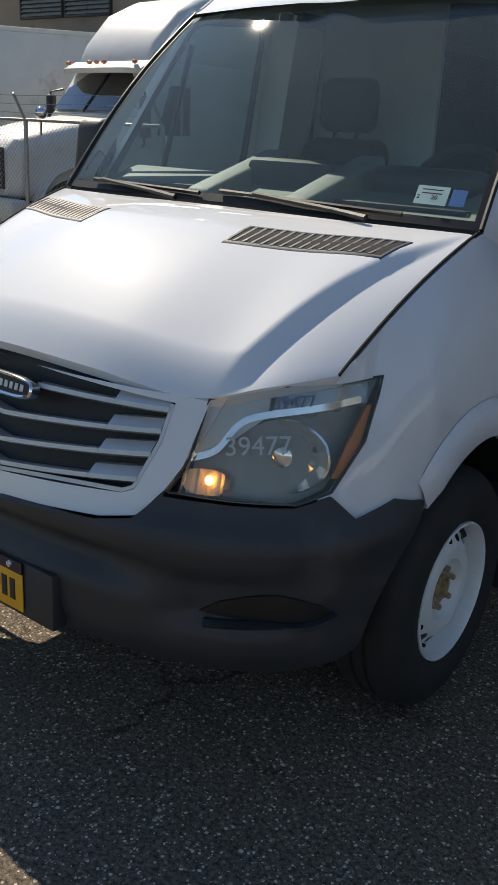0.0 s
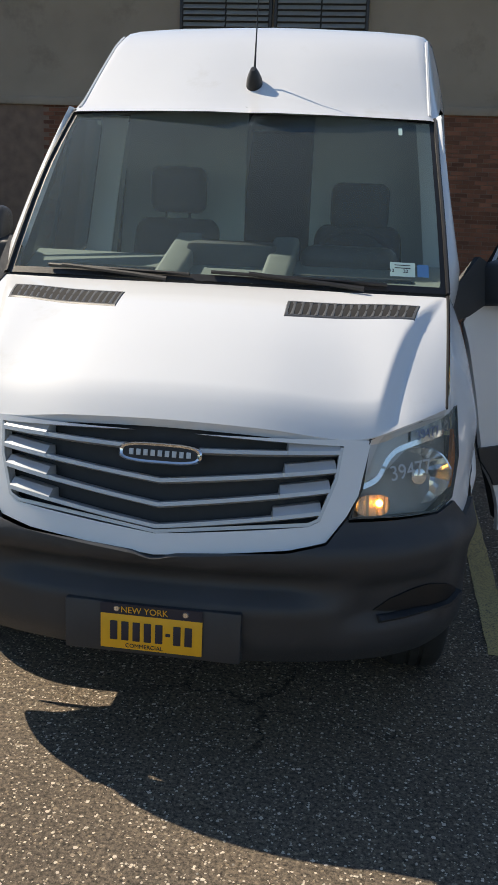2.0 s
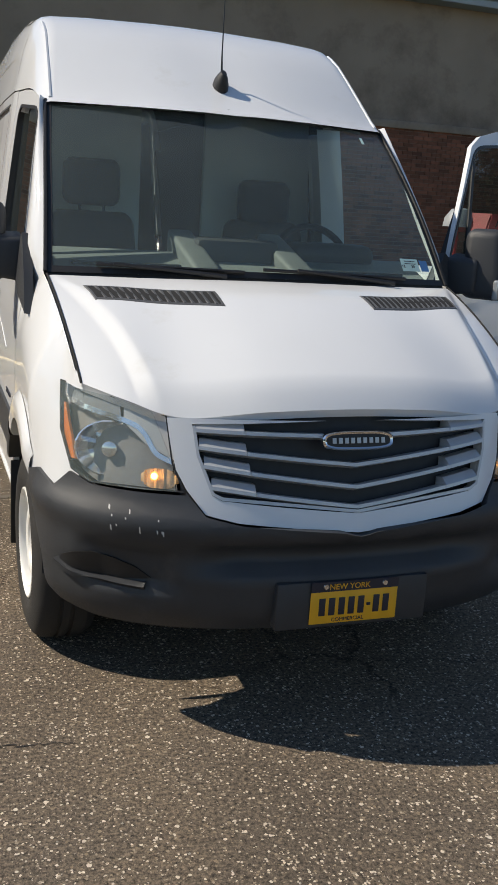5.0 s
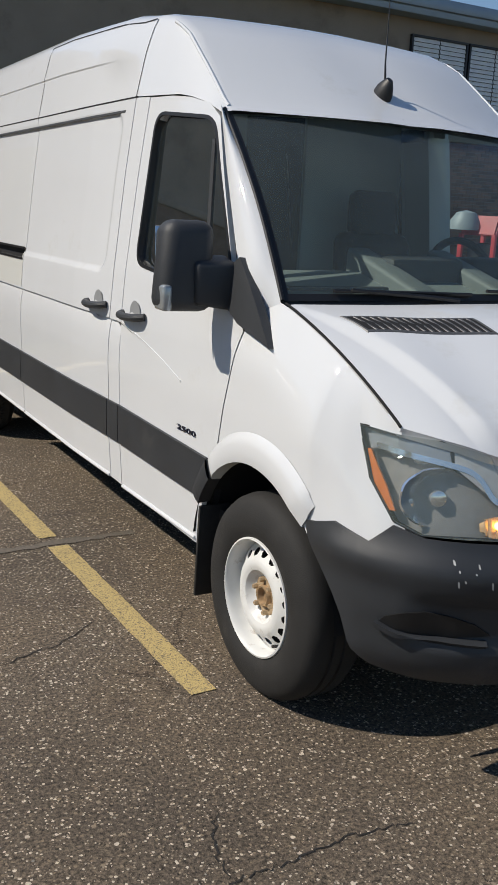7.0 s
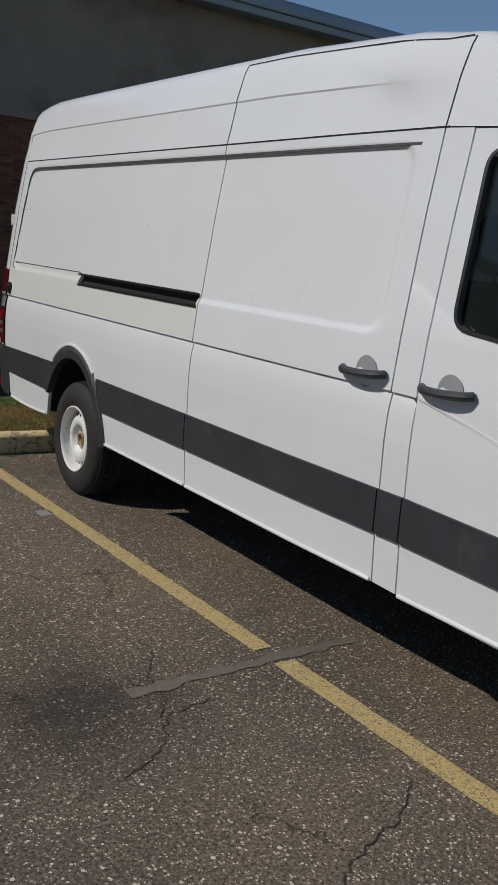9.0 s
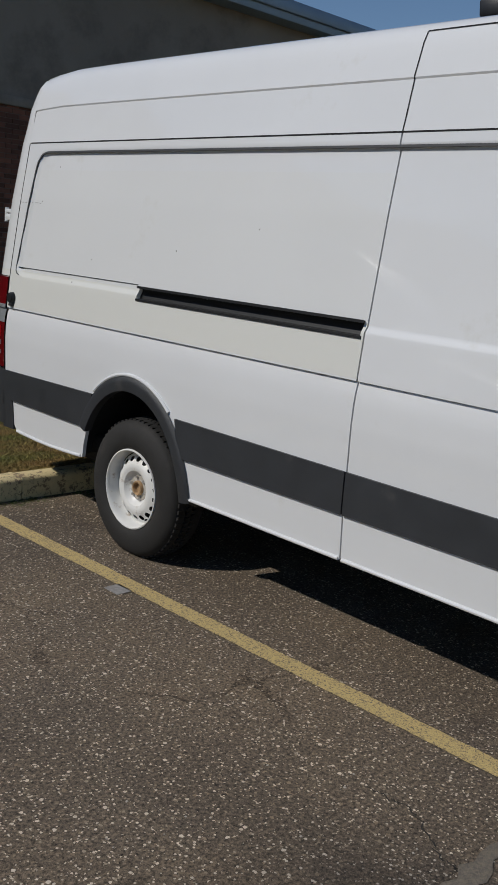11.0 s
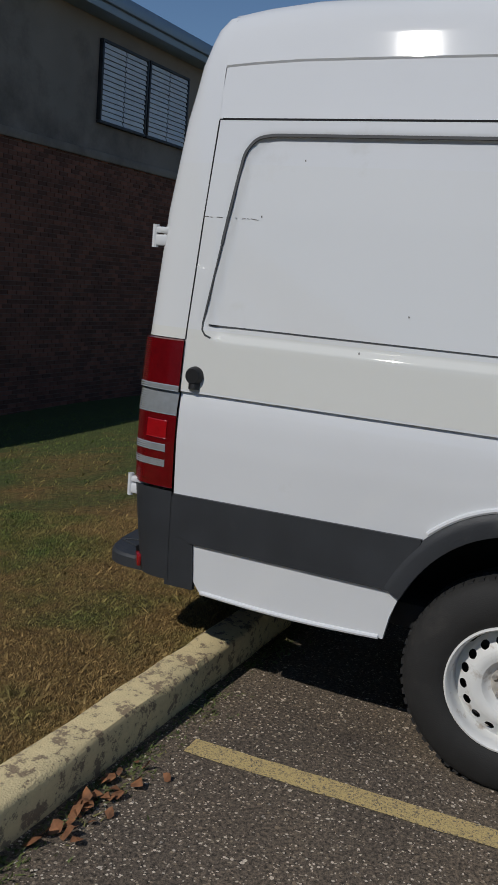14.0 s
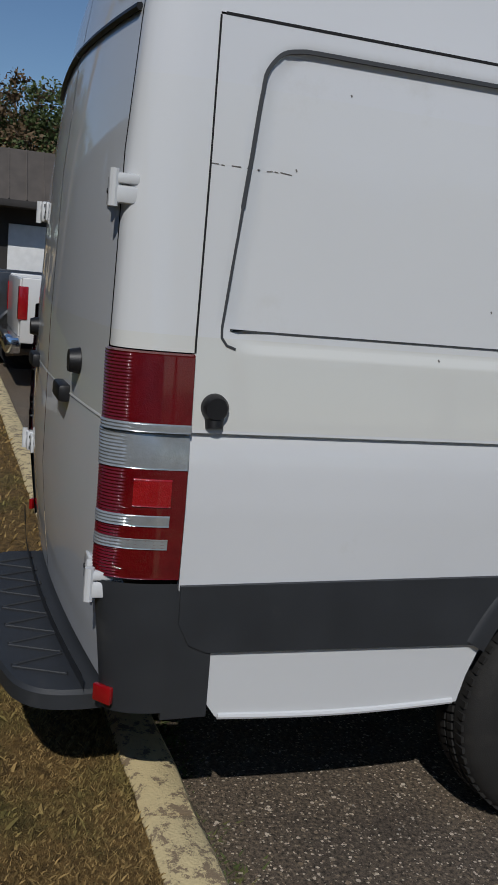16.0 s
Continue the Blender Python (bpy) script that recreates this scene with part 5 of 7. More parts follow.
# door glass, mirrors
for sd in (1, -1):
    d = doors[sd]

    def pane(u, z):
        """the flat door glass"""
        return (-(0.787 + 0.13 * (2.05 - z) + 0.05 * (u - 0.75)), u, z)
    bm = panel(WINDOW, pane, (), 0.3, 0.0)
    if sd < 0:
        flip(bm)
    g = part("window_glass", bm, SIDE_GLASS, d)
    g.visible_shadow = False
    bm = bmesh.new()
    ribbon(bm, WINDOW + WINDOW[:1], 0.014, off(0, sd), 0.003)
    rim_ = [[Vector(off(0.001)(u, z)).lerp(Vector(pane(u, z)), t) for t in (0, 1.1)] for u, z in WINDOW + WINDOW[:1]]
    vs = [[bm.verts.new((p.x * sd, p.y, p.z)) for p in row] for row in rim_]
    for a, b in zip(vs, vs[1:]):
        bm.faces.new((a[0], b[0], b[1], a[1]))
    part("window_seal", bm, TRIM, d)
    bm = bmesh.new()
    ribbon(bm, [(0.565, 1.40), (0.625, 1.70), (0.672, 1.95)], 0.024, lambda u, z: (pane(u, z)[0] * sd, u, z), 0.006)
    part("window_bar", bm, DASH_DARK, d)
    # mirror foot: black triangle at the door's front corner
    bm = panel([(-0.02, 1.255), (0.10, 1.395), (0.235, 1.535), (0.335, 1.475), (0.30, 1.372), (0.19, 1.310)], lambda u, z: (-(0.926 - 0.12 * (z - 1.255) + 0.05 * max(0, u)), u, z), (), 0.04, 0.035)
    if sd < 0:
        flip(bm)
    foot = part("mirror_foot", bm, PLASTIC, d)
    bm = bmesh.new()
    x = -0.908
    box(bm, x - 0.13, x + 0.015, 0.29, 0.395, 1.345, 1.50, 0.02, 3)
    for v in bm.verts:
        if v.co.x > x - 0.03:
            v.co.y -= 0.03
            v.co.z += 0.10 * (v.co.z - 1.40)
        v.co.z += 0.25 * max(0, v.co.y - 0.25)
    if sd < 0:
        flip(bm)
    part("mirror_arm", bm, PLASTIC, d)
    bm = bmesh.new()
    box(bm, -1.145, -0.955, 0.300, 0.420, 1.335, 1.650, 0.045, 4)
    for v in bm.verts:
        v.co.x += 0.10 * (v.co.z - 1.48) * (1 if v.co.x < -1.05 else 0.2)
        v.co.y += 0.12 * (-v.co.x - 0.94) + 0.05 * (v.co.z - 1.45)
    if sd < 0:
        flip(bm)
    part("mirror_housing", bm, PLASTIC, d)
    bm = bmesh.new()
    box(bm, -1.125, -1.00, 0.423, 0.431, 1.36, 1.625, 0.003)
    for v in bm.verts:
        v.co.y += 0.12 * (-v.co.x - 0.94) + 0.05 * (v.co.z - 1.45)
    if sd < 0:
        flip(bm)
    part("mirror_glass", bm, CHROME, d)
    bm = bmesh.new()
    box(bm, -1.149, -1.112, 0.318, 0.40, 1.338, 1.43, 0.012, 3)
    if sd < 0:
        flip(bm)
    part("mirror_indicator", bm, CLEAR_LENS, d)
    # inner door card
    bm = panel([(1.235, 0.45), (0.50, 0.43), (0.36, 0.78), (0.25, 1.28), (0.30, 1.37), (1.235, 1.44)], off(-0.055), [ARCH_F], 0.08, 0.03)
    if sd < 0:
        flip(bm)
    part("door_card", bm, DASH_DARK, d)
for sd in (1, -1):
    bm = bmesh.new()
    ribbon(bm, [(1.245, 1.186), (1.0, 1.135), (0.8, 1.085), (0.62, 1.03)], 0.010, off(0, sd), 0.0025)
    part("door_crease", bm, WHITE, doors[sd])
# model number on the right door
p, e, q = Vector(off(0.002)(0.505, 0.846)), Vector(off(0.002)(0.405, 0.846)), Vector(off(0.002)(0.505, 0.896))
ux = (e - p).normalized()
nz = ux.cross(q - p).normalized()
m = Matrix((ux, nz.cross(ux), nz)).transposed().to_4x4()
m.translation = p + Vector((-0.031, 0.018, 0))
writing("model_number", "2500", 0.046, m @ Matrix.Diagonal((1.85, 0.62, 1, 1)), PLATE_INK, doors[1], "raised dark model number", 0.003)
# the driver's door stands open
hinge = Vector((0.955, 0.20, 0))
swing = Matrix.Translation(hinge) @ Matrix.Rotation(radians(-56), 4, "Z") @ Matrix.Translation(-hinge)
doors[-1].matrix_basis = swing

# mud flaps
for sd in (1, -1):
    bm = bmesh.new()
    box(bm, 0.80 if sd > 0 else -0.932, 0.932 if sd > 0 else -0.80, 0.405, 0.422, 0.20, 0.58, 0.006)
    for v in bm.verts:
        v.co.y += 0.05 * (0.62 - v.co.z)
    part("mud_flap", bm, RUBBER, van)
    bm = bmesh.new()
    box(bm, 0.78 if sd > 0 else -0.915, 0.915 if sd > 0 else -0.78, 3.80, 3.86, 0.40, 0.66, 0.008)
    part("arch_end", bm, PLASTIC, van)

# antenna
bm = bmesh.new()
base = Vector((0.004, 0.715, 2.200))
lathe(bm, [(0.0, 0.062), (0.012, 0.060), (0.022, 0.04), (0.032, 0.012), (0.036, -0.02)], (0, 0, 0), "z", 18)
tilt = Matrix.Rotation(radians(38), 4, "X")
for v in bm.verts:
    v.co.y *= 1.5
    v.co = base + tilt @ v.co
ant = part("antenna", bm, TRIM, van, "black roof antenna")
bm = bmesh.new()
tube(bm, [base + Vector((0, -0.005, 0.03)), base + Vector((0, 0.005, 0.12)), base + Vector((0.004, 0.012, 0.46))], 0.006, 8, 0.0012)
part("rod", bm, TRIM, ant)

# cab
bm = bmesh.new()
dash = [(-0.02, 1.375), (0.10, 1.395), (0.28, 1.445), (0.42, 1.480), (0.52, 1.475), (0.57, 1.42), (0.56, 1.10), (0.50, 0.70)]
grid_of(bm, lambda x, k: (x * (0.80, 0.81, 0.83, 0.85, 0.86, 0.87, 0.87, 0.87)[int(k)], *dash[int(k)]), steps(-1, 1, 18), range(len(dash)))
dashboard = part("dashboard", bm, DASH, van, "grey plastic dashboard")
bm = bmesh.new()
for x0, x1, z in ((-0.72, -0.28, 1.400), (0.26, 0.72, 1.400)):
    box(bm, x0, x1, 0.20, 0.24, 1.420, 1.438, 0.004)
part("demister_slot", bm, DASH_DARK, dashboard)
for x in (-0.21, 0.20):
    bm = bmesh.new()
    box(bm, x - 0.055, x + 0.055, 0.06, 0.52, 1.42, 1.575, 0.02, 3)
    for v in bm.verts:
        v.co.z -= 0.30 * (0.52 - v.co.y)
    part("console_side", bm, CONSOLE, dashboard)
bm = bmesh.new()
box(bm, -0.19, 0.18, 0.30, 0.54, 1.40, 1.545, 0.03)
part("console_top", bm, DASH_DARK, dashboard)
bm = bmesh.new()
box(bm, 0.27, 0.66, 0.34, 0.56, 1.44, 1.545, 0.05, 3)
part("instrument_hood", bm, DASH_DARK, dashboard)
bm = bmesh.new()
ring = [Vector((0.47 + 0.19 * math.cos(a), 0.64 + 0.06 * math.sin(a), 1.43 + 0.18 * math.sin(a))) for a in steps(0, 2 * math.pi, 32)]
tube(bm, ring, 0.017, 8)
box(bm, 0.40, 0.54, 0.60, 0.65, 1.37, 1.46, 0.02)
box(bm, 0.30, 0.64, 0.62, 0.64, 1.40, 1.43, 0.005)
part("steering_wheel", bm, SEAT, van, "black steering wheel")
for x in (-0.46, 0.46):
    st = new("seat")
    st.parent = van
    st["label"] = "black cloth cab seat"
    bm = bmesh.new()
    box(bm, x - 0.25, x + 0.25, 0.72, 1.22, 0.88, 1.05, 0.05, 3)
    part("cushion", bm, SEAT, st)
    bm = bmesh.new()
    box(bm, x - 0.25, x + 0.25, 1.17, 1.31, 0.98, 1.62, 0.06, 4)
    for v in bm.verts:
        v.co.y += 0.18 * (v.co.z - 1.0)
        if v.co.z > 1.35:
            v.co.x = x + (v.co.x - x) * (1 - 0.9 * (v.co.z - 1.35) ** 1.2)
    part("backrest", bm, SEAT, st)
    bm = bmesh.new()
    drop = 0.035 if x < 0 else 0.085
    box(bm, x - 0.145, x + 0.145, 1.30, 1.40, 1.68 - drop, 1.91 - drop, 0.05, 4)
    part("headrest", bm, SEAT, st)
    bm = bmesh.new()
    for dx in (-0.06, 0.06):
        tube(bm, [(x + dx, 1.33, 1.55), (x + dx, 1.345, 1.68)], 0.008, 6)
    part("headrest_post", bm, TRIM, st)
bm = bmesh.new()
for x0, x1 in ((-0.90, -0.16), (0.19, 0.90)):
    box(bm, x0, x1, 1.60, 1.63, 0.56, 2.28, 0.006)
for v in bm.verts:
    if v.co.z > 2 and abs(v.co.x) > 0.5:
        v.co.x *= 0.87
part("bulkhead", bm, LINER, van, "grey cab partition with a middle doorway")
bm = bmesh.new()
box(bm, -0.85, 0.85, 0.5, 1.6, 0.56, 0.60, 0.0)
box(bm, -0.5, 0.5, 1.7, 5.5, 0.6, 0.62, 0.0)
part("floor", bm, CHASSIS, van)
bm = bmesh.new()
grid_of(bm, lambda y, x: (x, y, interp(ROOF_LINE, y) - 0.05 - 0.05 * x * x), steps(0.75, 1.6, 10), steps(-0.72, 0.72, 8))
part("headliner", bm, LINER, van)
bm = bmesh.new()
grid_of(bm, lambda y, k: roof_pt(y, int(k)), [1.62, 2.5, 4.0, 5.3], list(range(len(SECTION) + 1)))
for v in bm.verts:
    v.co.z -= 0.03
    v.co.x *= 0.96
mirrored(bm)
part("roof_lining", bm, CHASSIS, van)
bm = bmesh.new()
box(bm, -0.9, 0.9, 5.50, 5.54, 0.5, 2.4, 0)
for v in bm.verts:
    if v.co.z > 2:
        v.co.x *= 0.82
part("rear_lining", bm, CHASSIS, van)
# inspection stickers on the glass
for s0, s1, t0, t1, mt, nm in ((-0.865, -0.755, 0.070, 0.135, STICKER, "inspection_sticker"), (-0.925, -0.875, 0.072, 0.130, STICKER_BLUE, "registration_sticker"), (-0.83, -0.81, 0.86, 0.91, STICKER, "toll_tag")):
    bm = bmesh.new()
    grid_of(bm, lambda s, t: Vector((-screen_pt(-s, t, 0.003).x, *screen_pt(-s, t, 0.003)[1:])), steps(s0, s1, 3), steps(t0, t1, 3))
    part(nm, bm, mt, screen)

o, e, q = [Vector((-v.x, v.y, v.z)) for v in (screen_pt(0.81, 0.092, 0.006), screen_pt(0.84, 0.092, 0.006), screen_pt(0.81, 0.12, 0.006))]
ux = (e - o).normalized()
nz = ux.cross(q - o).normalized()
m = Matrix((ux, nz.cross(ux), nz)).transposed().to_4x4()
m.translation = o + Vector((-0.016, 0, 0))
writing("sticker_date", "12      20", 0.019, m, PLATE_INK, screen, "printed month and year")
for z in (0.105, 0.118):
    bm = bmesh.new()
    grid_of(bm, lambda a, t: Vector((-screen_pt(a, t, 0.0055).x, *screen_pt(a, t, 0.0055)[1:])), steps(0.775, 0.845, 3), [z, z + 0.004])
    part("sticker_bar", bm, PLATE_INK, screen)

# the cab sits a little to the right of the rear axle's line
shifted = set()
for o in van.children_recursive:
    if o.type == "MESH" and o.data.name not in shifted:
        shifted.add(o.data.name)
        for v in o.data.vertices:
            v.co.x -= 0.03 * max(0, min(1, (v.co.y + 0.8) / 1.2))

# ---------------------------------------------------------------- ground
def asphalt():
    m = bpy.data.materials.new("worn_asphalt")
    n, l, b = nodes_of(m)
    tc = n.new("ShaderNodeTexCoord")
    def noise_tex(s, d=6, r=0.55):
        t = n.new("ShaderNodeTexNoise")
        t.inputs["Scale"].default_value, t.inputs["Detail"].default_value, t.inputs["Roughness"].default_value = s, d, r
        l.new(tc.outputs["Object"], t.inputs["Vector"])
        return t
    def ramp(src, stops):
        r = n.new("ShaderNodeValToRGB")
        e = r.color_ramp.elements
        e[0].position, e[0].color = stops[0][0], (*stops[0][1], 1)
        e[1].position, e[1].color = stops[-1][0], (*stops[-1][1], 1)
        for p, c in stops[1:-1]:
            x = e.new(p)
            x.color = (*c, 1)
        l.new(src, r.inputs[0])
        return r.outputs[0]
    def mix(f, a, c, mode="MIX"):
        mx = n.new("ShaderNodeMix")
        mx.data_type, mx.blend_type = "RGBA", mode
        for s, v in (("Factor", f), ("A", a), ("B", c)):
            if isinstance(v, (int, float)):
                mx.inputs[s].default_value = v
            elif isinstance(v, tuple):
                mx.inputs[s].default_value = (*v, 1)
            else:
                l.new(v, mx.inputs[s])
        return mx.outputs["Result"]
    base = ramp(noise_tex(0.9, 8).outputs["Fac"], [(0.3, (0.100, 0.088, 0.076)), (0.5, (0.140, 0.120, 0.098)), (0.72, (0.182, 0.150, 0.113))])
    fine = ramp(noise_tex(75, 5, 0.75).outputs["Fac"], [(0.34, (0.12, 0.12, 0.12)), (0.48, (0.85, 0.84, 0.82)), (0.68, (2.1, 2.0, 1.88))])
    col = mix(1.0, base, fine, "MULTIPLY")
    bits = None
    warp = n.new("ShaderNodeVectorMath")
    warp.operation = "MULTIPLY_ADD"
    l.new(noise_tex(160, 3).outputs["Color"], warp.inputs[0])
    warp.inputs[1].default_value = (0.007, 0.007, 0.0)
    l.new(tc.outputs["Object"], warp.inputs[2])
    for scale_, least, reach in ((62, 0.84, 0.50), (118, 0.62, 0.62)):
        vor = n.new("ShaderNodeTexVoronoi")
        vor.inputs["Scale"].default_value = scale_
        l.new(warp.outputs[0], vor.inputs["Vector"])
        sep = n.new("ShaderNodeSeparateColor")
        l.new(vor.outputs["Color"], sep.inputs[0])
        pick, near, size, stone = [n.new("ShaderNodeMath") for _ in range(4)]
        pick.operation, near.operation, size.operation, stone.operation = "GREATER_THAN", "LESS_THAN", "MULTIPLY", "MULTIPLY"
        pick.inputs[1].default_value = least
        l.new(sep.outputs[0], pick.inputs[0])
        l.new(vor.outputs["Distance"], near.inputs[0])
        size.inputs[1].default_value = reach
        l.new(sep.outputs[1], size.inputs[0])
        l.new(size.outputs[0], near.inputs[1])
        l.new(pick.outputs[0], stone.inputs[0])
        l.new(near.outputs[0], stone.inputs[1])
        tint = ramp(sep.outputs[2], [(0.0, (0.26, 0.21, 0.15)), (0.5, (0.46, 0.42, 0.35)), (1.0, (0.74, 0.70, 0.62))])
        col = mix(stone.outputs[0], col, tint)
        if bits is None:
            bits = stone
        else:
            both = n.new("ShaderNodeMath")
            l.new(bits.outputs[0], both.inputs[0])
            l.new(stone.outputs[0], both.inputs[1])
            bits = both
    # an old oil stain beside the stall line
    spot = n.new("ShaderNodeVectorMath")
    spot.operation = "MULTIPLY_ADD"
    l.new(noise_tex(3.2, 6, 0.65).outputs["Color"], spot.inputs[0])
    spot.inputs[1].default_value = (0.7, 0.7, 0.0)
    l.new(tc.outputs["Object"], spot.inputs[2])
    dist = n.new("ShaderNodeVectorMath")
    dist.operation = "DISTANCE"
    l.new(spot.outputs[0], dist.inputs[0])
    dist.inputs[1].default_value = (-1.75, 2.0, 0.0)
    col = mix(1.0, col, ramp(dist.outputs["Value"], [(0.10, (0.40, 0.41, 0.45)), (0.60, (1, 1, 1))]), "MULTIPLY")
    # dark oily patches and fine cracks
    oil = ramp(noise_tex(1.7, 5).outputs["Fac"], [(0.60, (1, 1, 1)), (0.74, (0.62, 0.62, 0.66))])
    col = mix(1.0, col, oil, "MULTIPLY")
    crk = n.new("ShaderNodeTexVoronoi")
    crk.feature = "DISTANCE_TO_EDGE"
    crk.inputs["Scale"].default_value = 1.25
    wob = n.new("ShaderNodeVectorMath")
    wob.operation = "MULTIPLY_ADD"
    wn_ = noise_tex(5, 6, 0.7)
    l.new(wn_.outputs["Color"], wob.inputs[0])
    wob.inputs[1].default_value = (0.35, 0.35, 0.0)
    l.new(tc.outputs["Object"], wob.inputs[2])
    l.new(wob.outputs[0], crk.inputs["Vector"])
    cr_ = ramp(crk.outputs["Distance"], [(0.0, (0.30, 0.29, 0.28)), (0.007, (0.55, 0.54, 0.53)), (0.011, (1, 1, 1))])
    gate = ramp(noise_tex(0.9, 3).outputs["Fac"], [(0.53, (0, 0, 0)), (0.60, (1, 1, 1))])
    col = mix(gate, col, mix(1.0, col, cr_, "MULTIPLY"))
    col = mix(1.0, col, ramp(noise_tex(0.6, 4).outputs["Fac"], [(0.35, (1.09, 1.0, 0.89)), (0.65, (1.05, 1.0, 0.95))]), "MULTIPLY")
    l.new(col, b.inputs["Base Color"])
    b.inputs["Roughness"].default_value = 0.88
    b.inputs["Specular IOR Level"].default_value = 0.35
    bp = n.new("ShaderNodeBump")
    bp.inputs["Strength"].default_value, bp.inputs["Distance"].default_value = 1.0, 0.008
    hgt = n.new("ShaderNodeMath")
    hgt.operation = "ADD"
    l.new(noise_tex(120, 4, 0.7).outputs["Fac"], hgt.inputs[0])
    l.new(bits.outputs[0], hgt.inputs[1])
    l.new(hgt.outputs[0], bp.inputs["Height"])
    l.new(bp.outputs["Normal"], b.inputs["Normal"])
    return m


def worn_paint(name, color, worn, scale, cover, edge=0.09):
    """Road paint that has flaked off in places, down to the surface below."""
    m = bpy.data.materials.new(name)
    n, l, b = nodes_of(m)
    tc = n.new("ShaderNodeTexCoord")
    t = n.new("ShaderNodeTexNoise")
    t.inputs["Scale"].default_value, t.inputs["Detail"].default_value, t.inputs["Roughness"].default_value = scale, 10, 0.78
    l.new(tc.outputs["Object"], t.inputs["Vector"])
    r = n.new("ShaderNodeValToRGB")
    e = r.color_ramp.elements
    e[0].position, e[0].color = cover, (*color, 1)
    e[1].position, e[1].color = cover + edge, (*worn, 1)
    x = e.new(cover - 0.18)
    x.color = (*[c * 1.12 for c in color], 1)
    l.new(t.outputs["Fac"], r.inputs[0])
    l.new(r.outputs[0], b.inputs["Base Color"])
    b.inputs["Roughness"].default_value = 0.85
    bp = n.new("ShaderNodeBump")
    bp.inputs["Strength"].default_value, bp.inputs["Distance"].default_value = 0.7, 0.005
    f = n.new("ShaderNodeTexNoise")
    f.inputs["Scale"].default_value = 130
    l.new(tc.outputs["Object"], f.inputs["Vector"])
    l.new(f.outputs["Fac"], bp.inputs["Height"])
    l.new(bp.outputs["Normal"], b.inputs["Normal"])
    return m


ASPHALT = asphalt()
YELLOW = worn_paint("worn_yellow_line", (0.53, 0.40, 0.17), (0.14, 0.117, 0.09), 120, 0.52, 0.05)
KERB_PAINT = worn_paint("flaking_kerb_paint", (0.66, 0.54, 0.30), (0.27, 0.20, 0.125), 15, 0.525, 0.03)
CONCRETE = mat("concrete", (0.30, 0.28, 0.24), 0.9, 0, 0.15, 3, 0.5, 80, dirt=(0.12, 0.11, 0.09), dirt_amount=0.4, dscale=3)


def lawn_cover(name, green, straw, each=False):
    """Mown grass: straw-brown where the kerb dries it out, greener further off, mottled throughout."""
    m = bpy.data.materials.new(name)
    n, l, b = nodes_of(m)
    geo, sep = n.new("ShaderNodeNewGeometry"), n.new("ShaderNodeSeparateXYZ")
    l.new(geo.outputs["Position"], sep.inputs[0])

    def noise_tex(scale, detail, rough):
        t = n.new("ShaderNodeTexNoise")
        t.inputs["Scale"].default_value, t.inputs["Detail"].default_value, t.inputs["Roughness"].default_value = scale, detail, rough
        l.new(geo.outputs["Position"], t.inputs["Vector"])
        return t.outputs["Fac"]

    def calc(op, a, c):
        k = n.new("ShaderNodeMath")
        k.operation = op
        for sock, v in zip(k.inputs, (a, c)):
            if isinstance(v, (int, float)):
                sock.default_value = v
            else:
                l.new(v, sock)
        return k.outputs[0]
    away = calc("MULTIPLY", calc("SUBTRACT", sep.outputs["Y"], 6.9), 0.30)
    patch = calc("MULTIPLY", calc("SUBTRACT", noise_tex(1.1, 8, 0.65), 0.5), 4.5)
    k = n.new("ShaderNodeClamp")
    l.new(calc("ADD", calc("ADD", away, patch), 0.22), k.inputs[0])
    mx = n.new("ShaderNodeMix")
    mx.data_type = "RGBA"
    l.new(k.outputs[0], mx.inputs["Factor"])
    mx.inputs["A"].default_value, mx.inputs["B"].default_value = (*straw, 1), (*green, 1)
    hv, mp = n.new("ShaderNodeHueSaturation"), n.new("ShaderNodeMapRange")
    mp.inputs["From Min"].default_value, mp.inputs["From Max"].default_value = (0.0, 1.0) if each else (0.36, 0.64)
    mp.inputs["To Min"].default_value, mp.inputs["To Max"].default_value = 0.5, 1.45
    l.new(geo.outputs["Random Per Island"] if each else noise_tex(26, 6, 0.7), mp.inputs["Value"])
    l.new(mp.outputs["Result"], hv.inputs["Value"])
    l.new(mx.outputs["Result"], hv.inputs["Color"])
    l.new(hv.outputs["Color"], b.inputs["Base Color"])
    b.inputs["Roughness"].default_value, b.inputs["Specular IOR Level"].default_value = 0.85, 0.25
    if not each:
        bp = n.new("ShaderNodeBump")
        bp.inputs["Strength"].default_value, bp.inputs["Distance"].default_value = 1.0, 0.03
        l.new(noise_tex(45, 5, 0.75), bp.inputs["Height"])
        l.new(bp.outputs["Normal"], b.inputs["Normal"])
    return m


LAWN = lawn_cover("lawn_soil", (0.085, 0.105, 0.030), (0.20, 0.125, 0.045))
BLADE = lawn_cover("grass_blade", (0.135, 0.175, 0.042), (0.30, 0.205, 0.080), True)

bm = bmesh.new()
grid_of(bm, lambda x, y: (x, y, 0.0), [-1500, -200, -40, -8, 8, 40, 200, 1500], [-1500, -200, -40, -10, 0, 5.50])
ground = solid("ground", bm, ASPHALT, "worn grey-brown asphalt car park with pale stones and cracks", "car park", "structure")


def lawn_z(x, y):
    return 0.125 - 1.05 * max(0, min(1, (y - 5.6) / 8.0)) ** 1.15 + 0.015 * math.sin(x * 1.3 + y) * min(1, max(0, (y - 5.7)))


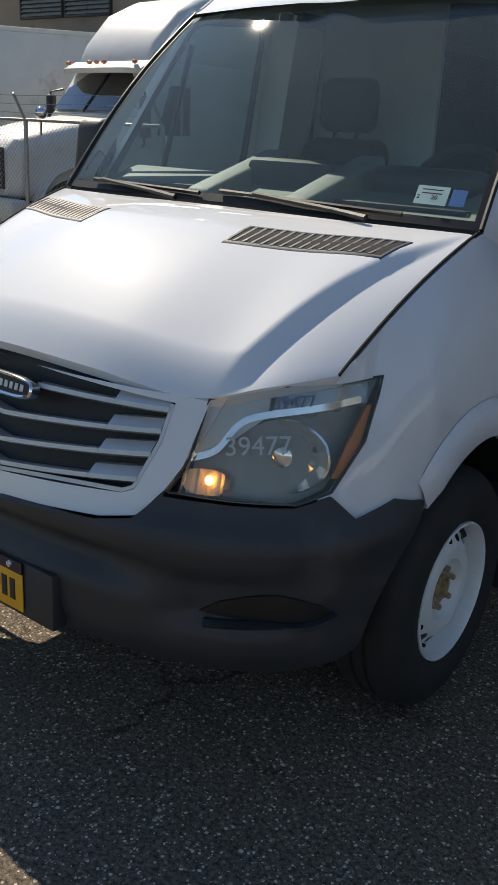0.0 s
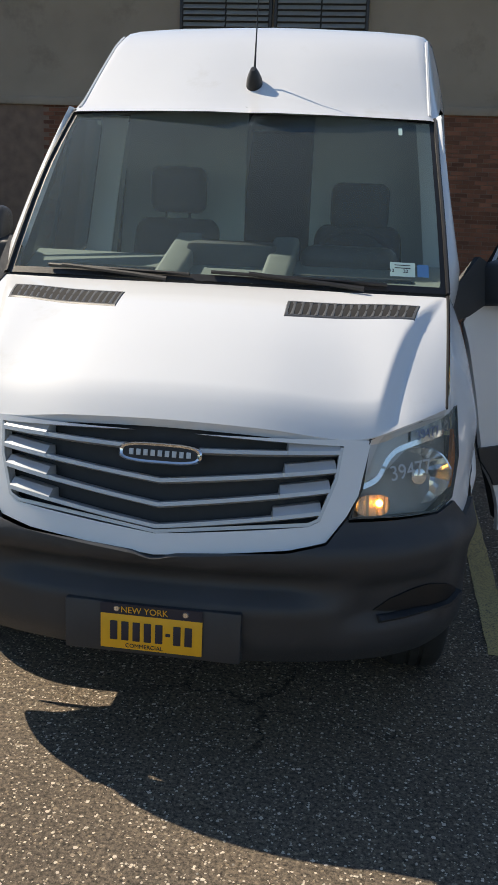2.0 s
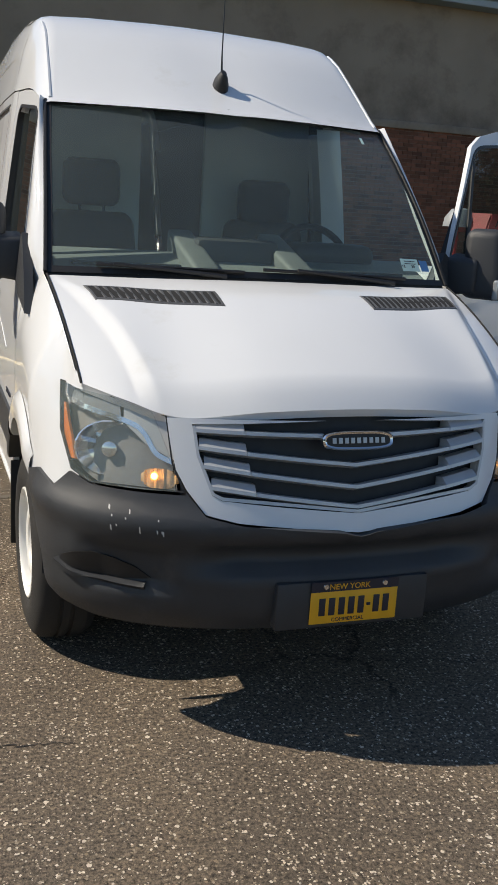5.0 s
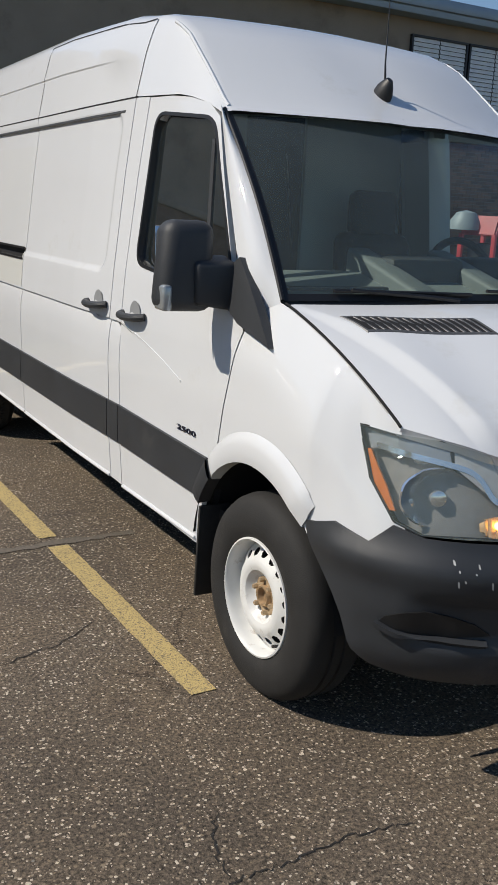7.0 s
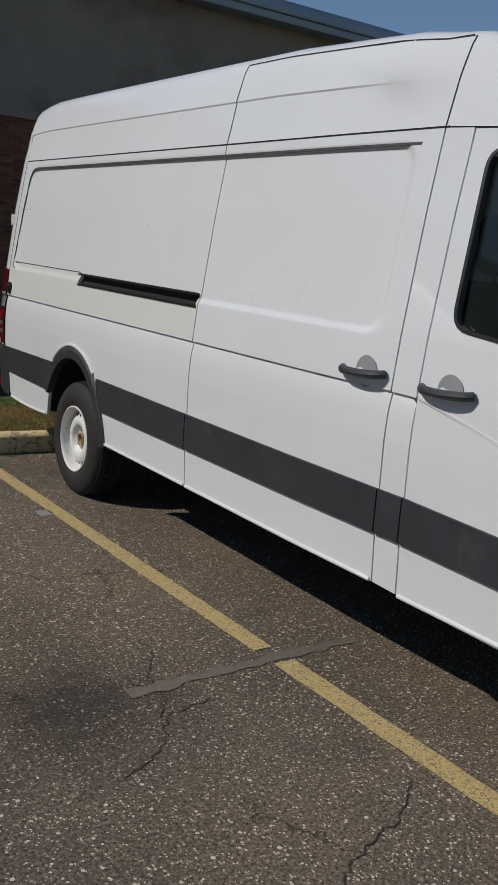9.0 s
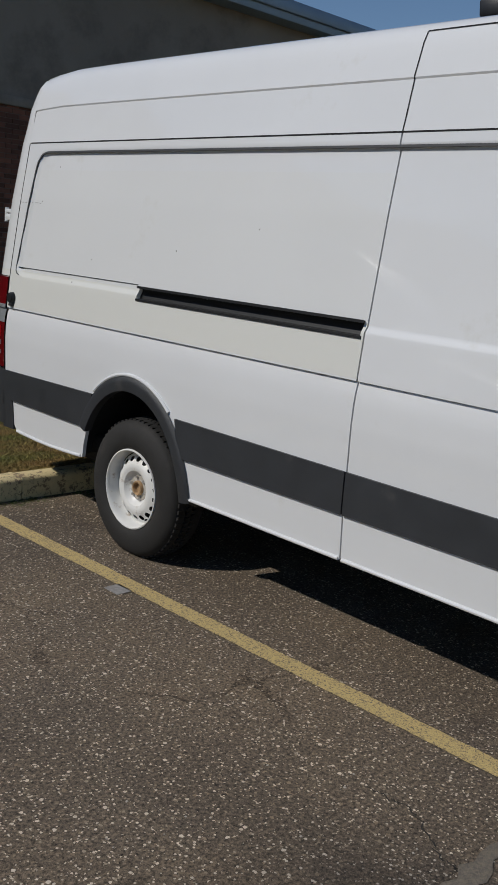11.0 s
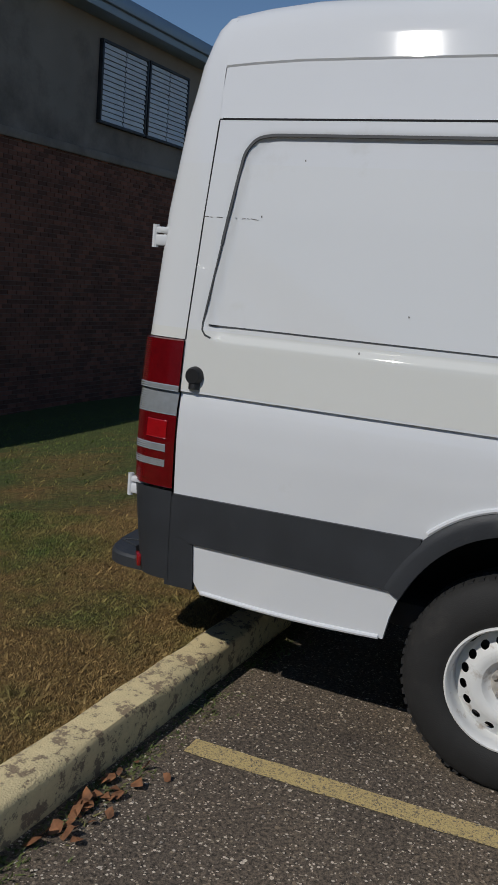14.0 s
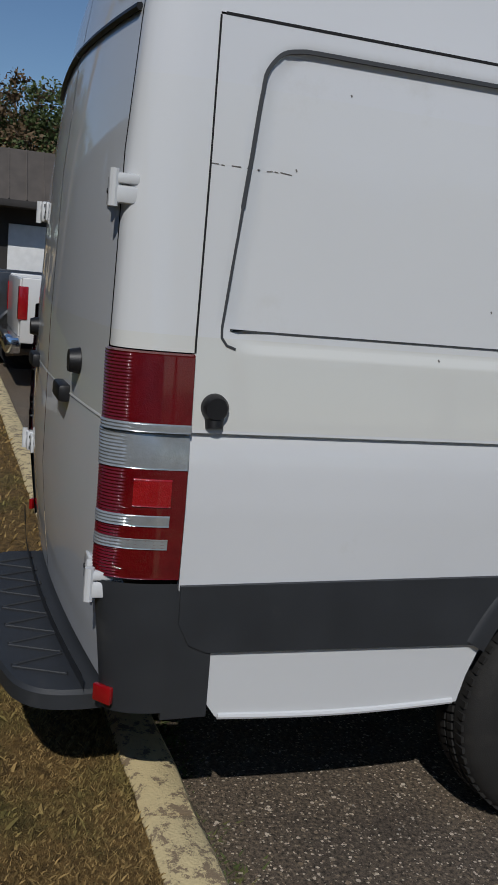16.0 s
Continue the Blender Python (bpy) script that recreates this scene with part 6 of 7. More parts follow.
bm = bmesh.new()
grid_of(bm, lambda x, y: (x, y, lawn_z(x, y)), [-1500, -200, -40] + steps(-16, 34, 50) + [60, 200, 1500], [5.60] + steps(5.7, 15.5, 24) + [40, 200, 1500])
lawn = solid("lawn", bm, LAWN, "patchy green and straw-brown lawn sloping to a building", "lawn", "structure")

# kerb: cast lengths with open joints
kerb = thing("kerb", "concrete kerb with flaking yellow paint", "kerb", kind="structure")
prof = [(5.475, -0.02), (5.468, 0.118), (5.485, 0.140), (5.60, 0.146), (5.622, 0.130), (5.625, -0.02)]
kx = -13.0
rk = random.Random(7)
while kx < 24:
    w = 3.02
    bm = bmesh.new()
    xs = steps(kx + 0.004, kx + w - 0.004, 20)
    rows = [[bm.verts.new((x, y + rk.uniform(-0.004, 0.004), z + rk.uniform(-0.003, 0.003) * (z > 0))) for y, z in prof] for x in xs]
    for a, b in zip(rows, rows[1:]):
        for i in range(len(prof) - 1):
            bm.faces.new((a[i], a[i + 1], b[i + 1], b[i]))
    bm.faces.new(rows[0])
    bm.faces.new(rows[-1][::-1])
    part("kerb_stone", bm, KERB_PAINT, kerb, angle=50)
    kx += w


def line(x0, y0, x1, y1, w, material=None, label="worn yellow painted parking line"):
    bm = bmesh.new()
    d = Vector((x1 - x0, y1 - y0))
    n = Vector((-d.y, d.x)).normalized() * w / 2
    r = random.Random(int(x0 * 100))
    k = int(d.length / 0.08)
    rows = []
    for i in range(k + 1):
        p = Vector((x0, y0)) + d * i / k
        e, f = r.uniform(-0.006, 0.006), r.uniform(-0.006, 0.006)
        rows.append([bm.verts.new((p.x + n.x * (1 + e / w), p.y + n.y, 0.004)), bm.verts.new((p.x - n.x * (1 + f / w), p.y - n.y, 0.004))])
    for a, b in zip(rows, rows[1:]):
        bm.faces.new((a[0], a[1], b[1], b[0]))
    return solid("parking_line", bm, material or YELLOW, label, "road marking", "structure", "parking lines")


line(-1.095, 0.05, -1.135, 1.66, 0.105)
line(-1.145, 1.80, -1.245, 5.32, 0.10)
line(1.16, 0.05, 1.15, 5.3, 0.105)
for x in (3.45, 5.8, -3.6, -5.9):
    line(x, 0.05, x, 5.3, 0.105)
# patched trench across the stall line
bm = bmesh.new()
rows = []
rp = random.Random(3)
for i in range(24):
    x = -1.85 + i * 0.05
    yc = 1.70 + 0.055 * (x + 1.2)
    rows.append([bm.verts.new((x, yc - 0.025 + rp.uniform(-0.022, 0.015), 0.003)), bm.verts.new((x, yc + 0.03 + rp.uniform(-0.015, 0.025), 0.003))])
for a, b in zip(rows, rows[1:]):
    bm.faces.new((a[0], a[1], b[1], b[0]))
solid("tar_patch", bm, worn_paint("sealed_crack", (0.165, 0.140, 0.108), (0.115, 0.100, 0.083), 70, 0.45, 0.12), "pale sealed crack across the asphalt", "road repair", "structure")
TAR = mat("open_crack", (0.030, 0.027, 0.024), 0.95, 0, 0.3, 40, 0.5, 90)


def crack(points, seed):
    """A jagged open crack in the asphalt, tapering at both ends."""
    rk_ = random.Random(seed)
    pts = curve_pts(points, 14)
    bm = bmesh.new()
    rows = []
    for i, p in enumerate(pts):
        w = 0.0020 * min(1, i / 6, (len(pts) - 1 - i) / 6) * rk_.uniform(0.5, 1.5) + 0.0006
        jx, jy = rk_.uniform(-0.012, 0.012), rk_.uniform(-0.012, 0.012)
        d = (pts[min(i + 1, len(pts) - 1)] - pts[max(i - 1, 0)]).normalized()
        rows.append([bm.verts.new((p.x + jx - d.y * k * w, p.y + jy + d.x * k * w, 0.0025)) for k in (1, -1)])
    for a, b in zip(rows, rows[1:]):
        bm.faces.new((a[0], a[1], b[1], b[0]))
    solid("asphalt_crack", bm, TAR, "dark jagged crack in the asphalt", "crack", "structure", "cracks in the asphalt")


crack([(-1.62, -1.02), (-1.46, -0.86), (-1.26, -0.85), (-1.02, -0.83), (-0.86, -0.86)], 1)
crack([(-1.45, -0.85), (-1.43, -0.70), (-1.36, -0.58)], 2)
crack([(-2.10, 0.36), (-1.94, 0.40), (-1.69, 0.53), (-1.40, 0.65), (-1.25, 0.78)], 3)
crack([(-1.83, 1.45), (-1.74, 1.58), (-1.72, 1.75), (-1.60, 1.95), (-1.62, 2.15)], 4)
crack([(-2.15, 1.15), (-1.92, 1.28), (-1.78, 1.46), (-1.55, 1.52)], 5)
bm = bmesh.new()
box(bm, -1.335, -1.245, 3.88, 3.99, 0.001, 0.004, 0.001, 1, Matrix.Rotation(0.0, 4, "Z"))
solid("paper_scrap", bm, mat("grey_paper", (0.27, 0.26, 0.25), 0.8, 0, 0.2, 60), "flattened grey paper scrap lying on asphalt", "litter")

# ---------------------------------------------------------------- long building behind
WALL_Y = 13.8
MORTAR = mat("mortar", (0.19, 0.13, 0.10), 0.95, 0, 0.2, 5)
STUCCO = mat("tan_render", (0.29, 0.24, 0.19), 0.92, 0, 0.1, 1.2, 0.4, 70, dirt=(0.15, 0.12, 0.095), dirt_amount=0.35, dscale=0.7)
EAVE = mat("blue_grey_metal_fascia", (0.27, 0.33, 0.39), 0.45, 0.4, 0.06, 2)
FRAME = mat("dark_frame", (0.03, 0.03, 0.032), 0.5)
LOUVRE = mat("white_louvre", (0.78, 0.79, 0.79), 0.55, 0, 0.06, 5)
building = thing("warehouse_building", "long low warehouse, brick below and tan render above, louvred windows", "building")
X0, X1 = -34.0, 64.0
bm = bmesh.new()
box(bm, X0, X1, WALL_Y, WALL_Y + 14, -1.4, 3.45)
part("brick_wall", bm, MORTAR, building)
bm = bmesh.new()
box(bm, X0, X1, WALL_Y + 0.05, WALL_Y + 14, 3.45, 5.75)
part("upper_wall", bm, STUCCO, building)
bm = bmesh.new()
box(bm, X0, X1, WALL_Y - 0.05, WALL_Y + 0.06, 3.42, 3.56, 0.01)
part("belt_course", bm, STUCCO, building)
bm = bmesh.new()
box(bm, X0 - 0.3, X1 + 0.3, WALL_Y - 0.35, WALL_Y + 14.3, 5.75, 6.05, 0.02)
box(bm, X0 - 0.35, X1 + 0.35, WALL_Y - 0.42, WALL_Y - 0.33, 5.88, 6.10, 0.02)
part("roof_edge", bm, EAVE, building)


def louvre_window(x0, x1, z0, z1, white):
    w = new("window")
    w.parent = building
    w["label"] = "white slatted louvre window" if white else "grey slatted louvre window"
    bm = bmesh.new()
    for a, b, c, d in ((x0, x1, z0, z0 + 0.05), (x0, x1, z1 - 0.05, z1), (x0, x0 + 0.05, z0 + 0.05, z1 - 0.05), (x1 - 0.05, x1, z0 + 0.05, z1 - 0.05)):
        box(bm, a, b, WALL_Y - 0.03, WALL_Y + 0.08, c, d, 0.008)
    part("frame", bm, FRAME, w)
    bm = bmesh.new()
    box(bm, x0 + 0.04, x1 - 0.04, WALL_Y + 0.035, WALL_Y + 0.045, z0 + 0.04, z1 - 0.04)
    part("backing", bm, FRAME, w)
    n = 15
    h = (z1 - z0 - 0.1) / n
    for xa, xb in ((x0 + 0.06, (x0 + x1) / 2 - 0.015), ((x0 + x1) / 2 + 0.015, x1 - 0.06)):
        for k in range(n):
            z = z0 + 0.05 + (k + 0.5) * h
            bm = bmesh.new()
            m = Matrix.Translation((0, WALL_Y - 0.005, z)) @ Matrix.Rotation(radians(-22 if white else -42), 4, "X")
            box(bm, xa, xb, -0.006, 0.006, -h * 0.50, h * 0.50, 0.002, 1, m)
            part("slat", bm, LOUVRE if white else mat_cache, w)


mat_cache = mat("grey_louvre", (0.28, 0.29, 0.29), 0.5, 0.2, 0.08, 5)
for x, white in ((-18.8, False), (-17.1, False), (-3.45, False), (-1.77, False), (10.12, True), (11.68, True)):
    louvre_window(x, x + (1.52 if white else 1.64), 4.05, 5.45 if white else 5.62, white)
bm = bmesh.new()
tube(bm, [(19.3, WALL_Y - 0.42, 5.8), (19.3, WALL_Y - 0.10, 5.5), (19.3, WALL_Y - 0.10, -0.8)], 0.07, 8)
part("downpipe", bm, EAVE, building)
bm = bmesh.new()
tube(bm, [(-5.15, WALL_Y - 0.09, 1.55), (-5.15, WALL_Y - 0.09, -0.8)], 0.05, 8)
part("wall_pipe", bm, MORTAR, building)
bm = bmesh.new()
tube(bm, [(26.0, WALL_Y - 0.10, 1.6), (26.0, WALL_Y - 0.10, -0.8)], 0.05, 6)
tube(bm, [(21.2, WALL_Y - 0.6, -0.95), (21.2, WALL_Y - 0.6, -0.2)], 0.05, 6)
part("vent_pipe", bm, EAVE, building)
for x in (23.4, 24.1):
    bm = bmesh.new()
    box(bm, x, x + 0.62, WALL_Y - 0.02, WALL_Y + 0.08, 4.0, 5.6, 0.01)
    part("window", bm, LOUVRE if x < 24 else FRAME, building)


# ---------------------------------------------------------------- lawn grass and litter
def scatter_mesh(name, verts, faces, material, label, category):
    me = bpy.data.meshes.new(name)
    me.from_pydata(verts, [], faces)
    me.materials.append(material)
    return tagged(new(name, me), label, category, kind="stuff")


rg = np.random.RandomState(5)
verts, faces = [], []
for k in range(150000):
    near = k < 125000
    x = rg.uniform(-4.2, 1.2) if near else rg.uniform(-6, 14)
    y = 5.63 + (rg.uniform(0, 1) ** 1.5) * (2.6 if near else 7.0)
    z = lawn_z(x, y)
    h = rg.uniform(0.005, 0.016) * (1.0 if near else 2.2)
    a = rg.uniform(0, math.pi)
    w = rg.uniform(0.0012, 0.0026) * (1 if near else 2.8)
    lx, ly = rg.normal(0, h * 0.7), rg.normal(0, h * 0.7)
    c, s = math.cos(a) * w, math.sin(a) * w
    i = len(verts)
    verts += [(x - c, y - s, z - 0.004), (x + c, y + s, z - 0.004), (x + lx * 0.45 + c * 0.6, y + ly * 0.45 + s * 0.6, z + h * 0.65), (x + lx, y + ly, z + h)]
    faces += [(i, i + 1, i + 2), (i, i + 2, i + 3)]
scatter_mesh("grass", verts, faces, BLADE, "short green and straw-coloured grass blades on the lawn", "grass")
LEAF_WEED = mat("weed_green", (0.09, 0.115, 0.03), 0.7, 0, 0.4, 9, dirt=(0.20, 0.14, 0.05), dirt_amount=0.4, dscale=8)
verts, faces = [], []
for k in range(3000):
    x = rg.uniform(-2.6, 0.4)
    y = 5.46 - abs(rg.normal(0, 0.055))
    if rg.uniform() > 0.5 + 0.5 * math.sin(x * 7) * math.sin(x * 3.1):
        continue
    h, a = rg.uniform(0.005, 0.018), rg.uniform(0, 6.28)
    lx, ly = rg.normal(0, 0.012), rg.normal(-0.006, 0.012)
    c, s = math.cos(a) * 0.005, math.sin(a) * 0.005
    i = len(verts)
    verts += [(x - c, y - s, 0.0), (x + c, y + s, 0.0), (x + lx, y + ly, h)]
    faces.append((i, i + 1, i + 2))
scatter_mesh("weeds", verts, faces, LEAF_WEED, "small green weeds along the foot of the kerb", "weeds")
DRY = mat("dry_leaf", (0.20, 0.085, 0.035), 0.8, 0, 0.6, 22, 0.3, 80)
verts, faces = [], []
for k in range(34):
    x, y = rg.normal(-1.72, 0.13), 5.43 - abs(rg.normal(0, 0.055))
    a, l_, t = rg.uniform(0, 6.28), rg.uniform(0.010, 0.030), rg.uniform(0.2, 1.0)
    tx, ty = rg.normal(0, 0.5), rg.normal(0, 0.5)
    i = len(verts)
    ring = [(0, 0.9, 0.2), (0.7, 0.75, 0.7), (1.4, 0.8, 1.0), (2.3, 0.65, 0.6), (3.14, 0.95, 0.1), (4.0, 0.6, 0.7), (4.8, 0.82, 1.1), (5.6, 0.7, 0.6)]
    verts.append((x, y, 0.012 + 0.3 * l_))
    for da, dl, dz in ring:
        px, py = math.cos(a + da) * l_ * dl, math.sin(a + da) * l_ * dl
        verts.append((x + px, y + py, max(0.002, 0.012 + 0.5 * l_ * dz * t + tx * px + ty * py)))
    faces += [(i, i + 1 + j, i + 1 + (j + 1) % 8) for j in range(8)]
scatter_mesh("fallen_leaves", verts, faces, DRY, "dry brown leaves gathered at the kerb", "leaves")
verts, faces = [], []
for k in range(1500):
    x, y = rg.uniform(-4.0, 3.0), rg.uniform(-2.6, 5.4)
    r = rg.uniform(0.002, 0.0055)
    i = len(verts)
    n = 5
    verts += [(x + r * math.cos(6.28 * j / n), y + r * math.sin(6.28 * j / n), 0.0) for j in range(n)] + [(x + r * 0.2, y, r * 0.8)]
    faces += [(i + j, i + (j + 1) % n, i + n) for j in range(n)]
scatter_mesh("gravel", verts, faces, mat("pale_gravel", (0.36, 0.33, 0.28), 0.85, 0, 0.4, 40), "loose pale grit on the asphalt", "gravel")

# ---------------------------------------------------------------- lamp post
STEEL = mat("weathered_bronze_steel", (0.14, 0.115, 0.09), 0.6, 0.3, 0.2, 4, 0.2, 80)
lz = lawn_z(6.76, 6.73)
lamp_post = thing("lamp_post", "tall brown square steel lamp post on a concrete base", "lamp post", at=pose(6.76, 6.73, lz))


def lean(bm):
    for v in bm.verts:
        v.co.y += 0.115 * max(0, v.co.z - 0.28)


bm = bmesh.new()
box(bm, -0.36, 0.36, -0.36, 0.36, -0.05, 0.10, 0.02)
part("slab", bm, CONCRETE, lamp_post)
bm = bmesh.new()
box(bm, -0.15, 0.15, -0.15, 0.15, 0.10, 0.28, 0.02)
part("foot_plate", bm, STEEL, lamp_post)
bm = bmesh.new()
box(bm, -0.055, 0.055, -0.055, 0.055, 0.28, 4.75, 0.01)
lean(bm)
part("pole", bm, STEEL, lamp_post)
bm = bmesh.new()
tube(bm, [(0, 0, 4.6), (0.0, -0.25, 4.72), (0, -0.5, 4.78)], 0.03, 8)
tube(bm, [(0, 0, 4.6), (0.0, 0.2, 4.68)], 0.03, 8)
lean(bm)
part("arm", bm, STEEL, lamp_post)
for y, z in ((-0.5, 4.82), (0.22, 4.75)):
    bm = bmesh.new()
    box(bm, -0.17, 0.17, y - 0.2, y + 0.2, z - 0.09, z + 0.12, 0.03, 2, None)
    lean(bm)
    part("floodlight", bm, TRIM, lamp_post)

# ---------------------------------------------------------------- parked pickups
CAR_GLASS = mat("dark_car_glass", (0.012, 0.014, 0.016), 0.06, 0, 0.1, 5, coat=1.0)


def pickup(x, tail, paint, label):
    """A pickup that stands with its tail to the kerb."""
    t = thing("pickup_truck", label, "pickup", at=pose(x, tail, 0))
    L = 5.5
    bm = bmesh.new()
    for x0, x1, y0, y1, z0, z1 in ((-0.97, -0.90, -2.05, -0.02, 0.55, 1.30), (0.90, 0.97, -2.05, -0.02, 0.55, 1.30), (-0.90, 0.90, -2.05, -1.98, 0.6, 1.30), (-0.92, 0.92, -2.0, -0.05, 0.6, 0.72)):
        box(bm, x0, x1, y0, y1, z0, z1, 0.02)
    part("bed", bm, paint, t)
    bm = bmesh.new()
    box(bm, -0.90, 0.90, -0.07, 0.0, 0.62, 1.28, 0.02)
    part("tailgate", bm, paint, t)
    for sx in (-1, 1):
        bm = bmesh.new()
        box(bm, min(sx * 0.985, sx * 0.86), max(sx * 0.985, sx * 0.86), -0.10, 0.012, 0.82, 1.20, 0.015)
        part("tail_light", bm, RED_BRIGHT, t)
    bm = bmesh.new()
    box(bm, -0.95, 0.95, -0.05, 0.14, 0.42, 0.62, 0.04)
    part("bumper", bm, CHROME if paint is not LOUVRE else FRAME, t)
    bm = bmesh.new()
    box(bm, -0.97, 0.97, -3.9, -2.1, 0.5, 1.22, 0.06)
    box(bm, -0.86, 0.86, -3.7, -2.15, 1.22, 1.86, 0.16, 3)
    box(bm, -0.97, 0.97, -L, -3.85, 0.5, 1.14, 0.10, 3)
    part("cab", bm, paint, t)
    for sx in (-1, 1):
        bm = bmesh.new()
        box(bm, min(sx * 0.868, sx * 0.855), max(sx * 0.868, sx * 0.855), -3.45, -2.35, 1.30, 1.74, 0.004)
        part("side_window", bm, CAR_GLASS, t)
    bm = bmesh.new()
    box(bm, -0.72, 0.72, -2.16, -2.135, 1.32, 1.74, 0.01)
    part("rear_window", bm, CAR_GLASS, t)
    for wy in (-1.15, -4.55):
        for sx in (-1, 1):
            w = new("wheel")
            w.parent = t
            bm = bmesh.new()
            lathe(bm, [(0.22, sx * 0.98), (0.30, sx * 1.0), (0.365, sx * 0.97), (0.38, sx * 0.93), (0.38, sx * 0.80), (0.30, sx * 0.76), (0.22, sx * 0.78)], (0, wy, 0.38), "x", 28, closed=True)
            part("tyre", bm, RUBBER, w)
            bm = bmesh.new()
            lathe(bm, [(0.0, sx * 0.955), (0.10, sx * 0.965), (0.19, sx * 0.93), (0.222, sx * 0.975)], (0, wy, 0.38), "x", 24)
            part("rim", bm, SILVER, w)
            bm = bmesh.new()
            lathe(bm, [(0.44, sx * 0.978), (0.47, sx * 0.985), (0.50, sx * 0.972)], (0, wy, 0.40), "x", 28)
            bmesh.ops.delete(bm, geom=[f for f in bm.faces if f.calc_center_median().z < 0.45], context="FACES")
            part("arch_trim", bm, paint, t)
            # flat dark disc behind the wheel stands for the shaded arch
            bm = bmesh.new()
            lathe(bm, [(0.0, sx * 0.974), (0.44, sx * 0.974)], (0, wy, 0.40), "x", 28)
            part("arch_hollow", bm, CHASSIS, t)
    bm = bmesh.new()
    tube(bm, [(-0.55, -1.2, 0.45), (-0.62, -0.1, 0.42), (-0.68, 0.1, 0.40)], 0.04, 8)
    part("exhaust", bm, STEEL, t)
    return t


GREY_CAR = mat("dark_grey_car_paint", (0.045, 0.047, 0.05), 0.3, 0.3, 0.1, 4, coat=0.8)
WHITE_CAR = mat("white_car_paint", (0.66, 0.66, 0.65), 0.35, 0, 0.05, 4, coat=0.6)
pickup(10.9, 6.15, GREY_CAR, "dark grey pickup truck backed up to the kerb")
pickup(8.75, 5.32, WHITE_CAR, "white pickup truck backed up to the kerb")

# ---------------------------------------------------------------- red machine on a white trailer in the next stall
TRAILER_W = mat("white_trailer_paint", (0.62, 0.61, 0.58), 0.55, 0, 0.1, 4, 0.1, 60, dirt=(0.25, 0.13, 0.07), dirt_amount=0.3, dscale=5)
trailer = thing("flatbed_trailer", "low white flatbed trailer with rust-edged deck", "trailer", at=pose(3.35, 3.35, 0))
bm = bmesh.new()
box(bm, -0.72, 0.72, -1.0, 1.5, 1.06, 1.24, 0.015)
part("deck", bm, TRAILER_W, trailer)
bm = bmesh.new()
for sx in (-0.6, 0.6):
    box(bm, sx - 0.05, sx + 0.05, -1.3, 1.5, 0.88, 1.06, 0.01)
box(bm, -0.05, 0.05, -2.2, -1.0, 0.6, 0.72, 0.01)
tube(bm, [(0, -2.1, 0.02), (0, -2.1, 0.7)], 0.03, 8)
part("chassis", bm, CHASSIS, trailer)
for sx in (-0.72, 0.72):
    bm = bmesh.new()
    lathe(bm, [(0.18, -0.09), (0.36, -0.09), (0.40, -0.05), (0.40, 0.05), (0.36, 0.09), (0.18, 0.09)], (sx, 0.3, 0.40), "x", 28, closed=True)
    part("tyre", bm, RUBBER, trailer)
    bm = bmesh.new()
    lathe(bm, [(0.0, 0.03 * (1 if sx > 0 else -1)), (0.19, 0.06 * (1 if sx > 0 else -1))], (sx, 0.3, 0.40), "x", 20)
    part("rim", bm, WHITE_CAR, trailer)
    bm = bmesh.new()
    box(bm, sx - 0.02, sx + 0.02, 0.25, 0.35, 0.4, 0.95, 0.0)
    part("axle_mount", bm, CHASSIS, trailer)
RED_PAINT = mat("faded_red_paint", (0.50, 0.035, 0.04), 0.5, 0, 0.15, 10, 0.05, 90)
machine = thing("engine_machine", "red engine cover with grey round cap on a white trailer", "machine", at=pose(3.10, 3.36, 1.24, 0, 0, 20))
bm = bmesh.new()
hood_p = [(-0.20, 0.36), (-0.14, 0.52), (0.10, 0.52), (0.27, 0.40), (0.27, 0.36)]
for y in (-0.16, 0.16):
    bm.faces.new([bm.verts.new((x, y, z)) for x, z in hood_p])
vs = bm.verts[:]
for i in range(5):
    j = (i + 1) % 5
    bm.faces.new((vs[i], vs[j], vs[5 + j], vs[5 + i]))
bmesh.ops.bevel(bm, geom=bm.edges[:], offset=0.012, segments=2, affect="EDGES")
part("cover", bm, RED_PAINT, machine)
for k in range(3):
    bm = bmesh.new()
    m = Matrix.Translation((-0.06 + 0.06 * k, -0.163, 0.45)) @ Matrix.Rotation(radians(25), 4, "Y")
    box(bm, -0.006, 0.006, -0.004, 0.004, -0.04, 0.04, 0.002, 1, m)
    part("slot", bm, GAP, machine)
for x, y in ((-0.19, -0.15), (0.20, -0.15), (-0.19, 0.15), (0.20, 0.15)):
    bm = bmesh.new()
    box(bm, x - 0.018, x + 0.018, y - 0.018, y + 0.018, 0.0, 0.37, 0.004)
    part("frame_post", bm, RED_PAINT, machine)
bm = bmesh.new()
lathe(bm, [(0.0, 0.16), (0.08, 0.14), (0.13, 0.07), (0.14, 0.0)], (-0.16, 0.14, 0.40), "z", 24)
part("cap", bm, mat("grey_cap", (0.26, 0.28, 0.29), 0.5), machine)
bm = bmesh.new()
box(bm, -0.14, 0.16, -0.10, 0.12, 0.0, 0.30, 0.03)
part("engine_block", bm, TRIM, machine)
bm = bmesh.new()
box(bm, 0.10, 0.17, -0.20, -0.17, 0.12, 0.34, 0.008)
part("control_box", bm, RED_PAINT, machine)
bm = bmesh.new()
box(bm, 0.24, 0.33, -0.17, -0.15, 0.20, 0.36, 0.004)
part("notice_plate", bm, STICKER, machine)

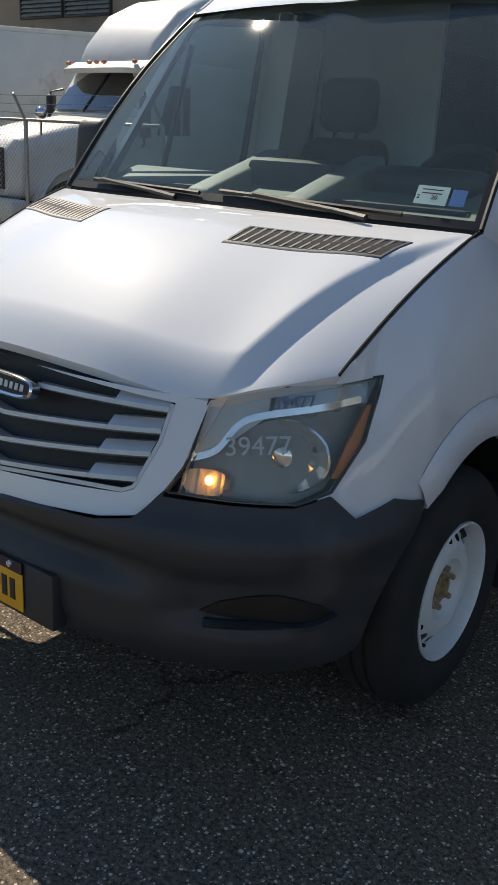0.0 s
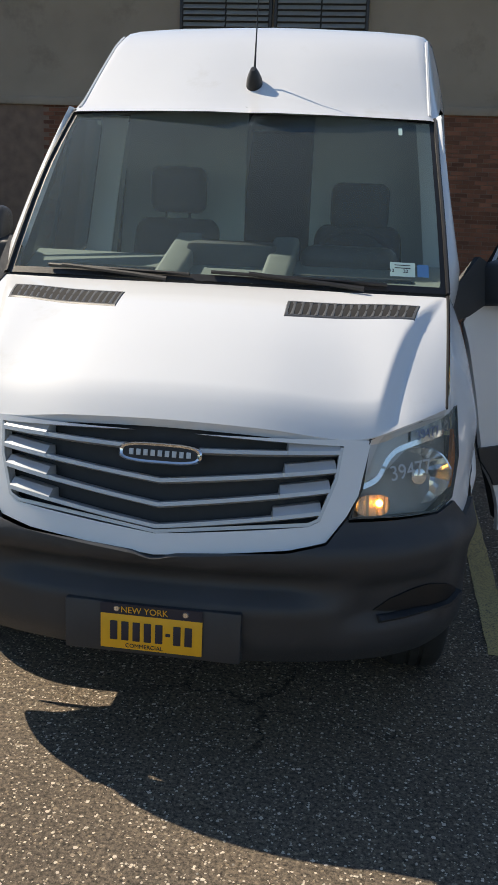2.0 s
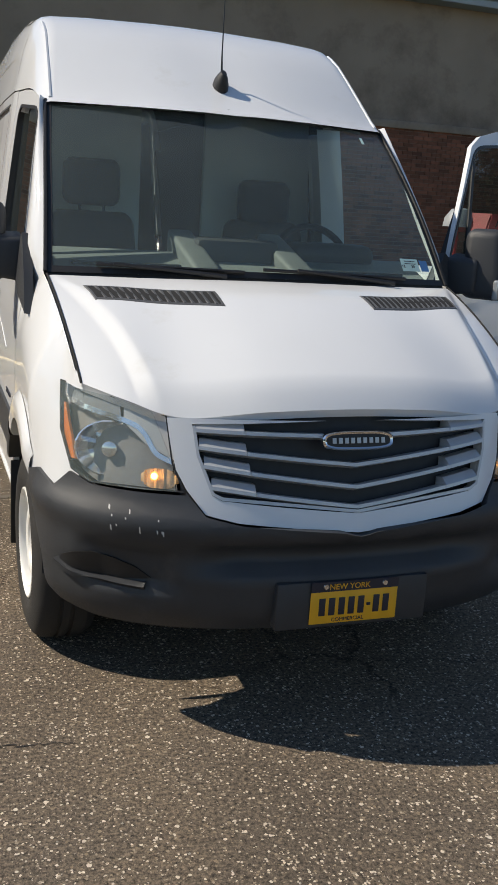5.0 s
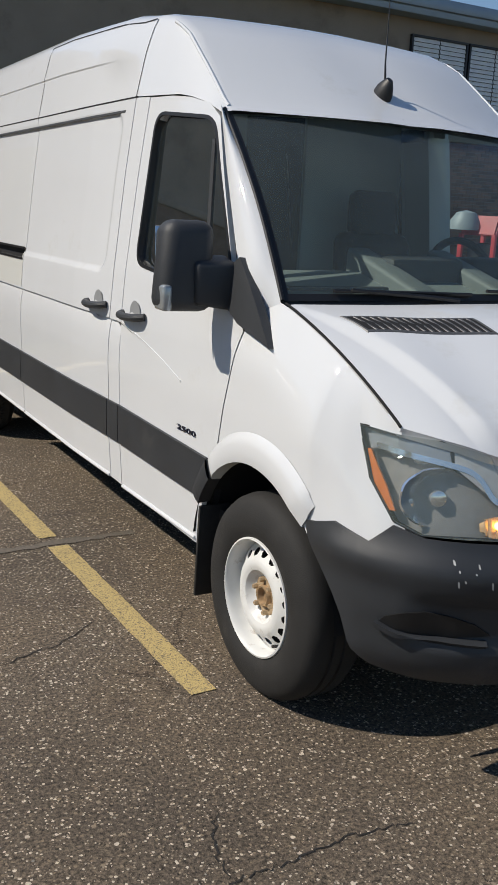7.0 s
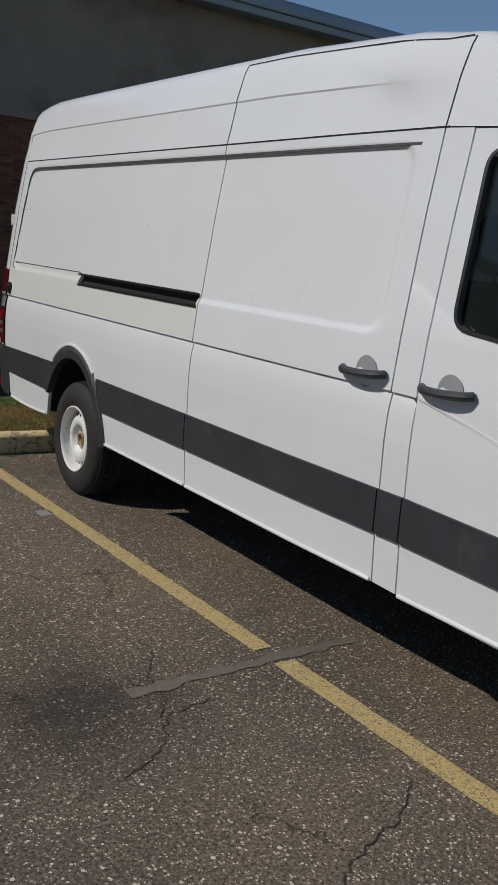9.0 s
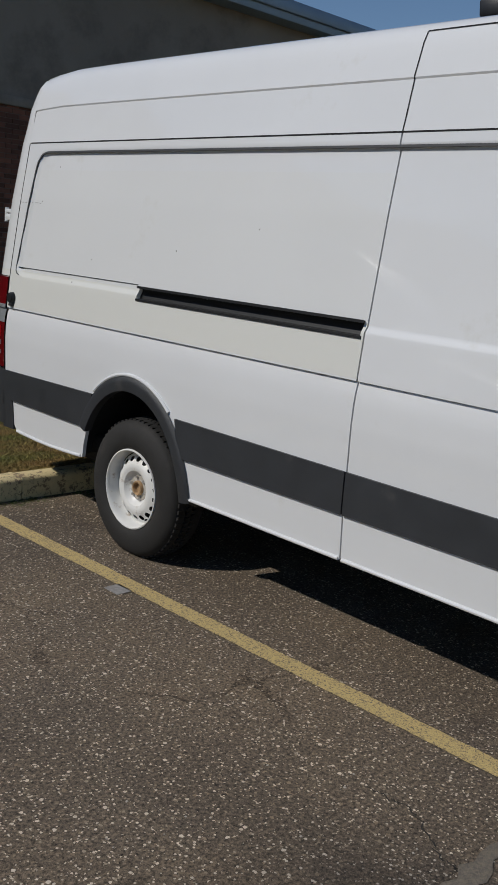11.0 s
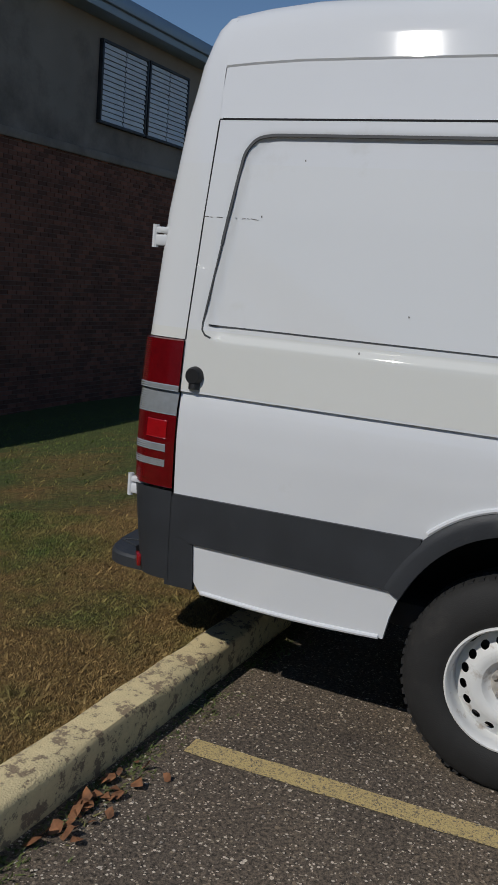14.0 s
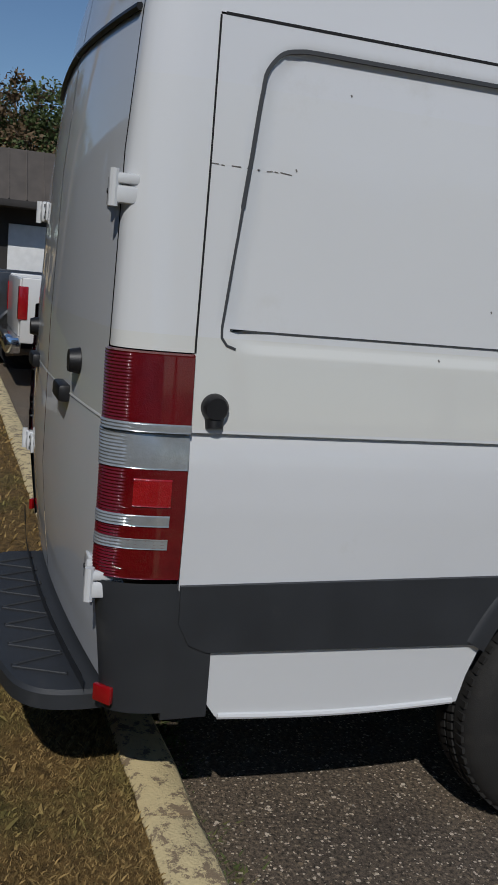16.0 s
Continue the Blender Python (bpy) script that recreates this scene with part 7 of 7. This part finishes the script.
# ---------------------------------------------------------------- highway tractor and box lorry behind the fence
TRUCK_W = mat("truck_white_paint", (0.66, 0.66, 0.64), 0.4, 0, 0.06, 2, 0.0, 40, coat=0.4, dirt=(0.35, 0.33, 0.30), dirt_amount=0.15, dscale=1.2)
tractor = thing("tractor_truck", "white highway tractor truck with tall sleeper roof and sun visor", "truck", at=pose(-10.71, 9.49, -0.25, 0, 0, -8))


def loft(bm, rings):
    rows = [[bm.verts.new(p) for p in r] for r in rings]
    n = len(rows[0])
    for a, b in zip(rows, rows[1:]):
        for i in range(n):
            bm.faces.new((a[i], a[(i + 1) % n], b[(i + 1) % n], b[i]))
    bm.faces.new(rows[0][::-1])
    bm.faces.new(rows[-1])
    return bm


def slab(y, w, z0, z1, r=0.18):
    return [(x, y, z) for x, z in rounded([(-w, z0), (w, z0), (w, z1), (-w, z1)], r, 4)]


bm = bmesh.new()
loft(bm, [slab(-0.62, 1.12, 1.05, 2.05), slab(-0.55, 1.14, 1.05, 2.1), slab(0.0, 1.18, 1.05, 2.86), slab(0.5, 1.2, 1.05, 2.95), slab(2.9, 1.2, 1.0, 2.95)])
part("cab", bm, TRUCK_W, tractor)
bm = bmesh.new()
loft(bm, [slab(-0.05, 1.0, 2.82, 2.95, 0.05), slab(0.10, 1.08, 2.80, 3.25, 0.2), slab(0.55, 1.16, 2.80, 3.75, 0.3), slab(1.1, 1.18, 2.80, 4.02, 0.35), slab(2.0, 1.19, 2.80, 4.12, 0.35), slab(2.85, 1.19, 2.80, 4.08, 0.3)])
part("roof_fairing", bm, TRUCK_W, tractor)
bm = bmesh.new()
loft(bm, [slab(-2.55, 0.80, 0.75, 1.45, 0.2), slab(-2.40, 0.95, 0.70, 1.62, 0.25), slab(-1.5, 1.05, 0.75, 1.85, 0.3), slab(-0.62, 1.10, 0.9, 2.0, 0.3)])
part("bonnet", bm, TRUCK_W, tractor)
for sx in (-1, 1):
    bm = bmesh.new()
    grid_of(bm, lambda a, x: (x, -1.55 + 0.66 * math.cos(a), 0.55 + 0.66 * math.sin(a)), steps(0.1, math.pi - 0.2, 14), [sx * 0.8, sx * 1.0, sx * 1.18, sx * 1.20])
    part("wing", bm, TRUCK_W, tractor)
    bm = bmesh.new()
    lathe(bm, [(0.28, -0.14), (0.46, -0.14), (0.51, -0.10), (0.51, 0.10), (0.46, 0.14), (0.28, 0.14)], (sx * 1.02, -1.55, 0.51), "x", 30, closed=True)
    lathe(bm, [(0.0, sx * 0.02), (0.15, sx * 0.05), (0.28, sx * 0.02)], (sx * 1.02, -1.55, 0.51), "x", 20)
    part("wheel", bm, RUBBER, tractor)
    bm = bmesh.new()
    box(bm, min(sx * 1.20, sx * 1.18), max(sx * 1.20, sx * 1.18), 0.02, 0.72, 1.75, 2.55, 0.01)
    for v in bm.verts:
        if v.co.z > 2.1 and v.co.y < 0.3:
            v.co.y += 0.25
    part("side_window", bm, CAR_GLASS, tractor)
    bm = bmesh.new()
    tube(bm, [(sx * 1.18, -0.3, 2.45), (sx * 1.42, -0.42, 2.40), (sx * 1.42, -0.42, 1.6), (sx * 1.18, -0.3, 1.55)], 0.02, 6)
    box(bm, sx * 1.42 - 0.11, sx * 1.42 + 0.11, -0.46, -0.36, 1.70, 2.35, 0.03)
    part("mirror", bm, TRIM, tractor)
    bm = bmesh.new()
    tube(bm, [(sx * 0.85, -2.0, 1.55), (sx * 0.95, -2.05, 1.95)], 0.02, 6)
    bmesh.ops.create_uvsphere(bm, u_segments=12, v_segments=8, radius=0.10, matrix=Matrix.Translation((sx * 0.96, -2.05, 2.0)))
    part("bonnet_mirror", bm, CHROME, tractor)
bm = bmesh.new()
grid_of(bm, lambda x, t: (x * (1.06 - 0.04 * t), -0.585 + 0.53 * t - 0.05 * (1 - x * x), 2.10 + 0.64 * t), steps(-1, 1, 10), steps(0.0, 1.0, 4))
part("windscreen", bm, CAR_GLASS, tractor)
bm = bmesh.new()
tube(bm, [(0, -0.66, 2.08), (0, -0.10, 2.76)], 0.02, 6)
part("screen_divider", bm, FRAME, tractor)
bm = bmesh.new()
loft(bm, [[(x, y, z) for y, z in ((-0.42 - b, 2.70), (-0.46 - b, 2.78), (-0.05, 2.92), (-0.02, 2.80))] for x, b in ((-1.16, -0.15), (-0.9, 0.0), (-0.4, 0.06), (0.4, 0.06), (0.9, 0.0), (1.16, -0.15))])
part("sun_visor", bm, TRUCK_W, tractor)
for x in (-0.98, -0.22, 0.0, 0.22, 0.98):
    bm = bmesh.new()
    bmesh.ops.create_uvsphere(bm, u_segments=10, v_segments=6, radius=0.045, matrix=Matrix.Translation((x, -0.30 - (0.08 if abs(x) < 0.5 else 0), 2.88)) @ Matrix.Diagonal((1.3, 1, 0.8, 1)))
    part("marker_lamp", bm, AMBER, tractor)
bm = bmesh.new()
box(bm, -0.68, 0.68, -2.60, -2.54, 0.85, 1.48, 0.02)
part("grille", bm, FRAME, tractor)
for k in range(7):
    bm = bmesh.new()
    box(bm, -0.66, 0.66, -2.63, -2.59, 0.90 + k * 0.082, 0.925 + k * 0.082, 0.005)
    part("grille_bar", bm, CHROME, tractor)
bm = bmesh.new()
box(bm, -1.2, 1.2, -2.75, -2.45, 0.35, 0.72, 0.06, 3)
part("bumper", bm, TRUCK_W, tractor)
bm = bmesh.new()
box(bm, -0.45, 0.45, -2.4, 3.7, 0.6, 0.95, 0.02)
for y in (1.9, 3.05):
    for sx in (-1, 1):
        lathe(bm, [(0.0, -0.2), (0.5, -0.2), (0.51, 0.0), (0.5, 0.2), (0.0, 0.2)], (sx * 0.95, y, 0.51), "x", 24)
part("chassis", bm, CHASSIS, tractor)

lorry = thing("box_lorry", "large plain white lorry box body", "truck", at=pose(-17.2, 10.6, -0.3, 0, 0, -37))
bm = bmesh.new()
box(bm, -1.25, 1.25, -3.0, 4.0, 1.0, 3.78, 0.03)
part("box_body", bm, TRUCK_W, lorry)
bm = bmesh.new()
box(bm, -1.27, 1.27, -3.02, 4.02, 3.70, 3.80, 0.02)
part("roof_rail", bm, TRUCK_W, lorry)
bm = bmesh.new()
box(bm, -1.1, 1.1, -5.0, -3.1, 0.6, 2.6, 0.15, 3)
part("cab", bm, TRUCK_W, lorry)
bm = bmesh.new()
box(bm, -0.45, 0.45, -4.8, 4.0, 0.6, 1.0, 0.02)
for y in (-4.0, 2.6):
    for sx in (-1, 1):
        lathe(bm, [(0.0, -0.15), (0.5, -0.15), (0.5, 0.15), (0.0, 0.15)], (sx * 1.0, y, 0.5), "x", 24)
part("chassis", bm, CHASSIS, lorry)

# chain-link fence with barbed wire
GALV = mat("galvanised_steel", (0.34, 0.34, 0.33), 0.55, 0.6, 0.12, 8)
fence = thing("chain_link_fence", "galvanised chain-link fence topped with barbed wire", "fence")
FY, FX0, FX1 = 6.25, -17.0, -6.4


def fz(x):
    return lawn_z(x, FY)


for k in range(5):
    x = FX1 - k * 2.65
    bm = bmesh.new()
    tube(bm, [(x, FY, fz(x) - 0.05), (x, FY, 1.66)], 0.03, 10)
    part("post", bm, GALV, fence)
    bm = bmesh.new()
    tube(bm, [(x, FY, 1.62), (x, FY - 0.20, 1.98)], 0.02, 8)
    part("arm", bm, GALV, fence)
bm = bmesh.new()
tube(bm, [(FX0, FY, 1.64), (FX1, FY, 1.64)], 0.021, 8)
part("top_rail", bm, GALV, fence)
for j in range(3):
    bm = bmesh.new()
    y, z = FY - 0.06 - 0.065 * j, 1.74 + 0.11 * j
    tube(bm, [(x, y, z + 0.012 * math.sin(x * 2.3)) for x in steps(FX0, FX1, 60)], 0.004, 4)
    for x in steps(FX0, FX1, 90):
        tube(bm, [(x, y - 0.012, z - 0.012), (x, y + 0.012, z + 0.014)], 0.002, 3)
    part("barbed_wire", bm, GALV, fence)
bm = bmesh.new()
pitch = 0.075
n = int((FX1 - FX0) / pitch)
for k in range(-20, n):
    for sgn in (1, -1):
        xa = FX0 + k * pitch
        pts = []
        for za, zb in ((0.1, 1.63),):
            a, b = (xa, za), (xa + 1.53, zb)
            if sgn < 0:
                a, b = (xa + 1.53, za), (xa, zb)
            if min(a[0], b[0]) < FX0 or max(a[0], b[0]) > FX1 + 0.01:
                continue
            tube(bm, [(a[0], FY + 0.03 + 0.002 * sgn, a[1]), (b[0], FY + 0.03 + 0.002 * sgn, b[1])], 0.0022, 3)
me = part("wire_mesh", bm, GALV, fence)
me["kind"] = "stuff"

# ---------------------------------------------------------------- distance: trees, house, dark-roofed building
BARK = mat("bark", (0.085, 0.065, 0.05), 0.95, 0, 0.3, 6, 0.8, 30)
LEAVES = [mat("leaf_green", (0.085, 0.115, 0.034), 0.7, 0, 0.4, 1.5, rand=0.1), mat("leaf_rust", (0.15, 0.095, 0.045), 0.7, 0, 0.4, 1.5, rand=0.1)]


def tree(x, y, z0, height, spread, seed, mix=0.3):
    r = random.Random(seed)
    t = thing("tree", "broad leafy tree with dark green and rusty foliage", "tree", "trees beyond the lawn", at=pose(x, y, z0))
    bm = bmesh.new()
    tube(bm, [(0, 0, -0.2), (r.uniform(-0.2, 0.2), r.uniform(-0.2, 0.2), height * 0.3), (r.uniform(-0.5, 0.5), r.uniform(-0.5, 0.5), height * 0.62)], 0.34, 10, 0.12)
    ends = []
    for k in range(9):
        a = r.uniform(0, 6.28)
        z = height * r.uniform(0.22, 0.6)
        l_ = spread * r.uniform(0.45, 0.85)
        e = Vector((math.cos(a) * l_, math.sin(a) * l_, z + height * r.uniform(0.12, 0.34)))
        tube(bm, [(0, 0, z), (e.x * 0.5, e.y * 0.5, z + (e.z - z) * 0.6), e], 0.11, 6, 0.03)
        ends.append(e)
    part("trunk", bm, BARK, t)
    ends += [Vector((0, 0, height * 0.86)), Vector((0.4, -0.6, height * 0.72))]
    vv = {0: [], 1: []}
    ff = {0: [], 1: []}
    for e in ends:
        for c in range(12):
            cl = e + Vector((r.gauss(0, spread * 0.28), r.gauss(0, spread * 0.28), r.gauss(0, height * 0.10)))
            which = 1 if r.random() < mix else 0
            rad = r.uniform(0.45, 0.95)
            for q in range(130):
                p = cl + Vector((r.gauss(0, rad * 0.5), r.gauss(0, rad * 0.5), r.gauss(0, rad * 0.42)))
                s = r.uniform(0.06, 0.14)
                d1 = Vector((r.gauss(0, 1), r.gauss(0, 1), r.gauss(0, 0.6))).normalized() * s
                d2 = d1.cross(Vector((r.gauss(0, 1), r.gauss(0, 1), r.gauss(0, 1)))).normalized() * s * 0.7
                i = len(vv[which])
                vv[which] += [p - d1, p + d2, p + d1, p - d2]
                ff[which].append((i, i + 1, i + 2, i + 3))
    for w in (0, 1):
        me = bpy.data.meshes.new("crown")
        me.from_pydata(vv[w], [], ff[w])
        me.materials.append(LEAVES[w])
        o = new("crown", me)
        o.parent = t
        o["kind"] = "stuff"


# the last three stand out of view, added to darken the door glass's reflection
for args in ((41.0, 10.6, -0.1, 10.4, 3.0, 1, 0.25), (43.5, 8.6, -0.1, 10.8, 3.0, 2, 0.35), (40.0, 12.8, -0.2, 8.8, 2.6, 3, 0.2), (44, 6.6, 0, 9.6, 2.8, 4, 0.7), (46, 3.4, 0, 9.8, 3.2, 5, 0.6), (47, -0.5, 0, 9.6, 3.2, 6, 0.2), (-21, -7, 0, 10.5, 3.4, 7, 0.2), (-22, -1.5, 0, 11, 3.4, 8, 0.2), (-21, 3.5, 0, 10, 3.2, 9, 0.2)):
    tree(*args)

house = thing("distant_house", "low cream house with white-framed windows", "house", at=pose(58, 9.5, -0.2))
CREAM = mat("cream_siding", (0.55, 0.42, 0.24), 0.8, 0, 0.08, 2)
bm = bmesh.new()
box(bm, 0, 8, -9, 6, -0.3, 3.0)
part("wall", bm, CREAM, house)
bm = bmesh.new()
box(bm, -0.4, 8.4, -9.4, 6.4, 3.0, 3.25, 0.02)
part("roof", bm, EAVE, house)
for y in (-3.6, -1.2, 1.0, 3.0):
    w = new("window")
    w.parent = house
    bm = bmesh.new()
    box(bm, -0.06, 0.02, y - 0.55, y + 0.55, 0.8, 2.2, 0.01)
    part("frame", bm, LOUVRE, w)
    bm = bmesh.new()
    box(bm, -0.075, -0.055, y - 0.45, y + 0.45, 0.9, 2.1)
    part("pane", bm, CAR_GLASS, w)

shop = thing("dark_roofed_building", "low dark building with a ribbed brown metal mansard roof", "building", at=pose(25, 6.0, 0))
MANSARD = mat("brown_metal_roof", (0.085, 0.072, 0.062), 0.6, 0.2, 0.15, 3, 0.2, 40)
DARKWALL = mat("dark_shop_wall", (0.035, 0.032, 0.030), 0.8, 0, 0.2, 2)
bm = bmesh.new()
box(bm, 1.0, 12, -22, -1.2, -0.2, 3.1)
part("wall", bm, DARKWALL, shop)
bm = bmesh.new()
p0 = [(-0.1, -0.2), (-0.1, -23), (13, -23), (13, -0.2)]
p1 = [(0.9, -1.2), (0.9, -22), (12, -22), (12, -1.2)]
lo = [bm.verts.new((x, y, 3.05)) for x, y in p0]
hi = [bm.verts.new((x, y, 4.55)) for x, y in p1]
for i in range(4):
    bm.faces.new((lo[i], lo[(i + 1) % 4], hi[(i + 1) % 4], hi[i]))
bm.faces.new(hi)
bm.faces.new(lo[::-1])
roof_shop = part("roof", bm, MANSARD, shop)
for k in range(40):
    y = -0.6 - k * 0.5
    bm = bmesh.new()
    tube(bm, [(-0.12, y, 3.06), (0.88, y - 0.55 * (1 if k < 1 else 0), 4.56)], 0.025, 4)
    part("roof_rib", bm, MANSARD, roof_shop)
bm = bmesh.new()
box(bm, -0.15, 12.6, -23.1, -0.15, 2.85, 3.05, 0.02)
part("fascia", bm, DARKWALL, shop)
for y in (-2.6, -6.0):
    bm = bmesh.new()
    box(bm, 0.96, 1.02, y - 0.9, y + 0.9, 0.0, 2.4, 0.01)
    part("door", bm, LOUVRE if y > -3 else CAR_GLASS, shop)

# ---------------------------------------------------------------- brickwork of the long building, laid last
verts, faces = [], []
bl, bh, jt = 0.205, 0.062, 0.012
rb = np.random.RandomState(9)
row = 0
z = -1.05
while z < 3.40:
    x = -6.0 + (0.5 * (bl + jt) if row % 2 else 0)
    while x < 24:
        d = 0.008 + rb.uniform(0, 0.003)
        i = len(verts)
        y = WALL_Y - d
        verts += [(x, y, z), (x + bl, y, z), (x + bl, y, z + bh), (x, y, z + bh), (x, WALL_Y, z), (x + bl, WALL_Y, z), (x + bl, WALL_Y, z + bh), (x, WALL_Y, z + bh)]
        faces += [(i, i + 1, i + 2, i + 3), (i + 3, i + 2, i + 6, i + 7), (i, i + 4, i + 5, i + 1), (i, i + 3, i + 7, i + 4), (i + 1, i + 5, i + 6, i + 2)]
        x += bl + jt
    z += bh + jt
    row += 1
me = bpy.data.meshes.new("bricks")
me.from_pydata(verts, [], faces)
BRICK2 = mat("brick_face", (0.19, 0.075, 0.045), 0.9, 0, 0.2, 3, 0.3, 60)
bn, bln, bb = nodes_of(BRICK2)
src = bb.inputs["Base Color"].links[0].from_socket
gi, hs, mpn = bn.new("ShaderNodeNewGeometry"), bn.new("ShaderNodeHueSaturation"), bn.new("ShaderNodeMapRange")
mpn.inputs["To Min"].default_value, mpn.inputs["To Max"].default_value = 0.6, 1.35
bln.new(gi.outputs["Random Per Island"], mpn.inputs["Value"])
bln.new(mpn.outputs["Result"], hs.inputs["Value"])
bln.new(src, hs.inputs["Color"])
bln.new(hs.outputs["Color"], bb.inputs["Base Color"])
me.materials.append(BRICK2)
ob = new("bricks", me)
ob.parent = building
ob["kind"] = "stuff"
